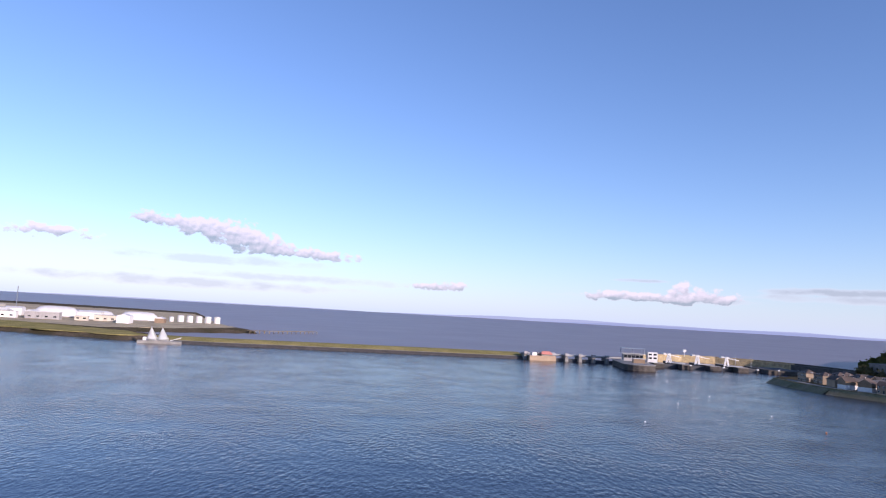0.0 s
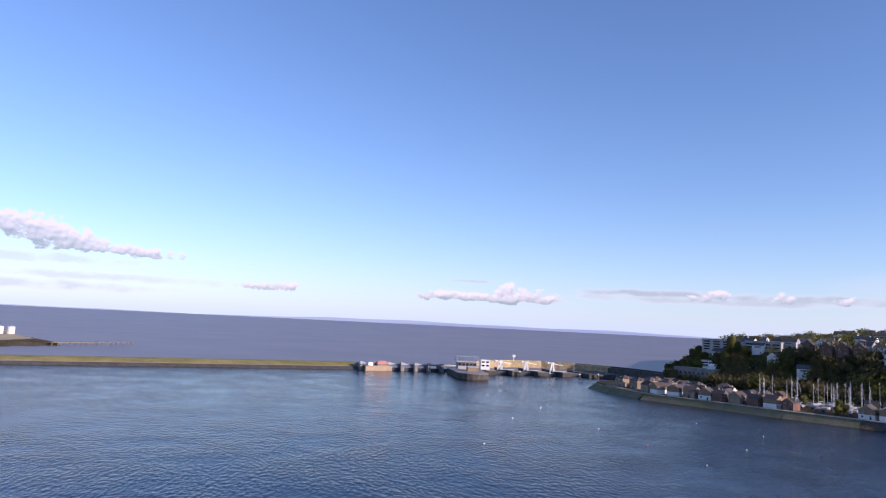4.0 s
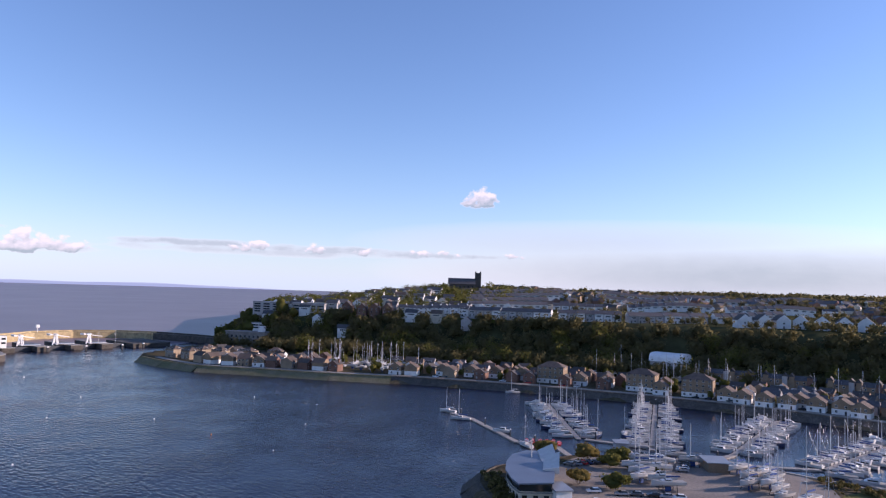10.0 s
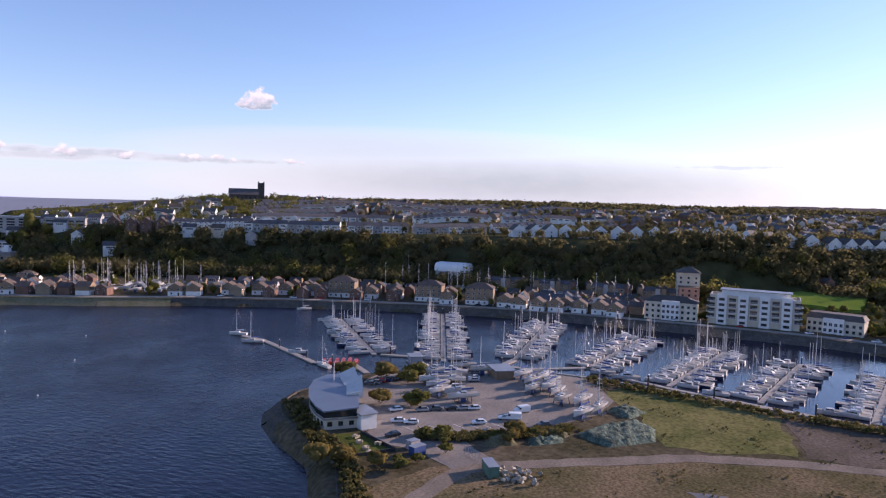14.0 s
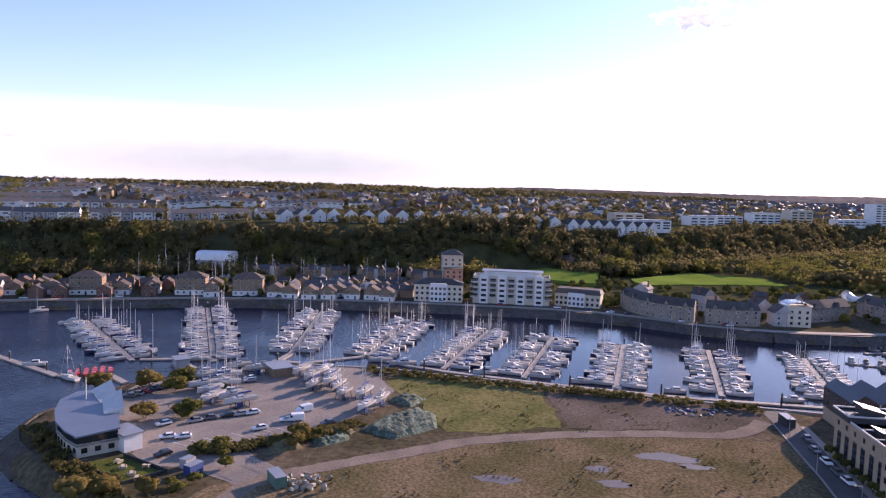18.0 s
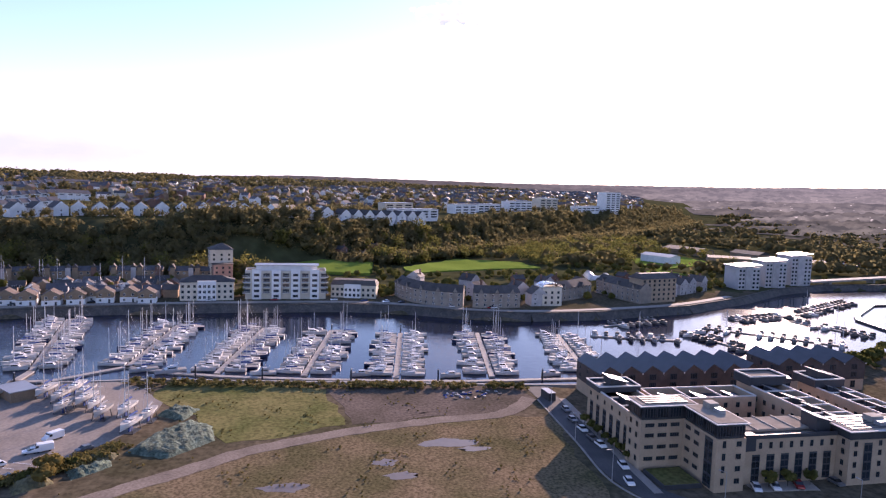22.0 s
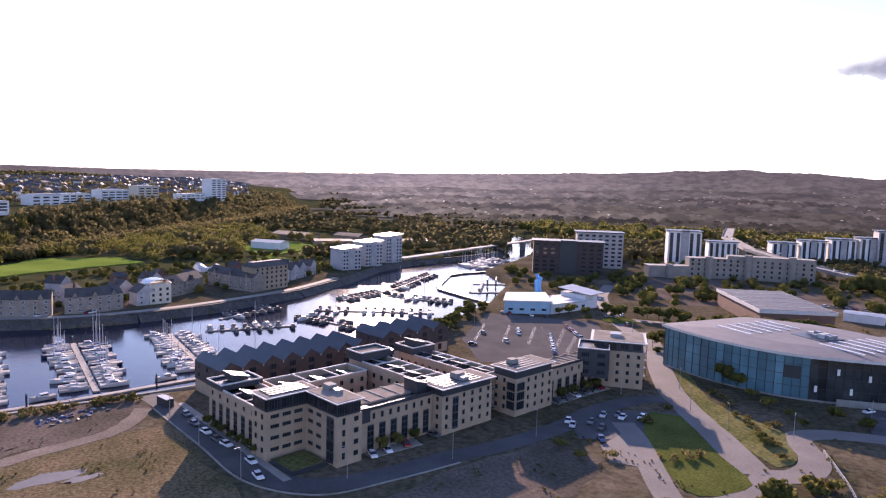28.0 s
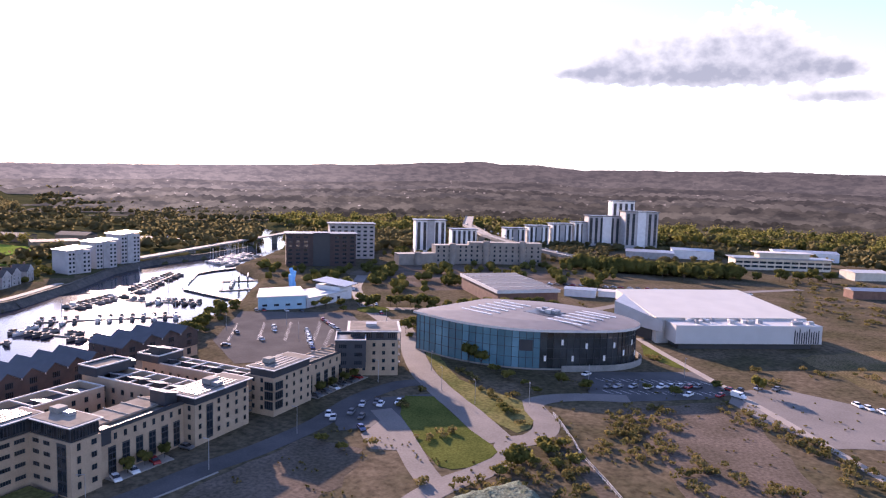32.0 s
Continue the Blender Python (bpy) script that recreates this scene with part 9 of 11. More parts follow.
def woods():
    # the wooded scarp
    X, Y = scatter(300, 1250, -760, 660, 46000, 1)
    p = signed(PLATEAU, X, Y)
    k = (p > -16) & (p < 45 + 24 * (np.abs(Y - 5) < 90)) & clear_of(X, Y, 2.5) & (signed(PENARTH, X, Y) > 20) & ((Y < 400) | (wobble(X, Y, 60, 33) > -0.5))
    k &= ~inside(FIELDS[0], X, Y)
    X, Y = X[k], Y[k]
    wood("scarp_wood", "dark autumn woodland on the steep scarp", X, Y, 10, 96, 0.66, 2, wide=0.5, loose=0.5, core=1)
    # trees among the houses of the hill
    X, Y = scatter(330, 1350, -700, 760, 8000, 3)
    p = signed(PLATEAU, X, Y)
    k = (p > 55) & (p < 620) & clear_of(X, Y, 4.0) & (wobble(X, Y, 120, 9) > -0.8)
    wood("hill_trees", "autumn trees among the hill houses", X[k], Y[k], 6.6, 54, 0.55, 4, wide=0.46, core=1)
    X, Y = scatter(330, 640, 440, 720, 560, 5)
    k = (signed(PLATEAU, X, Y) > 4) & clear_of(X, Y, 2.0)
    wood("head_trees", "olive autumn trees on the headland", X[k], Y[k], 8.8, 130, 0.5, 6, LEAF_NEAR, wide=0.5)
    # the taller crowns that stand out of the scarp
    X, Y = scatter(320, 700, -200, 600, 2600, 105)
    p = signed(PLATEAU, X, Y)
    k = (p > -14) & (p < 34) & clear_of(X, Y, 3.0) & (wobble(X, Y, 80, 106) > 0.15) & ~inside(FIELDS[0], X, Y)
    wood("scarp_crowns", "tall olive and golden trees on the scarp", X[k][:240], Y[k][:240], 13.5, 230, 0.6, 107, LEAF_NEAR, wide=0.42)
    X, Y = scatter(318, 378, 560, 662, 75, 51)
    k = (signed(PLATEAU, X, Y) > 1) & clear_of(X, Y, 1.0)
    wood("bluff_trees", "tall olive trees on the end of the bluff", X[k], Y[k], 13, 60, 0.55, 52, LEAF_NEAR, core=2)
    # low land between the river houses and the scarp
    X, Y = scatter(400, 820, -430, 60, 2600, 7)
    k = (signed(PLATEAU, X, Y) < -8) & (signed(PENARTH, X, Y) > 24) & clear_of(X, Y, 3.0)
    for f in FIELDS:
        k &= ~inside(f, X, Y)
    k &= wobble(X, Y, 90, 4) > -0.35
    front = (X < np.where(Y > -230, 565, 585))
    X, Y, front = X[k], Y[k], front[k]
    wood("riverside_trees", "green and yellow trees round the playing fields", X[~front], Y[~front], 10, 140, 0.52, 8, LEAF_NEAR, wide=0.46)
    r5 = np.random.RandomState(61)
    low = front & (r5.uniform(0, 1, len(X)) < 0.8)
    wood("riverside_bushes", "low olive bushes behind the river houses", X[low], Y[low], 4.4, 40, 0.35, 62, LEAF_NEAR, wide=0.55, core=2)
    X, Y = scatter(300, 480, 60, 470, 700, 27)
    k = (signed(PLATEAU, X, Y) < 0) & (signed(PENARTH, X, Y) > 14) & clear_of(X, Y, 1.5)
    wood("garden_trees", "small autumn trees between the waterfront houses", X[k][:150], Y[k][:150], 5.5, 46, 0.4, 28, LEAF_NEAR, core=2)
    # the valley and far slopes
    r = np.random.RandomState(9)
    n = 27000
    rad, az = np.power(r.uniform(620**1.55, 1960**1.55, n), 1 / 1.55), np.radians(r.uniform(52, 232, n))
    X, Y = rad * np.sin(az), rad * np.cos(az)
    pl = signed(PLATEAU, X, Y)
    k = (land_height(X, Y) > 2) & ((az < 2.20) | (rad < 1140) | ((az < 2.5) & (rad < 1490))) & clear_of(X, Y, 8.0) & ((pl < -30) | (pl > 480)) & (wobble(X, Y, 420, 12) + 0.6 * wobble(X, Y, 130, 13) > -0.15 - 0.2 * (rad > 1300) - 0.5 * (az > 2.6))
    k &= ~((X > 90) & (X < 300) & (Y < -390) & (Y > -640)) & ~((X < 60) & (Y > -720)) & ~((X > 40) & (X < 340) & (Y > -930)) & (away([(484, -926), (366, -817), (294, -733), (238, -689), (161, -621)], X, Y, False) > 40)
    for f in FIELDS:
        k &= ~inside(f, X, Y)
    wood("valley_wood", "dark hazy woods of the valley", X[k], Y[k], 11, 10, 1.1, 10, wide=0.66, loose=0.3, core=1)
    X, Y = scatter(40, 430, -1000, -600, 2600, 91)
    k = (land_height(X, Y) > 2) & (wobble(X, Y, 70, 92) > -0.1) & clear_of(X, Y, 3) & (away([(484, -926), (366, -817), (294, -733), (238, -689), (161, -621), (110, -600), (50, -600)], X, Y, False) > 14)
    wood("town_bushes", "dark bushes and small trees below the flyover", X[k], Y[k], 5.5, 30, 0.5, 93, LEAF, wide=0.6, core=2)
    # scattered scrub on the near plots
    X, Y = scatter(-90, 110, -420, -130, 7000, 12)
    k = ((wobble(X, Y, 34, 20) > 0.85) | ((X > 28) & (X < 44) & (Y > -226) & (Y < -176))) & ~inside([(66, -262), (27, -284), (8, -258), (48, -222)], X, Y) & ~inside([(12, -256), (-4, -268), (-30, -272), (-60, -250), (-48, -206), (-24, -214), (-6, -236)], X, Y)
    k &= ~((X > -60) & (Y < -300) & (X < 60) & (Y > -440) & (X + Y * 0 > -55)) & (np.hypot(X - 93, Y + 267) > 48)
    bands = np.minimum.reduce([away(b, X, Y, False) - w for b, w in (([(46, -209), (33, -197), (14, -184), (-4, -174), (-30, -160)], 4.0), ([(11, -235), (-10, -215), (-25, -194), (-50, -160)], 4.5), ([(63, -141), (54, -160), (57, -176), (48, -165), (44, -151)], 6.0), ([(72, -196), (88, -212), (108, -232)], 2.0), ([(30, -186), (10, -160), (-4, -140)], 2.5))])
    k |= (bands < 0)
    X2, Y2 = scatter(-170, -10, -620, -300, 5200, 81)
    k2 = (wobble(X2, Y2, 26, 82) > 0.4) & clear_of(X2, Y2, 3) & (np.hypot(X2 - 10, Y2 + 380) > 75)
    wood("rough_growth", "tangled brown scrub behind the halls", X2[k2], Y2[k2], 1.7, 26, 0.34, 83, SCRUB, 0.8, wide=0.7)
    X3, Y3 = scatter(-60, 70, -260, -120, 2600, 84)
    k3 = (wobble(X3, Y3, 12, 85) > 0.7)
    wood("small_tussocks", "small dry tussocks on the bare plots", X3[k3], Y3[k3], 0.6, 20, 0.16, 86, SCRUB, 0.7, wide=0.6)
    wood("scrub", "low brown scrub on the bare plots", X[k], Y[k], 1.8, 34, 0.30, 13, SCRUB, 0.8, wide=0.6)
    X, Y = scatter(20, 250, -160, 130, 9000, 14)
    k = (signed(NEARLAND, X, Y) > 3) & (wobble(X, Y, 30, 22) > 0.35) & ~inside([(140, 60), (149, 88), (190, 124), (241, 98), (247, 62), (222, 42), (190, 50), (164, 70), (152, 54)], X, Y) & ((X < 118) | (Y > -64) )
    k &= away([(112, 63), (148, 56), (180, 13), (200, -60), (214, -74)], X, Y, False) > 5
    wood("tufts", "tussocks of dry grass in the field", X[k][:2400], Y[k][:2400], 0.55, 16, 0.15, 15, SCRUB, 0.7)
    X, Y = scatter(110, 380, -600, -370, 2600, 71)
    k = (signed(NEARLAND, X, Y) > 4) & (wobble(X, Y, 46, 72) > 0.35) & clear_of(X, Y, 8) & ~inside([(290, -500), (375, -420), (395, -470), (310, -560)], X, Y)
    k &= (np.abs(X - 153) + np.abs(Y + 405) > 62) & (away([(170, -290), (190, -308), (204, -322), (226, -348), (250, -380), (276, -430)], X, Y, False) > 6) & (away([(284, -500), (262, -525), (240, -546), (214, -562), (184, -578)], X, Y, False) > 15)
    wood("waste_trees", "dark trees and bushes on the waste ground", X[k], Y[k], 5.5, 46, 0.36, 73, LEAF_NEAR, wide=0.5, core=2)
    # taller crowns on the valley floor beyond the towers
    r7 = np.random.RandomState(111)
    rad, az = r7.uniform(860, 1135, 1500), np.radians(r7.uniform(140, 206, 1500))
    X, Y = rad * np.sin(az), rad * np.cos(az)
    k = (land_height(X, Y) > 2) & clear_of(X, Y, 8.0) & (wobble(X, Y, 110, 112) > -0.2) & (away([(484, -926), (366, -817), (294, -733), (238, -689), (161, -621)], X, Y, False) > 35)
    wood("valley_crowns", "olive and golden trees on the valley floor", X[k], Y[k], 13.5, 60, 0.85, 113, LEAF_NEAR, wide=0.5, core=1)
    # rough strip between the boat yard and the path, and round the netted mounds
    r8 = np.random.RandomState(114)
    t = r8.uniform(0, 1, 210)
    X = np.interp(t, [0, 0.25, 0.5, 0.75, 1], [158, 161, 169, 176, 186]) + r8.uniform(-2.6, 2.6, 210)
    Y = np.interp(t, [0, 0.25, 0.5, 0.75, 1], [80, 72, 62, 54, 46]) + r8.uniform(-2.0, 2.0, 210)
    wood("yard_scrub", "tangled olive scrub between the yard and the path", X, Y, 1.7, 40, 0.26, 115, SCRUB, 0.8, wide=0.65)
    # tall hedge beyond the waste ground
    r6 = np.random.RandomState(96)
    t = r6.uniform(0, 1, 420)
    X = np.interp(t, [0, 0.33, 0.7, 1], [152, 110, 67, 28]) + r6.uniform(-6, 6, 420)
    Y = np.interp(t, [0, 0.33, 0.7, 1], [-572, -570, -578, -588]) + r6.uniform(-12, 4, 420)
    wood("tall_hedge", "tall dark hedge of trees with golden tops", X, Y, 9.5, 46, 0.5, 97, LEAF_NEAR, wide=0.42, core=2)
    # hedge strip along the quay
    r2 = np.random.RandomState(16)
    t = r2.uniform(0, 1, 300)
    X = np.interp(t, [0, 0.35, 0.7, 1], [246, 238, 233, 227]) - r2.uniform(0.5, 5.5, 300)
    Y = np.interp(t, [0, 0.35, 0.7, 1], [56, 6, -34, -78])
    wood("quay_hedge", "scrubby olive hedge along the quay edge", X, Y, 1.9, 44, 0.28, 17, SCRUB, 0.8)
    # bank of the point
    t = r2.uniform(0, 1, 240)
    X = np.interp(t, [0, 0.4, 0.7, 1], [112, 134, 146, 164]) + r2.uniform(-1, 4, 240)
    Y = np.interp(t, [0, 0.4, 0.7, 1], [72, 90, 112, 131]) + r2.uniform(-4, 1, 240)
    wood("bank_scrub", "rough scrub on the stony bank of the point", X, Y, 1.7, 40, 0.28, 18, SCRUB, 0.8)


def tree_model(name, label, h, spread, seed, material, per=420, leaf=0.42, trunk=True):
    r = random.Random(seed)
    s = tagged(empty(name, 0, 0), label, "tree" if trunk else "bush", "trees" if trunk else "bushes")
    bm = bmesh.new()
    base = 0.35 if trunk else 0.1
    lim = [((0, 0, -0.3), (0, 0, h * base), 0.022 * h, 0.014 * h)]
    tips = []
    for k in range(6):
        a, q = 6.283 * k / 6 + r.uniform(-0.4, 0.4), r.uniform(0.5, 0.8)
        e = (math.cos(a) * spread * 0.55, math.sin(a) * spread * 0.55, h * q)
        lim.append(((0, 0, h * base * r.uniform(0.7, 1)), e, 0.012 * h, 0.005 * h))
        tips.append((e[0], e[1], e[2] + h * 0.05))
    tips.append((0, 0, h * 0.82))
    for p, q, r0, r1 in lim:
        p, q = Vector(p), Vector(q)
        d = (q - p).normalized()
        u = d.orthogonal().normalized()
        w = d.cross(u)
        a = [bm.verts.new(p + (u * math.cos(t) + w * math.sin(t)) * r0) for t in (0, 1.05, 2.09, 3.14, 4.19, 5.24)]
        b = [bm.verts.new(q + (u * math.cos(t) + w * math.sin(t)) * r1) for t in (0, 1.05, 2.09, 3.14, 4.19, 5.24)]
        for k in range(6):
            bm.faces.new((a[k], a[(k + 1) % 6], b[(k + 1) % 6], b[k]))
        bm.faces.new(b)
    part("trunk", bm, BARK, s)
    C = np.array(tips)
    R = np.array([[spread * 0.52, spread * 0.52, h * 0.24]] * len(tips)) * np.random.RandomState(seed).uniform(0.75, 1.15, (len(tips), 1))
    ob = new("crown", leaf_mesh("crown", C, R, per // len(tips), leaf * 0.7, seed, material, 0.55, 2))
    ob.parent = s
    return s


YARD_BUSHES = ((179, 106), (183, 95), (205, 111), (205, 120), (214, 113), (162, 75), (159, 78), (200, 134), (208, 104), (210, 97))


def near_trees():
    r = random.Random(31)
    kinds = [tree_model("tree", "small tree with olive autumn leaves", 6.0, 2.8, k, LEAF_NEAR) for k in (1, 2, 3)]
    yellow = tree_model("tree", "small tree with golden autumn leaves", 5.6, 2.8, 7, leaf_mat("golden_leaves", (0.10, 0.075, 0.015), (0.20, 0.135, 0.025), (0.30, 0.20, 0.04), 0.35))
    bush = [tree_model("bush", "rounded dark green bush", 2.6, 2.1, k, LEAF_NEAR, 300, 0.28, False) for k in (11, 12)]
    dry = tree_model("bush", "rust coloured bush on the bank", 3.8, 2.6, 14, leaf_mat("rust_leaves", (0.12, 0.09, 0.032), (0.19, 0.145, 0.048), (0.26, 0.19, 0.065), 0.42), 340, 0.3, False)

    def place(m, x, y, k=1.0, z=Z0):
        copy_thing(m, pose(x, y, z, 0, 0, r.uniform(0, 360)) @ Matrix.Scale(k * r.uniform(0.9, 1.12), 4))

    for k, (x, y) in enumerate(YARD_BUSHES):
        place(dry if k in (0, 3, 7) else bush[k % 2], x, y, (1.5, 2.0, 2.1, 1.7, 2.0, 1.4, 1.3, 1.5, 1.2, 1.2)[k], Z0 - 0.7)
    for x, y in ((131, 87), (128, 92)):
        place(dry, x, y, 1.3)
    for x, y in ((160, 74), (163, 76), (157, 72), (136, 73), (139, 76), (142, 72), (168, 62), (172, 58), (151, 69), (134, 79), (176, 54), (166, 57)):
        place(r.choice((bush[0], bush[1], dry)), x, y, r.uniform(0.7, 1.1))
    # along the street and court
    for k in range(7):
        place(kinds[k % 3], 188 - 4.6 * k, -82.0, 0.5)
    for x, y in ((141.5, -109), (141.3, -114), (141, -120), (138, -184), (137.6, -190), (137, -197), (137, -203), (165, -112), (168, -120), (166, -104), (160, -126), (163, -117)):
        place(r.choice(kinds), x, y, 0.62)
    # riverside of the big car park
    for k in range(30):
        t = k / 29
        place(r.choice(kinds + bush + bush), 221 + 47 * t + r.uniform(-4, 4), -196 - 86 * t + r.uniform(-4, 4), r.uniform(0.7, 1.15))
    for k in range(6):
        place(yellow, 226 + r.uniform(-5, 8), -206 + r.uniform(-5, 5), 0.9)
    # round the pool hall and along the roads
    for k in range(34):
        t = k / 33
        x, y = 158 - 78 * t, -290 + 50 * t + 6 * math.sin(3.14 * t)
        if math.hypot((x - 93) / 48, (y + 267) / 31) > 1.0:
            place(r.choice(kinds + bush), x + r.uniform(-3, 3), y + r.uniform(-3, 3), r.uniform(0.7, 1.1))
    for x, y in ((157, -279), (160, -286), (151, -272), (128, -258), (118, -250), (110, -246), (104, -244), (96, -238), (88, -232), (80, -228), (74, -222), (78, -199), (75, -196), (56, -162), (54, -170), (58, -156), (50, -164), (61, -152), (52, -178), (46, -168), (57, -176), (40, -246), (60, -236), (68, -232), (30, -243), (18, -262), (4, -262), (112, -148), (104, -146), (212, -308), (216, -312), (222, -306), (228, -304)):
        place(r.choice(kinds + bush + bush), x, y, r.uniform(0.8, 1.25))
    for k in range(46):
        t = k / 45
        place(r.choice(kinds + bush), np.interp(t, [0, 0.3, 0.6, 1], [216, 180, 150, 110]) + r.uniform(-7, 7), np.interp(t, [0, 0.3, 0.6, 1], [-318, -330, -342, -360]) + r.uniform(-7, 7) - 8, r.uniform(0.8, 1.3))
    for k in range(44):
        t = k / 43
        place(r.choice(kinds + bush), np.interp(t, [0, 0.5, 1], [150, 60, -40]) + r.uniform(-8, 8), np.interp(t, [0, 0.5, 1], [-600, -560, -620]) + r.uniform(-10, 10), r.uniform(1.1, 1.8))
    for m in kinds + bush + [yellow, dry]:
        hide_model(m)


woods()
near_trees()

# ---- the point: clubhouse, yard, cars and clutter ----
def clubhouse():
    s = tagged(empty("clubhouse", 0, 0), "rounded yacht clubhouse with a blue grey metal roof", "clubhouse")
    outer = [(156, 99.5), (166.5, 106.5), (177, 114.5), (180, 120), (177, 125), (171, 125.5), (164, 122), (157.5, 117), (152.5, 111), (149.5, 106)]
    part("wall", prism(outer, Z0 - 0.5, 7.4), CREAM, s)
    grow = lambda q: [(166 + (x - 166) * q, 114.5 + (y - 114.5) * q) for x, y in outer]
    part("glass_band", prism(grow(1.004), 7.4, 9.2), GLASS, s, "dark band of upper windows")
    part("balcony_slab", prism(grow(1.05), 7.0, 7.25), CONCRETE, s)
    bm = bmesh.new()
    pts = grow(1.07)
    zt = lambda x, y: 9.3 + max(0.0, (x - 150) * 0.055 + (113 - y) * 0.02)
    lo, hi = [bm.verts.new((x, y, zt(x, y))) for x, y in pts], [bm.verts.new((x, y, zt(x, y) + 0.4)) for x, y in pts]
    n = len(pts)
    for i in range(n):
        bm.faces.new((lo[i], lo[(i + 1) % n], hi[(i + 1) % n], hi[i]))
    bm.faces.new(hi)
    bm.faces.new(lo[::-1])
    bmesh.ops.triangulate(bm, faces=[f for f in bm.faces if len(f.verts) > 4])
    part("roof", bm, mat("blue_grey_roof", (0.19, 0.225, 0.28), 0.45, metal=0.3, vary=0.1, scale=0.2), s)
    for k, (x, y, t) in enumerate(((168, 108.5, 35), (175.5, 115.5, 45))):
        bm = bmesh.new()
        v = [bm.verts.new(p) for p in ((-5, -2.4, 0), (5, -2.4, 0), (5, 2.4, 0), (-5, 2.4, 0), (-5, -2.4, 2.0), (5, -2.4, 4.4), (5, 2.4, 2.2), (-5, 2.4, 1.0))]
        for q in ((0, 1, 5, 4), (1, 2, 6, 5), (2, 3, 7, 6), (3, 0, 4, 7), (4, 5, 6, 7)):
            bm.faces.new([v[i] for i in q])
        ob = part("roof_sail", bm, COPING, s, "pale upswept roof lantern")
        ob.matrix_basis = pose(x, y, 9.8, 0, 0, t)
    part("entrance", prism([(154.5, 97), (158.5, 94.5), (163, 101.2), (159, 104)], Z0 - 0.3, 8.2), WHITE, s, "white entrance block")
    part("entrance_roof", prism([(154, 96.8), (158.6, 94), (163.6, 101.4), (159, 104.6)], 8.2, 8.6), ROOFGREY, s)
    facade(s, 149.5, 106, 156, 99.5, 3, (5.6,), 1.4, 1.3)
    facade(s, 152.5, 111, 149.5, 106, 2, (5.6,), 1.4, 1.3)
    facade(s, 157.5, 117, 152.5, 111, 3, (5.6,), 1.4, 1.3)
    facade(s, 164, 122, 157.5, 117, 3, (5.6,), 1.4, 1.3)
    put("door", DOOR_D, s, 155.6, 97.9 - 0.9, 5.1, 1.6, 0.2, 2.2, -35)
    part("flagpole", box(171.9, 172.1, 118.9, 119.1, 10, 17), HULLW, s)
    # bank of stones round the point
    st = tagged(empty("stone_bank", 0, 0), "dark stone facing on the bank of the point", "bank", kind="structure")
    edge = ((112, 76), (128, 88), (140, 100), (147, 116), (156, 128), (164, 134.5), (176, 138), (192, 136), (210, 130), (226, 118), (240, 104))
    for (x0, y0), (x1, y1) in zip(edge, edge[1:]):
        d = math.hypot(x1 - x0, y1 - y0)
        nx, ny = -(y1 - y0) / d, (x1 - x0) / d
        bm = bmesh.new()
        prof = ((6.0, -0.8), (3.0, 1.2), (0.4, 3.6), (-1.2, 4.12), (-1.4, 3.0))
        p = [[bm.verts.new((x + nx * o, y + ny * o, z)) for o, z in prof] for x, y in ((x0, y0), (x1, y1))]
        for q in range(len(prof) - 1):
            bm.faces.new((p[0][q], p[1][q], p[1][q + 1], p[0][q + 1]))
        bmesh.ops.recalc_face_normals(bm, faces=bm.faces)
        part("facing", bm, mat("bank_stone", (0.09, 0.075, 0.06), 0.95, vary=0.4, scale=0.5, fine=0.35, fine_scale=2, bump=0.5, bump_scale=1.5), st)
    # quay wall along the marina
    q = tagged(empty("quay_wall", 0, 0), "pale concrete quay wall above the pontoons", "quay", kind="structure")
    edge = ((246.5, 84), (247.5, 50), (240.5, 6), (234.5, -34), (229.5, -68), (226.5, -95), (223, -150), (232, -213))
    for (x0, y0), (x1, y1) in zip(edge, edge[1:]):
        d = math.hypot(x1 - x0, y1 - y0)
        n = max(1, int(d / 12))
        for k in range(n):
            ob = part("wall_length", box(d * k / n, d * (k + 1) / n - 0.04, -0.6, 0.6, -1.5, 4.35), CONCRETE, q)
            ob.matrix_basis = pose(x0, y0, 0, 0, 0, math.degrees(math.atan2(y1 - y0, x1 - x0)))


def bench_table():
    s = tagged(empty("picnic_table", 0, 0), "pale wooden picnic table on the lawn", "table", "picnic tables")
    w = mat("pale_wood", (0.55, 0.45, 0.32), 0.8, vary=0.15)
    part("tabletop", box(-0.9, 0.9, -0.4, 0.4, 0.70, 0.76), w, s)
    for y in (-0.75, 0.75):
        part("bench", box(-0.9, 0.9, y - 0.15, y + 0.15, 0.42, 0.47), w, s)
    for x in (-0.65, 0.65):
        part("leg", box(x - 0.05, x + 0.05, -0.8, 0.8, 0.0, 0.70), w, s)
    return s


CARPAINT = [mat("car_white", (0.75, 0.75, 0.74), 0.25, vary=0.03, spec=0.6), mat("car_silver", (0.42, 0.43, 0.45), 0.3, metal=0.4, vary=0.05, spec=0.6),
            mat("car_black", (0.02, 0.02, 0.023), 0.22, vary=0.1, spec=0.6), mat("car_blue", (0.03, 0.06, 0.16), 0.25, vary=0.1, spec=0.6), mat("car_red", (0.36, 0.03, 0.03), 0.25, vary=0.1, spec=0.6),
            mat("car_grey", (0.11, 0.115, 0.12), 0.28, vary=0.1, spec=0.6)]
TYRE = mat("tyre_rubber", (0.02, 0.02, 0.02), 0.85, vary=0.1)


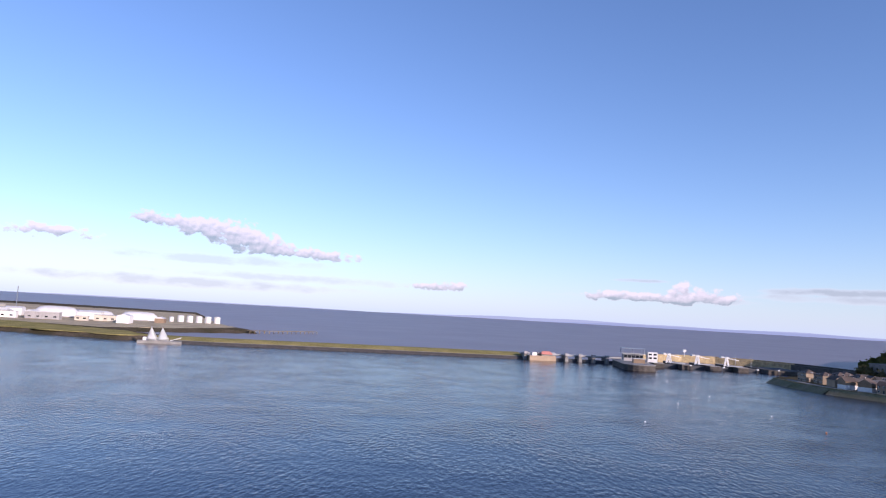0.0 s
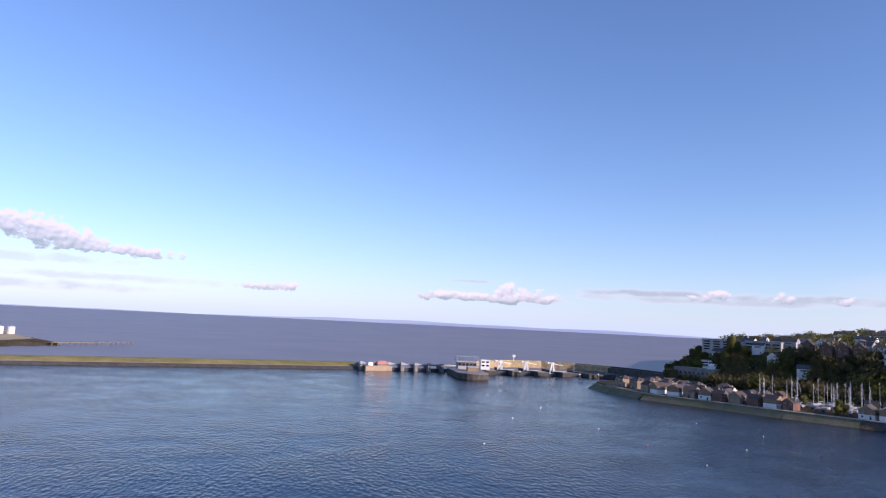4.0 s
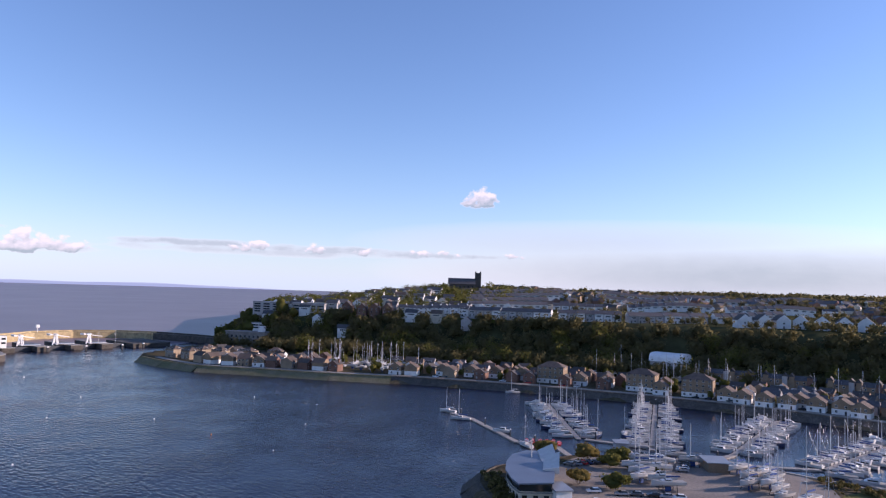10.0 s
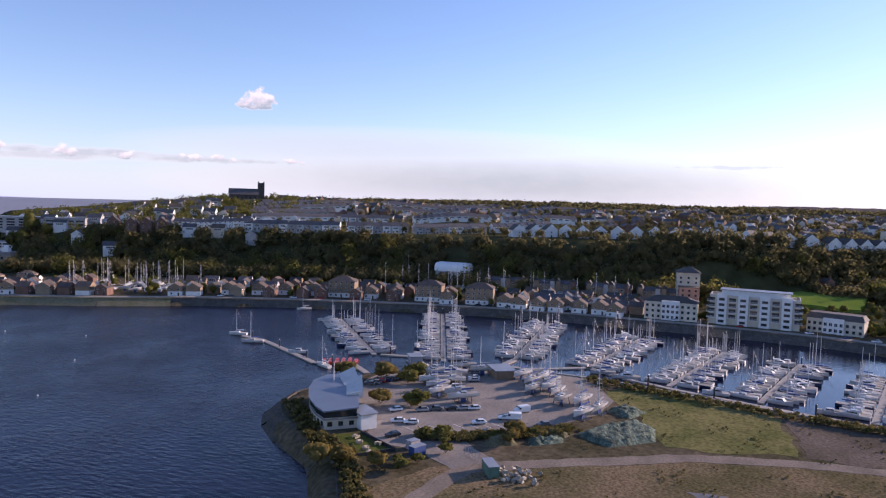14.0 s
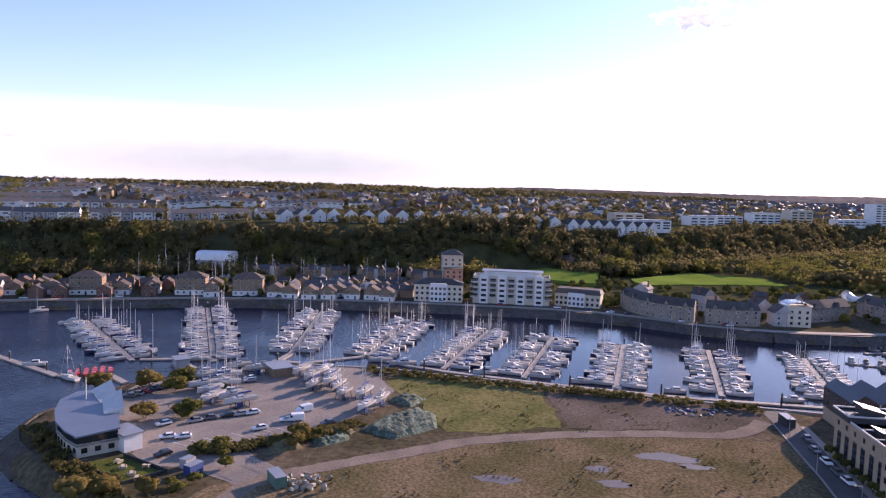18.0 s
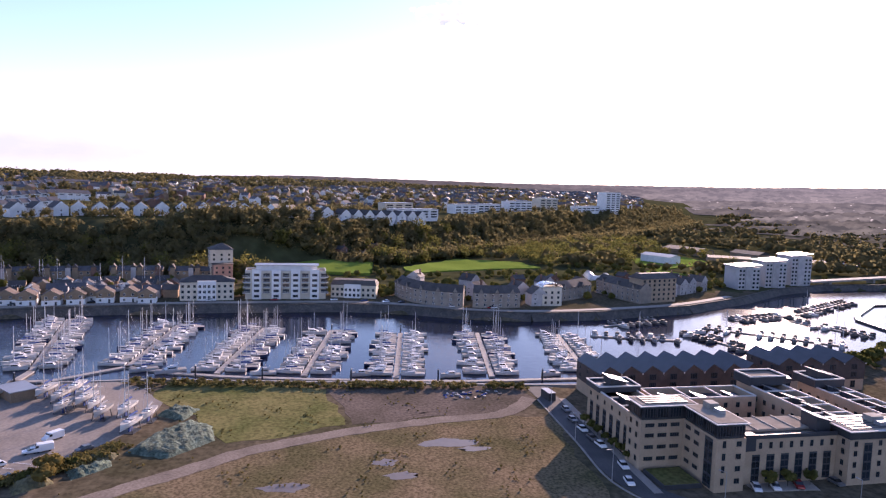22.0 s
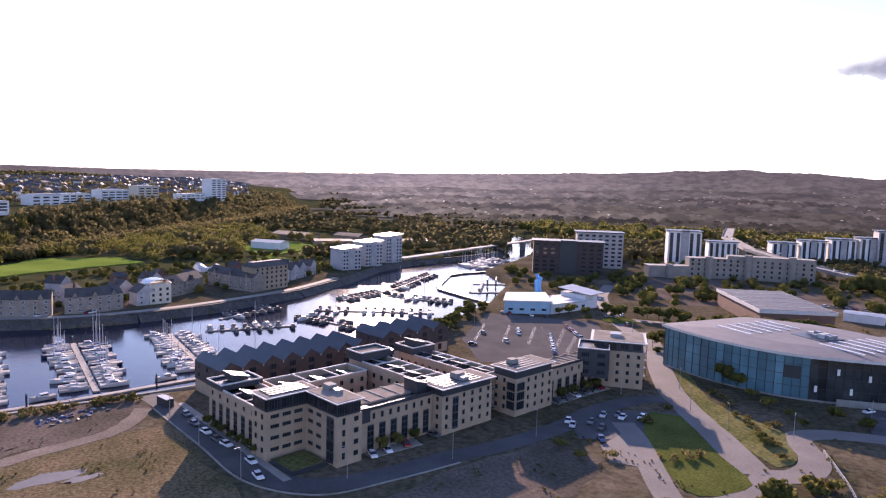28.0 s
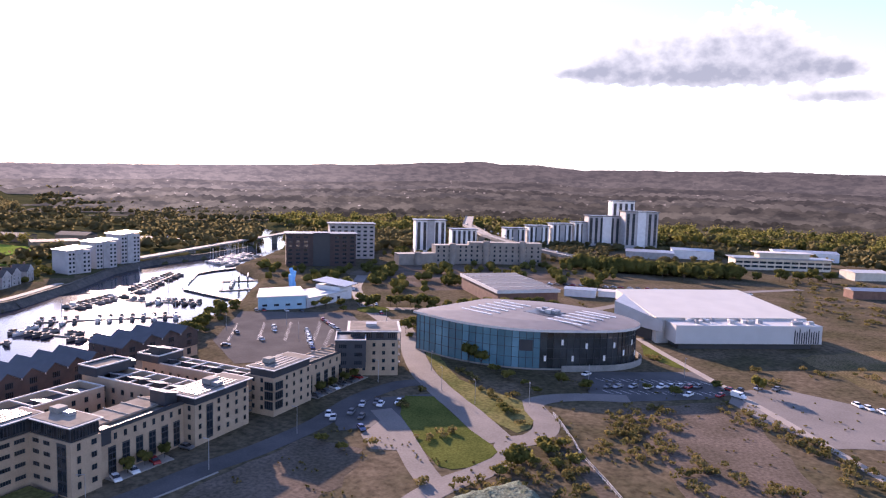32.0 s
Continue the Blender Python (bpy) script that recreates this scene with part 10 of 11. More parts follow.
def car_model(paint, label, van=False):
    s = tagged(empty("van" if van else "car", 0, 0), label, "van" if van else "car", "parked vehicles")
    L, W = (5.2, 2.0) if van else (4.3, 1.78)
    bm = bmesh.new()
    prof = ((-0.5, 0.32), (-0.5, 0.80), (-0.47, 0.92), (-0.22, 0.98), (0.30, 0.93), (0.48, 0.78), (0.5, 0.36)) if not van else ((-0.5, 0.35), (-0.5, 2.05), (-0.46, 2.15), (0.2, 2.12), (0.34, 1.2), (0.49, 1.0), (0.5, 0.38))
    l = [bm.verts.new((-W / 2, y * L, z)) for y, z in prof]
    r = [bm.verts.new((W / 2, y * L, z)) for y, z in prof]
    n = len(prof)
    bm.faces.new(l)
    bm.faces.new(r[::-1])
    for i in range(n):
        bm.faces.new((l[i], r[i], r[(i + 1) % n], l[(i + 1) % n]))
    bmesh.ops.recalc_face_normals(bm, faces=bm.faces)
    bmesh.ops.bevel(bm, geom=bm.edges[:], offset=0.05, segments=1, affect="EDGES")
    part("body", bm, paint, s)
    bm = bmesh.new()
    if van:
        v = add_box(bm, -W / 2 - 0.01, W / 2 + 0.01, 0.14 * L, 0.30 * L, 1.3, 1.9, 0)
        for q in (6, 7):
            v[q].co.y -= 0.25
    else:
        v = add_box(bm, -W * 0.47, W * 0.47, -0.40 * L, 0.24 * L, 0.93, 1.42, 0)
        for q in range(4, 8):
            v[q].co.x *= 0.82
        for q in (4, 5):
            v[q].co.y += 0.35
        for q in (6, 7):
            v[q].co.y -= 0.75
        bm.faces.ensure_lookup_table()
        bm.faces[1].material_index = 1
    part("glasshouse", bm, [SCREEN, paint], s)
    bm = bmesh.new()
    for x in (-W / 2 + 0.02, W / 2 - 0.24):
        for y in (-0.31 * L, 0.32 * L):
            bmesh.ops.create_cone(bm, cap_ends=True, segments=10, radius1=0.32, radius2=0.32, depth=0.22, matrix=Matrix.Translation((x + 0.11, y, 0.32)) @ Matrix.Rotation(radians(90), 4, "Y"))
    part("wheels", bm, TYRE, s)
    return s


def cars():
    r = random.Random(77)
    names = ("white", "silver", "black", "dark blue", "red", "dark grey")
    models = [car_model(p, f"parked {n} hatchback car") for p, n in zip(CARPAINT, names)]
    van = car_model(CARPAINT[0], "parked white panel van", True)
    pick = lambda: r.choice((0, 0, 1, 1, 2, 3, 4, 5, 5, 0))

    def park(x, y, t, k=None, z=Z0 + 0.08):
        copy_thing(models[pick() if k is None else k], pose(x, y, z, 0, 0, t + r.uniform(-3, 3)))

    for x, y, t, k in ((166, 92, 30, 0), (167, 88, 30, 0), (177, 71, 40, 0), (185, 66, 20, 0), (155, 87, 60, 2), (169, 66, 60, 2), (175, 98, 50, 0), (179, 91, 40, 1), (182, 88, 40, 5), (185, 84, 40, 2), (187, 81, 40, 1), (185, 54, 40, 5), (189, 78, 40, 0)):
        park(x, y, t, k)
    copy_thing(van, pose(186, 64, Z0 + 0.08, 0, 0, 24))
    copy_thing(van, pose(194, 64, Z0 + 0.08, 0, 0, 50))
    for k in range(11):
        park(196 + 2.7 * k - 0.3 * k, 121 - 0.9 * k, 10, None)
    for k in range(5):
        park(220 + 3 * k, 92 + 1.2 * k, 35)
    # the street
    for x, y, t in ((148, -76, 80), (157, -79, 82), (191, -79.5, 92), (183, -79.2, 92), (176, -79, 92), (171, -79.3, 92), (200, -81, 92)):
        park(x, y, t, r.choice((0, 0, 1, 5)))
    for y in (-105, -110, -116.5, -127):
        park(140.6, y, 90 if y < -120 else 70)
    for k in range(6):
        park(136.6, -180 - 5.0 * k, 75)
    # lot
    for x, y, t, k in ((123, -167, 30, 0), (120, -165, 30, 1), (119, -180, 20, 1), (114, -183, 15, 0), (110, -188, 15, 0), (113, -170, 20, 2), (116, -184, 20, 5), (117, -186, 20, 2), (118, -172, 20, 5), (108, -162, 50, 3)):
        park(x, y, t, k)
    # pool car park
    for x, y in ((53, -241), (50, -243), (45, -246), (40, -248), (33, -253), (30, -255), (27, -256), (36, -251), (64, -253), (24, -258), (26, -246), (16, -251), (10, -261), (4, -268), (-2, -270)):
        park(x, y, -22)
    copy_thing(van, pose(10, -253, Z0 + 0.08, 0, 0, 60))
    copy_thing(models[4], pose(13, -260, Z0 + 0.08, 0, 0, 60))
    for x, y in ((-30, -262), (-34, -260), (-27, -264)):
        park(x, y, 30)
    # big car park: rows
    for (x0, y0), (x1, y1), n, full in (((206, -281), (187, -266), 9, 0.85), ((199, -258), (177, -232), 12, 0.8), ((216, -255), (211, -249), 3, 0.9), ((250, -282), (222, -298), 9, 0.5)):
        for k in range(n):
            if r.random() < full:
                s = k / (n - 1)
                park(x0 + (x1 - x0) * s, y0 + (y1 - y0) * s, 52)
    park(222, -236, 60, 2)
    park(210, -216, 120, 2)
    park(204, -232, 60, 1)
    for x, y, t in ((206, -333, 40), (190, -312, 40), (246, -371, 40), (152, -274, 36)):
        park(x, y, t)
    # dots of traffic and parked rows farther off
    for k in range(26):
        park(150 - 5.5 * k + r.uniform(-1, 1), -470 - 1.5 * k + r.uniform(-1, 1), 70)
    for k in range(14):
        s = k / 13
        copy_thing(models[pick()], pose(352 - 180 * s, -800 + 182 * s, (20 - 10 * s), 0, 0, 40))
    for k in range(40):
        x, y = r.uniform(540, 660), r.uniform(-585, -520)
        park(x, y, 35, None, max(Z0, ground_at(x, y)) + 0.1)
    for k in range(20):
        x, y = SHORE[5 + k % 9]
        x2, y2 = SHORE[6 + k % 9]
        s = r.random()
        park(x + (x2 - x) * s + 13, y + (y2 - y) * s + 4, 20, None, 3.6)
    for m in models + [van]:
        hide_model(m)


def heaps():
    """Earth mounds under green netting, with a lumpy surface."""
    net = mat("green_netting", (0.13, 0.175, 0.125), 0.95, scale=0.5, color2=(0.055, 0.075, 0.05), fine=0.5, fine_scale=1.6, bump=0.6, bump_scale=1.2)
    soil = mat("grassy_soil", (0.18, 0.15, 0.08), 0.95, scale=0.3, color2=(0.10, 0.095, 0.045), fine=0.3, fine_scale=1.5, bump=0.5, bump_scale=1.2)
    for name, pts, h, m, label in (("netted_mound", [(188, 22), (176, 33), (182, 45), (196, 40), (206, 32), (200, 24)], 1.1, net, "earth mound covered by green netting"), ("netted_mound", [(203, 33), (215, 29), (220, 38), (210, 43)], 1.2, net, "small mound covered by green netting"),
                                   ("netted_mound", [(166, 52), (174, 44), (180, 46), (173, 56)], 1.2, net, "low mound covered by green netting"), ("earth_bank", [(160, 62), (166, 54), (172, 58), (168, 66)], 1.6, soil, "grassy soil heap beside the yard"),
                                   ("earth_bank", [(178, 45), (183, 44), (181, 52), (175, 56)], 1.8, soil, "grassy soil heap beside the yard"), ("netted_mound", [(68, -134), (55, -152), (48, -146), (40, -120), (60, -116)], 2.0, net, "large mound covered by green netting")):
        xs, ys = [p[0] for p in pts], [p[1] for p in pts]
        nx, ny = 34, 34
        X, Y = np.meshgrid(np.linspace(min(xs) - 1, max(xs) + 1, nx), np.linspace(min(ys) - 1, max(ys) + 1, ny), indexing="ij")
        d = signed(pts, X, Y)
        Z = Z0 - 0.4 + (h + 0.4) * smooth(-0.5, 3.5, d) + 0.30 * wobble(X, Y, 5, 3) * smooth(0, 2, d) + 0.26 * wobble(X, Y, 2.2, 8) * smooth(0, 2, d)
        me = bpy.data.meshes.new(name)
        i, j = np.meshgrid(np.arange(nx - 1), np.arange(ny - 1), indexing="ij")
        a = (i * ny + j).reshape(-1)
        q = np.stack([a, a + ny, a + ny + 1, a + 1], 1)
        keep = (Z.reshape(-1)[q].max(1) > Z0 - 0.35)
        me.from_pydata(np.stack([X, Y, Z], -1).reshape(-1, 3).tolist(), [], q[keep].tolist())
        me.materials.append(m)
        me.shade_smooth()
        tagged(new(name, me), label, "mound")


def clutter():
    r = random.Random(3)
    t = bench_table()
    for x, y, a in ((146, 92, 30), (143, 88, 30), (149, 95, 70), (141, 85.5, 20), (147.5, 87, 100)):
        copy_thing(t, pose(x, y, Z0 + 0.1, 0, 0, a))
    hide_model(t)
    f = tagged(empty("lawn_fence", 0, 0), "dark hedge fence round the lawn", "fence", kind="structure")
    cs = ((147.5, 104), (137, 87.5), (146, 81), (152.8, 96))
    for (x0, y0), (x1, y1) in zip(cs, cs[1:]):
        d = math.hypot(x1 - x0, y1 - y0)
        ob = part("panel", box(0, d, -0.1, 0.1, 0, 0.9), FRAMED, f)
        ob.matrix_basis = pose(x0, y0, Z0, 0, 0, math.degrees(math.atan2(y1 - y0, x1 - x0)))
    b = tagged(empty("brick_hut", 232, 86, Z0, 40), "small brick yard hut with grey roof", "hut")
    part("wall", box(-5, 5, -3.5, 3.5, -0.3, 3.2), TAN, b)
    part("roof", box(-5.6, 5.6, -4.1, 4.1, 3.2, 3.5), ROOFGREY, b)
    put("door", DOOR_D, b, 5.02, 0, 1.2, 2.4, 0.1, 2.4, 90)
    facade(b, -5, -3.5, 5, -3.5, 3, (1.9,), 1.2, 1.0)
    for x, y, w, d, h, a, m, n, l in ((145, 54, 6, 2.6, 2.6, 40, mat("green_container", (0.10, 0.20, 0.15), 0.6), "container", "dark green steel container"), (147, 75, 4, 2.2, 2.3, -20, COVERB, "container", "small blue painted steel container"),
                                     (150, 78, 3, 2.2, 2.2, -20, GREYREND, "container", "small grey site box"), (213, -80, 6, 2.5, 2.6, 5, FRAMED, "container", "dark weathered steel container"), (27, -140, 4, 2.4, 2.6, 20, mat("pale_blue_cabin", (0.35, 0.52, 0.66), 0.5), "site_cabin", "pale blue site cabin")):
        c = tagged(empty(n, x, y, Z0, a), l, "container")
        part("box", box(-w / 2, w / 2, -d / 2, d / 2, 0, h), m, c)
        part("lid", box(-w / 2 - 0.05, w / 2 + 0.05, -d / 2 - 0.05, d / 2 + 0.05, h, h + 0.12), ROOFGREY, c)
        put("door", DOOR_D, c, w / 2 + 0.02, 0, h / 2, d * 0.8, 0.05, h * 0.85, 90)
    rub = mat("pale_rubble", (0.42, 0.37, 0.30), 0.9, vary=0.3, rnd=0.3)
    s = tagged(empty("rubble_pile", 145, 47.5, Z0), "pile of pale stone blocks", "rubble")
    for k in range(46):
        bm = box(-0.5, 0.5, -0.35, 0.35, -0.3, 0.3)
        ob = part("block", bm, rub, s)
        ob.matrix_basis = pose(r.gauss(0, 2.0), r.gauss(0, 2.4), 0.25 + 0.5 * (k % 3), r.uniform(-30, 30), r.uniform(-30, 30), r.uniform(0, 360))
    s = tagged(empty("debris_pile", 219, -54, Z0), "scattered dark rubbish on the ground", "debris")
    for k in range(34):
        ob = part("piece", box(-0.6, 0.6, -0.3, 0.3, -0.15, 0.2), (COVERB, FRAMED, GREYREND)[k % 3], s)
        ob.matrix_basis = pose(r.gauss(0, 2.2), r.gauss(0, 5.0), 0.2, r.uniform(-20, 20), r.uniform(-20, 20), r.uniform(0, 360))
    g = tagged(empty("yard_gate", 150, 59, Z0, 60), "grey steel mesh gate at the yard entrance", "gate")
    for k in range(7):
        part("upright", box(k * 1.2, k * 1.2 + 0.06, -0.03, 0.03, 0, 2.4), STEEL, g)
    for z in (0.3, 2.3):
        part("rail", box(0, 7.3, -0.03, 0.03, z, z + 0.06), STEEL, g)
    # fence beside the bare plot
    f = tagged(empty("site_fence", 0, 0), "pale rail fence beside the plot", "fence", kind="structure")
    line = ((62, -202), (57, -194), (50, -182), (46, -174), (36, -160), (24, -142))
    for (x0, y0), (x1, y1) in zip(line, line[1:]):
        d = math.hypot(x1 - x0, y1 - y0)
        n = int(d / 2.5)
        a = math.degrees(math.atan2(y1 - y0, x1 - x0))
        for k in range(n):
            ob = part("post", box(-0.06, 0.06, -0.06, 0.06, 0, 1.3), HULLW, f)
            ob.matrix_basis = pose(x0 + (x1 - x0) * k / n, y0 + (y1 - y0) * k / n, Z0, 0, 0, a)
        for z in (0.6, 1.2):
            ob = part("rail", box(0, d, -0.05, 0.05, z, z + 0.1), HULLW, f)
            ob.matrix_basis = pose(x0, y0, Z0, 0, 0, a)
    # street lamps
    m = tagged(empty("street_lamp", 0, 0), "slim grey street lamp beside the road", "street lamp", "street lamps")
    bm = bmesh.new()
    bmesh.ops.create_cone(bm, cap_ends=True, segments=8, radius1=0.11, radius2=0.06, depth=8, matrix=Matrix.Translation((0, 0, 4)))
    part("pole", bm, STEEL, m)
    part("arm", box(-0.05, 0.05, -1.3, 0.0, 7.9, 8.0), STEEL, m)
    part("lamp_head", box(-0.14, 0.14, -1.8, -1.2, 7.86, 8.0), ROOFGREY, m)
    for x, y, a in ((150, -72.5, 180), (176, -74, 180), (200, -76, 180), (134, -92, 120), (126, -120, 90), (122, -150, 90), (128, -205, 90), (104, -208, 40), (118, -228, 220), (88, -200, 40), (72, -208, 200), (140, -262, 40), (174, -290, 220), (190, -240, 50), (214, -262, 50), (232, -240, 50), (60, -240, 200), (30, -270, 200)):
        copy_thing(m, pose(x, y, Z0, 0, 0, a))
    hide_model(m)
    # bright curved roofs among the riverside houses
    shine = mat("polished_zinc", (0.8, 0.8, 0.8), 0.16, metal=0.7, vary=0.05)
    s = tagged(empty("round_roof_house", 388, -146, 3.6, shore_turn(388, -146)), "cream house with a bright curved metal roof", "house")
    part("wall", box(-6, 6, -5, 5, -1, 11), CREAM, s)
    bm = bmesh.new()
    n = 10
    rows = [[bm.verts.new((6.5 * math.cos(3.1416 * k / n), y, 11 + 2.6 * math.sin(3.1416 * k / n))) for k in range(n + 1)] for y in (-5.5, 5.5)]
    for k in range(n):
        bm.faces.new((rows[0][k], rows[0][k + 1], rows[1][k + 1], rows[1][k]))
    bmesh.ops.solidify(bm, geom=bm.faces[:], thickness=0.25)
    part("curved_roof", bm, shine, s, "bright curved metal roof")
    facade(s, -6, -5, 6, -5, 3, (2, 5, 8), 1.4, 1.5)
    s = tagged(empty("tent_canopy", 440, -200, 12.5, 30), "white stretched tent canopy", "canopy")
    bm = bmesh.new()
    n = 8
    grid = [[bm.verts.new(((i / n - 0.5) * 14, (j / n - 0.5) * 12, 3.0 * ((i / n - 0.5) ** 2 - (j / n - 0.5) ** 2) * 4 + 1.5)) for j in range(n + 1)] for i in range(n + 1)]
    for i in range(n):
        for j in range(n):
            bm.faces.new((grid[i][j], grid[i + 1][j], grid[i + 1][j + 1], grid[i][j + 1]))
    bmesh.ops.solidify(bm, geom=bm.faces[:], thickness=0.1)
    part("membrane", bm, mat("tent_white", (0.85, 0.85, 0.84), 0.3, vary=0.02, spec=0.7), s, smooth=True)
    for x, y in ((-6.8, 0), (6.8, 0), (0, -5.8), (0, 5.8)):
        part("post", box(x - 0.15, x + 0.15, y - 0.15, y + 0.15, -9, 1.2 if x == 0 else 4), STEEL, s)


clubhouse()
cars()
heaps()
clutter()

# ---- roofs of the far town, too small to count ----
def far_town():
    r = np.random.RandomState(41)
    n = 26000
    rad, az = np.sqrt(r.uniform(690**2, 2060**2, n)), np.radians(r.uniform(50, 215, n))
    X, Y = rad * np.sin(az), rad * np.cos(az)
    p = signed(PLATEAU, X, Y)
    town = ((p > 120) & (rad < 2600) & (np.degrees(az) < 118)) | ((np.degrees(az) > 112) & (np.degrees(az) < 175) & (rad > 1250) & (rad < 3300) & (wobble(X, Y, 500, 31) > -0.1))
    k = town & (land_height(X, Y) > 2) & clear_of(X, Y, 7.0) & (((np.degrees(az) < 118) & (rad > 690)) | ((np.degrees(az) > 118) & (rad < 1120)))
    X, Y = X[k][:5200], Y[k][:5200]
    Z = land_height(X, Y)
    verts, faces, mi = [], [], []
    for x, y, z in zip(X, Y, Z):
        w, d, h, g = r.uniform(6, 13), r.uniform(6, 8), r.uniform(3.6, 5.6), r.uniform(2, 3)
        a = round(r.uniform(0, 6.28) * 2) / 2 + r.uniform(-.1, .1)
        c, s = math.cos(a), math.sin(a)
        b = len(verts)
        for px, py, pz in ((-w, -d, -2), (w, -d, -2), (w, d, -2), (-w, d, -2), (-w, -d, h), (w, -d, h), (w, d, h), (-w, d, h), (-w, 0, h + g), (w, 0, h + g)):
            px, py = px / 2, py / 2
            verts.append((x + px * c - py * s, y + px * s + py * c, z + pz))
        wall = int(r.choice((0, 1, 4, 2, 2, 4, 4)))
        for f, m in (((0, 1, 5, 4), wall), ((1, 2, 6, 9, 5), wall), ((2, 3, 7, 6), wall), ((3, 0, 4, 8, 7), wall), ((4, 5, 9, 8), 3), ((6, 7, 8, 9), 3)):
            faces.append([b + i for i in f])
            mi.append(m)
    me = bpy.data.meshes.new("far_houses")
    me.from_pydata(verts, [], faces)
    for m in (WHITE, CREAM, REDBRICK, SLATE, TAN):
        me.materials.append(m)
    me.polygons.foreach_set("material_index", np.array(mi, dtype=np.int32))
    tagged(new("far_houses", me), "pale houses with slate roofs of the far town", "houses", kind="stuff")


far_town()


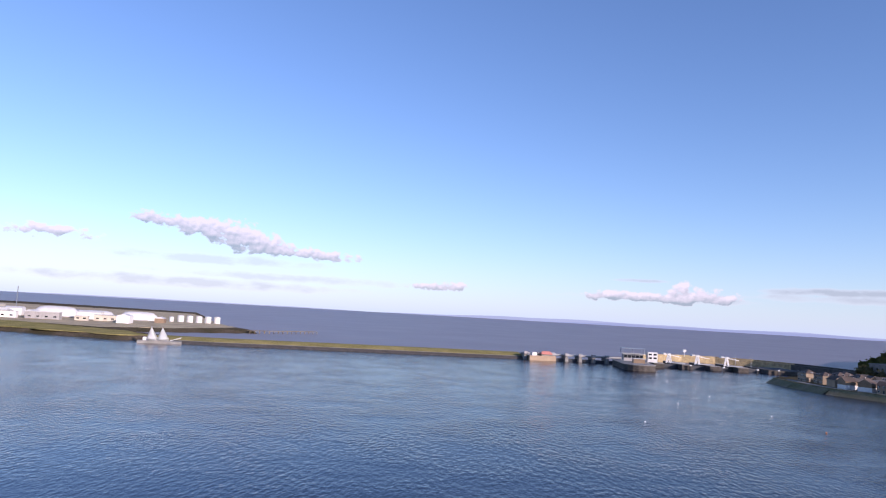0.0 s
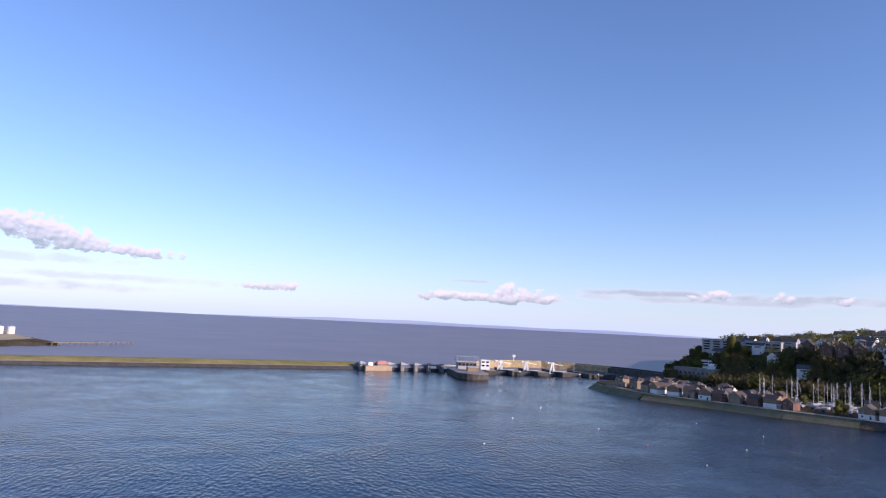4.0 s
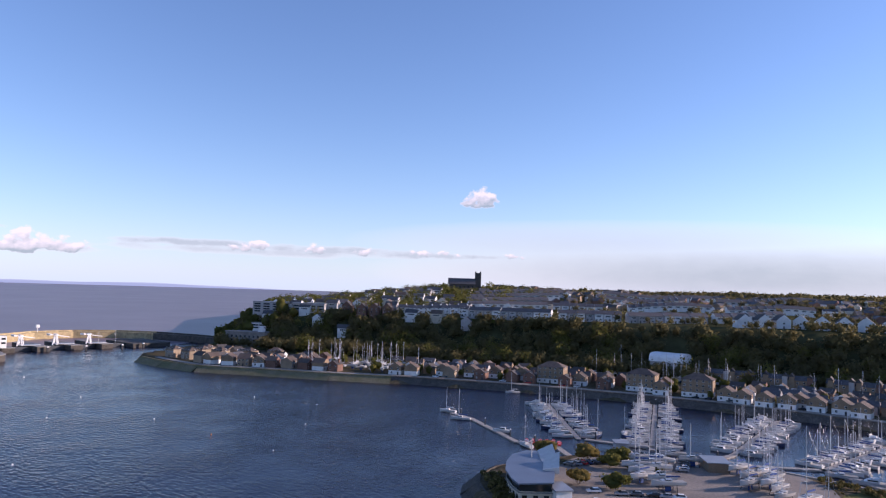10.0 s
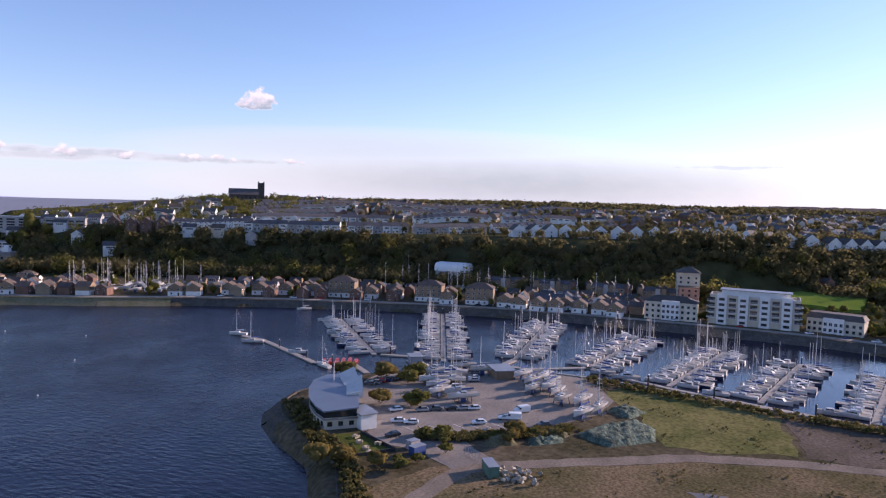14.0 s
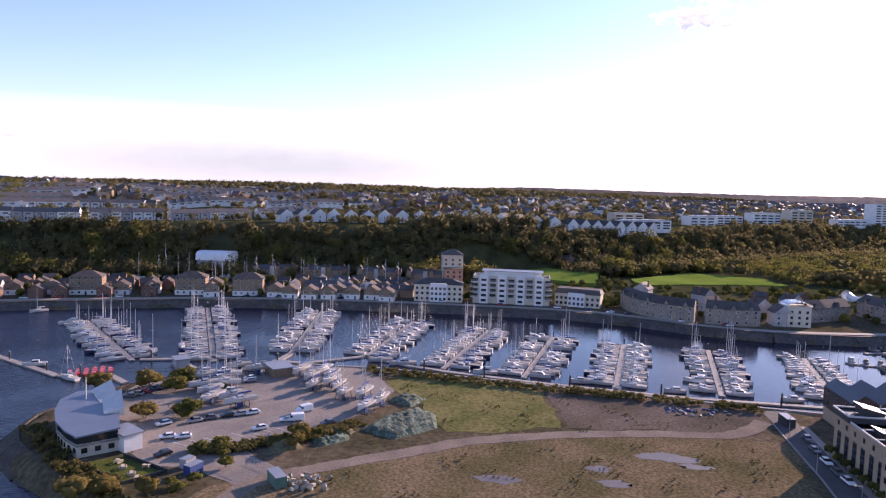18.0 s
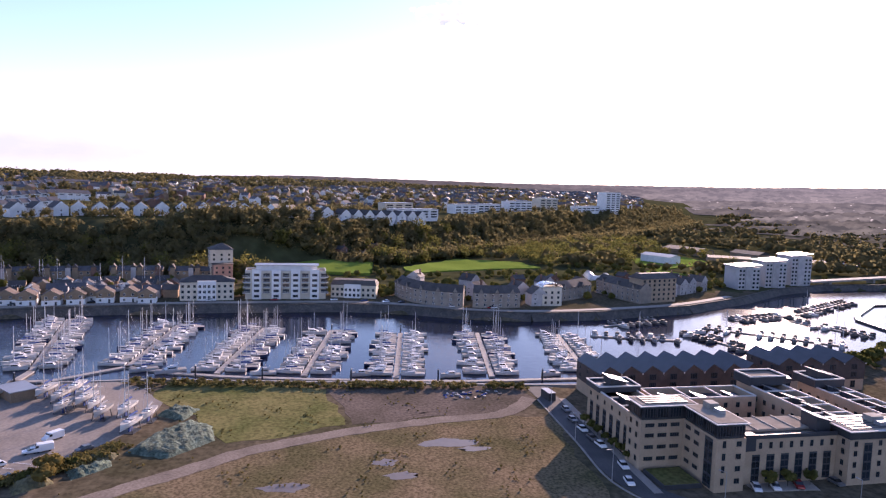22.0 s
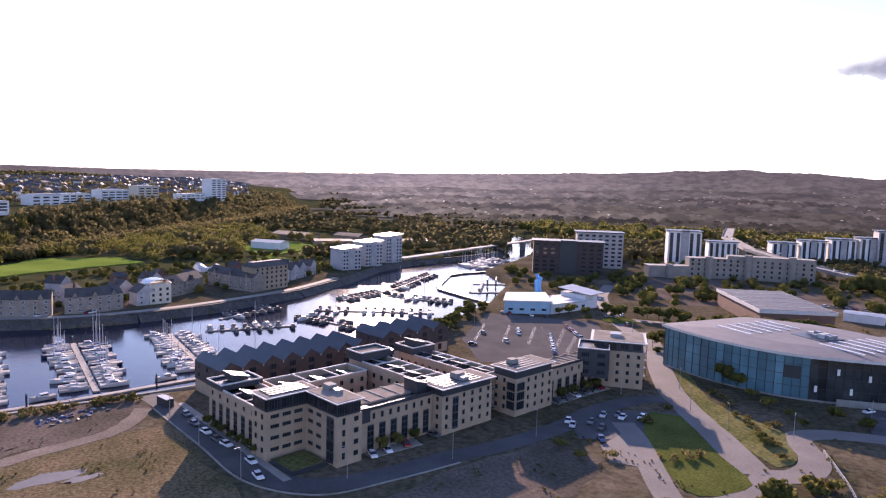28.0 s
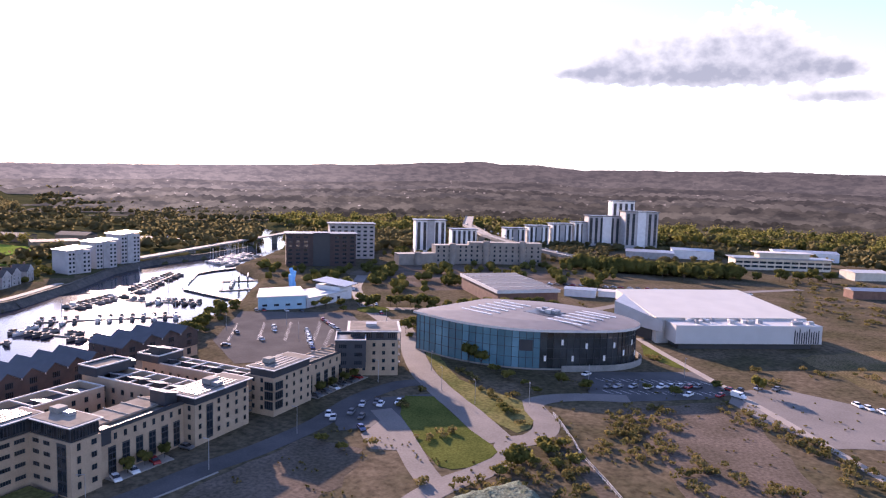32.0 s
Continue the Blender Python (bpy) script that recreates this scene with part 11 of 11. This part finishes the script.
def ridges():
    """Far wooded hills behind one another, haze and sun glare put into their emission."""
    hz = random.Random(77)
    ranks = (1140, 1230, 1330, 1450, 1590, 1750, 1930, 2120, 2500, 2950, 3500, 4600)
    for rr, beyond in zip(ranks, ranks[1:] + (4780,)):
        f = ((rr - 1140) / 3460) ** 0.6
        # distance haze as colour: both glow tones grow paler rank by rank
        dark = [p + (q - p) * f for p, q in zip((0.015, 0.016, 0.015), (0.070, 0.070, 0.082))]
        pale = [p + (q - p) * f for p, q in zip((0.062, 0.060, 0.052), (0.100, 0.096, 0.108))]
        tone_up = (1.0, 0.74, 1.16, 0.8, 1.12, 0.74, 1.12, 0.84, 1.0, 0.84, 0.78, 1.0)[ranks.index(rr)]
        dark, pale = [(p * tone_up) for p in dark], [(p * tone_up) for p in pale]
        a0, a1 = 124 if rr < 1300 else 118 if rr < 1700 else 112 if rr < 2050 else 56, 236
        m = glow_mat("painted_ridge_haze", dark, 1.0)
        N, L = m.node_tree.nodes.new, m.node_tree.links.new
        geo, mp = N("ShaderNodeNewGeometry"), N("ShaderNodeMapping")
        mp.inputs["Scale"].default_value = (1.0, 1.0, 3.2)
        L(geo.outputs["Position"], mp.inputs["Vector"])

        def noise(scale, detail, lo, hi):
            n, q = N("ShaderNodeTexNoise"), N("ShaderNodeMapRange")
            n.inputs["Scale"].default_value, n.inputs["Detail"].default_value, n.inputs["Roughness"].default_value = scale, detail, 0.62
            q.inputs["From Min"].default_value, q.inputs["From Max"].default_value = lo, hi
            L(mp.outputs[0], n.inputs["Vector"])
            L(n.outputs["Fac"], q.inputs["Value"])
            return q.outputs[0]

        def op(kind, x, y):
            n = N("ShaderNodeMath")
            n.operation = kind
            for i, v in enumerate((x, y)):
                if isinstance(v, (int, float)):
                    n.inputs[i].default_value = v
                else:
                    L(v, n.inputs[i])
            return n.outputs[0]

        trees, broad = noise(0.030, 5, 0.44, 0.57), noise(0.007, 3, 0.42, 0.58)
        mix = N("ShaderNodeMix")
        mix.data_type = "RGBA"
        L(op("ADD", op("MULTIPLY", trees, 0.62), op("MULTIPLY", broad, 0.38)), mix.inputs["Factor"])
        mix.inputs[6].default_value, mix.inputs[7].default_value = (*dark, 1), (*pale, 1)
        # pale walls and roofs of far houses, a few in each patch of the town
        cell = N("ShaderNodeTexVoronoi")
        cell.inputs["Scale"].default_value = 0.06
        L(mp.outputs[0], cell.inputs["Vector"])
        tone = N("ShaderNodeSeparateColor")
        L(cell.outputs["Color"], tone.inputs[0])
        dot = op("MULTIPLY", op("LESS_THAN", cell.outputs["Distance"], 0.17), op("MULTIPLY", op("GREATER_THAN", tone.outputs[0], 0.55), op("GREATER_THAN", broad, 0.35)))
        spot = N("ShaderNodeMix")
        spot.data_type = "RGBA"
        L(op("MULTIPLY", dot, op("MULTIPLY", tone.outputs[1], 1.0 if rr < 2300 else 0.3 if rr < 3000 else 0.0)), spot.inputs["Factor"])
        L(mix.outputs[2], spot.inputs[6])
        spot.inputs[7].default_value = (0.27, 0.255, 0.26, 1)
        # sun glare painted in: emission rises towards the sun's bearing
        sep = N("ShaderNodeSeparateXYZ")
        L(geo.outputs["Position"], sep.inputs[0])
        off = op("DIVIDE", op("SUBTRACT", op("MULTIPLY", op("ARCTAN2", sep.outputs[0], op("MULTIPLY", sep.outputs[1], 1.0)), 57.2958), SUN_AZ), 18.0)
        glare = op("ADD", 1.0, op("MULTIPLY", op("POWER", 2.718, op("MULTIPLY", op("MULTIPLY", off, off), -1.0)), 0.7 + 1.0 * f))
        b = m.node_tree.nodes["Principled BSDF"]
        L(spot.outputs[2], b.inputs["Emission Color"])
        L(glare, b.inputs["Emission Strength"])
        n = int(6.2 * (a1 - a0))
        deg = np.linspace(a0, a1, n)
        az = np.radians(deg)
        band = np.linspace(rr - 30, beyond + 30, 14)
        z = np.max([75 + (land_height(q * np.sin(az), q * np.cos(az)) - 75) * rr / q for q in band], axis=0)
        X, Y = rr * np.sin(az), rr * np.cos(az)
        crown = np.zeros(n)
        for w, h in ((3.1, 1.6), (1.7, 1.5), (1.1, 1.2)):
            ph = hz.uniform(0, 6.28)
            crown += h * (2.2 if rr < 2000 else 1.0) * np.abs(np.sin(np.arange(n) / w + ph + 0.9 * np.sin(np.arange(n) / (w * 1.7))))
        k = z > 3
        z = z + crown
        if a0 > 60:
            z = 2.0 + (z - 2.0) * smooth(a0, a0 + 14, deg)
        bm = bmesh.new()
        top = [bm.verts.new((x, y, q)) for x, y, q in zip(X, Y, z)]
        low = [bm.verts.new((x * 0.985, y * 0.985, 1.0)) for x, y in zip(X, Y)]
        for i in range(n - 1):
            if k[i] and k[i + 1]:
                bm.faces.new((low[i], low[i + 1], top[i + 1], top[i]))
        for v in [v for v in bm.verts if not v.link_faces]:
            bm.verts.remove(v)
        tagged(link("far_ridge", bm, m), "far wooded ridge with painted haze", "hills", kind="structure")


ridges()
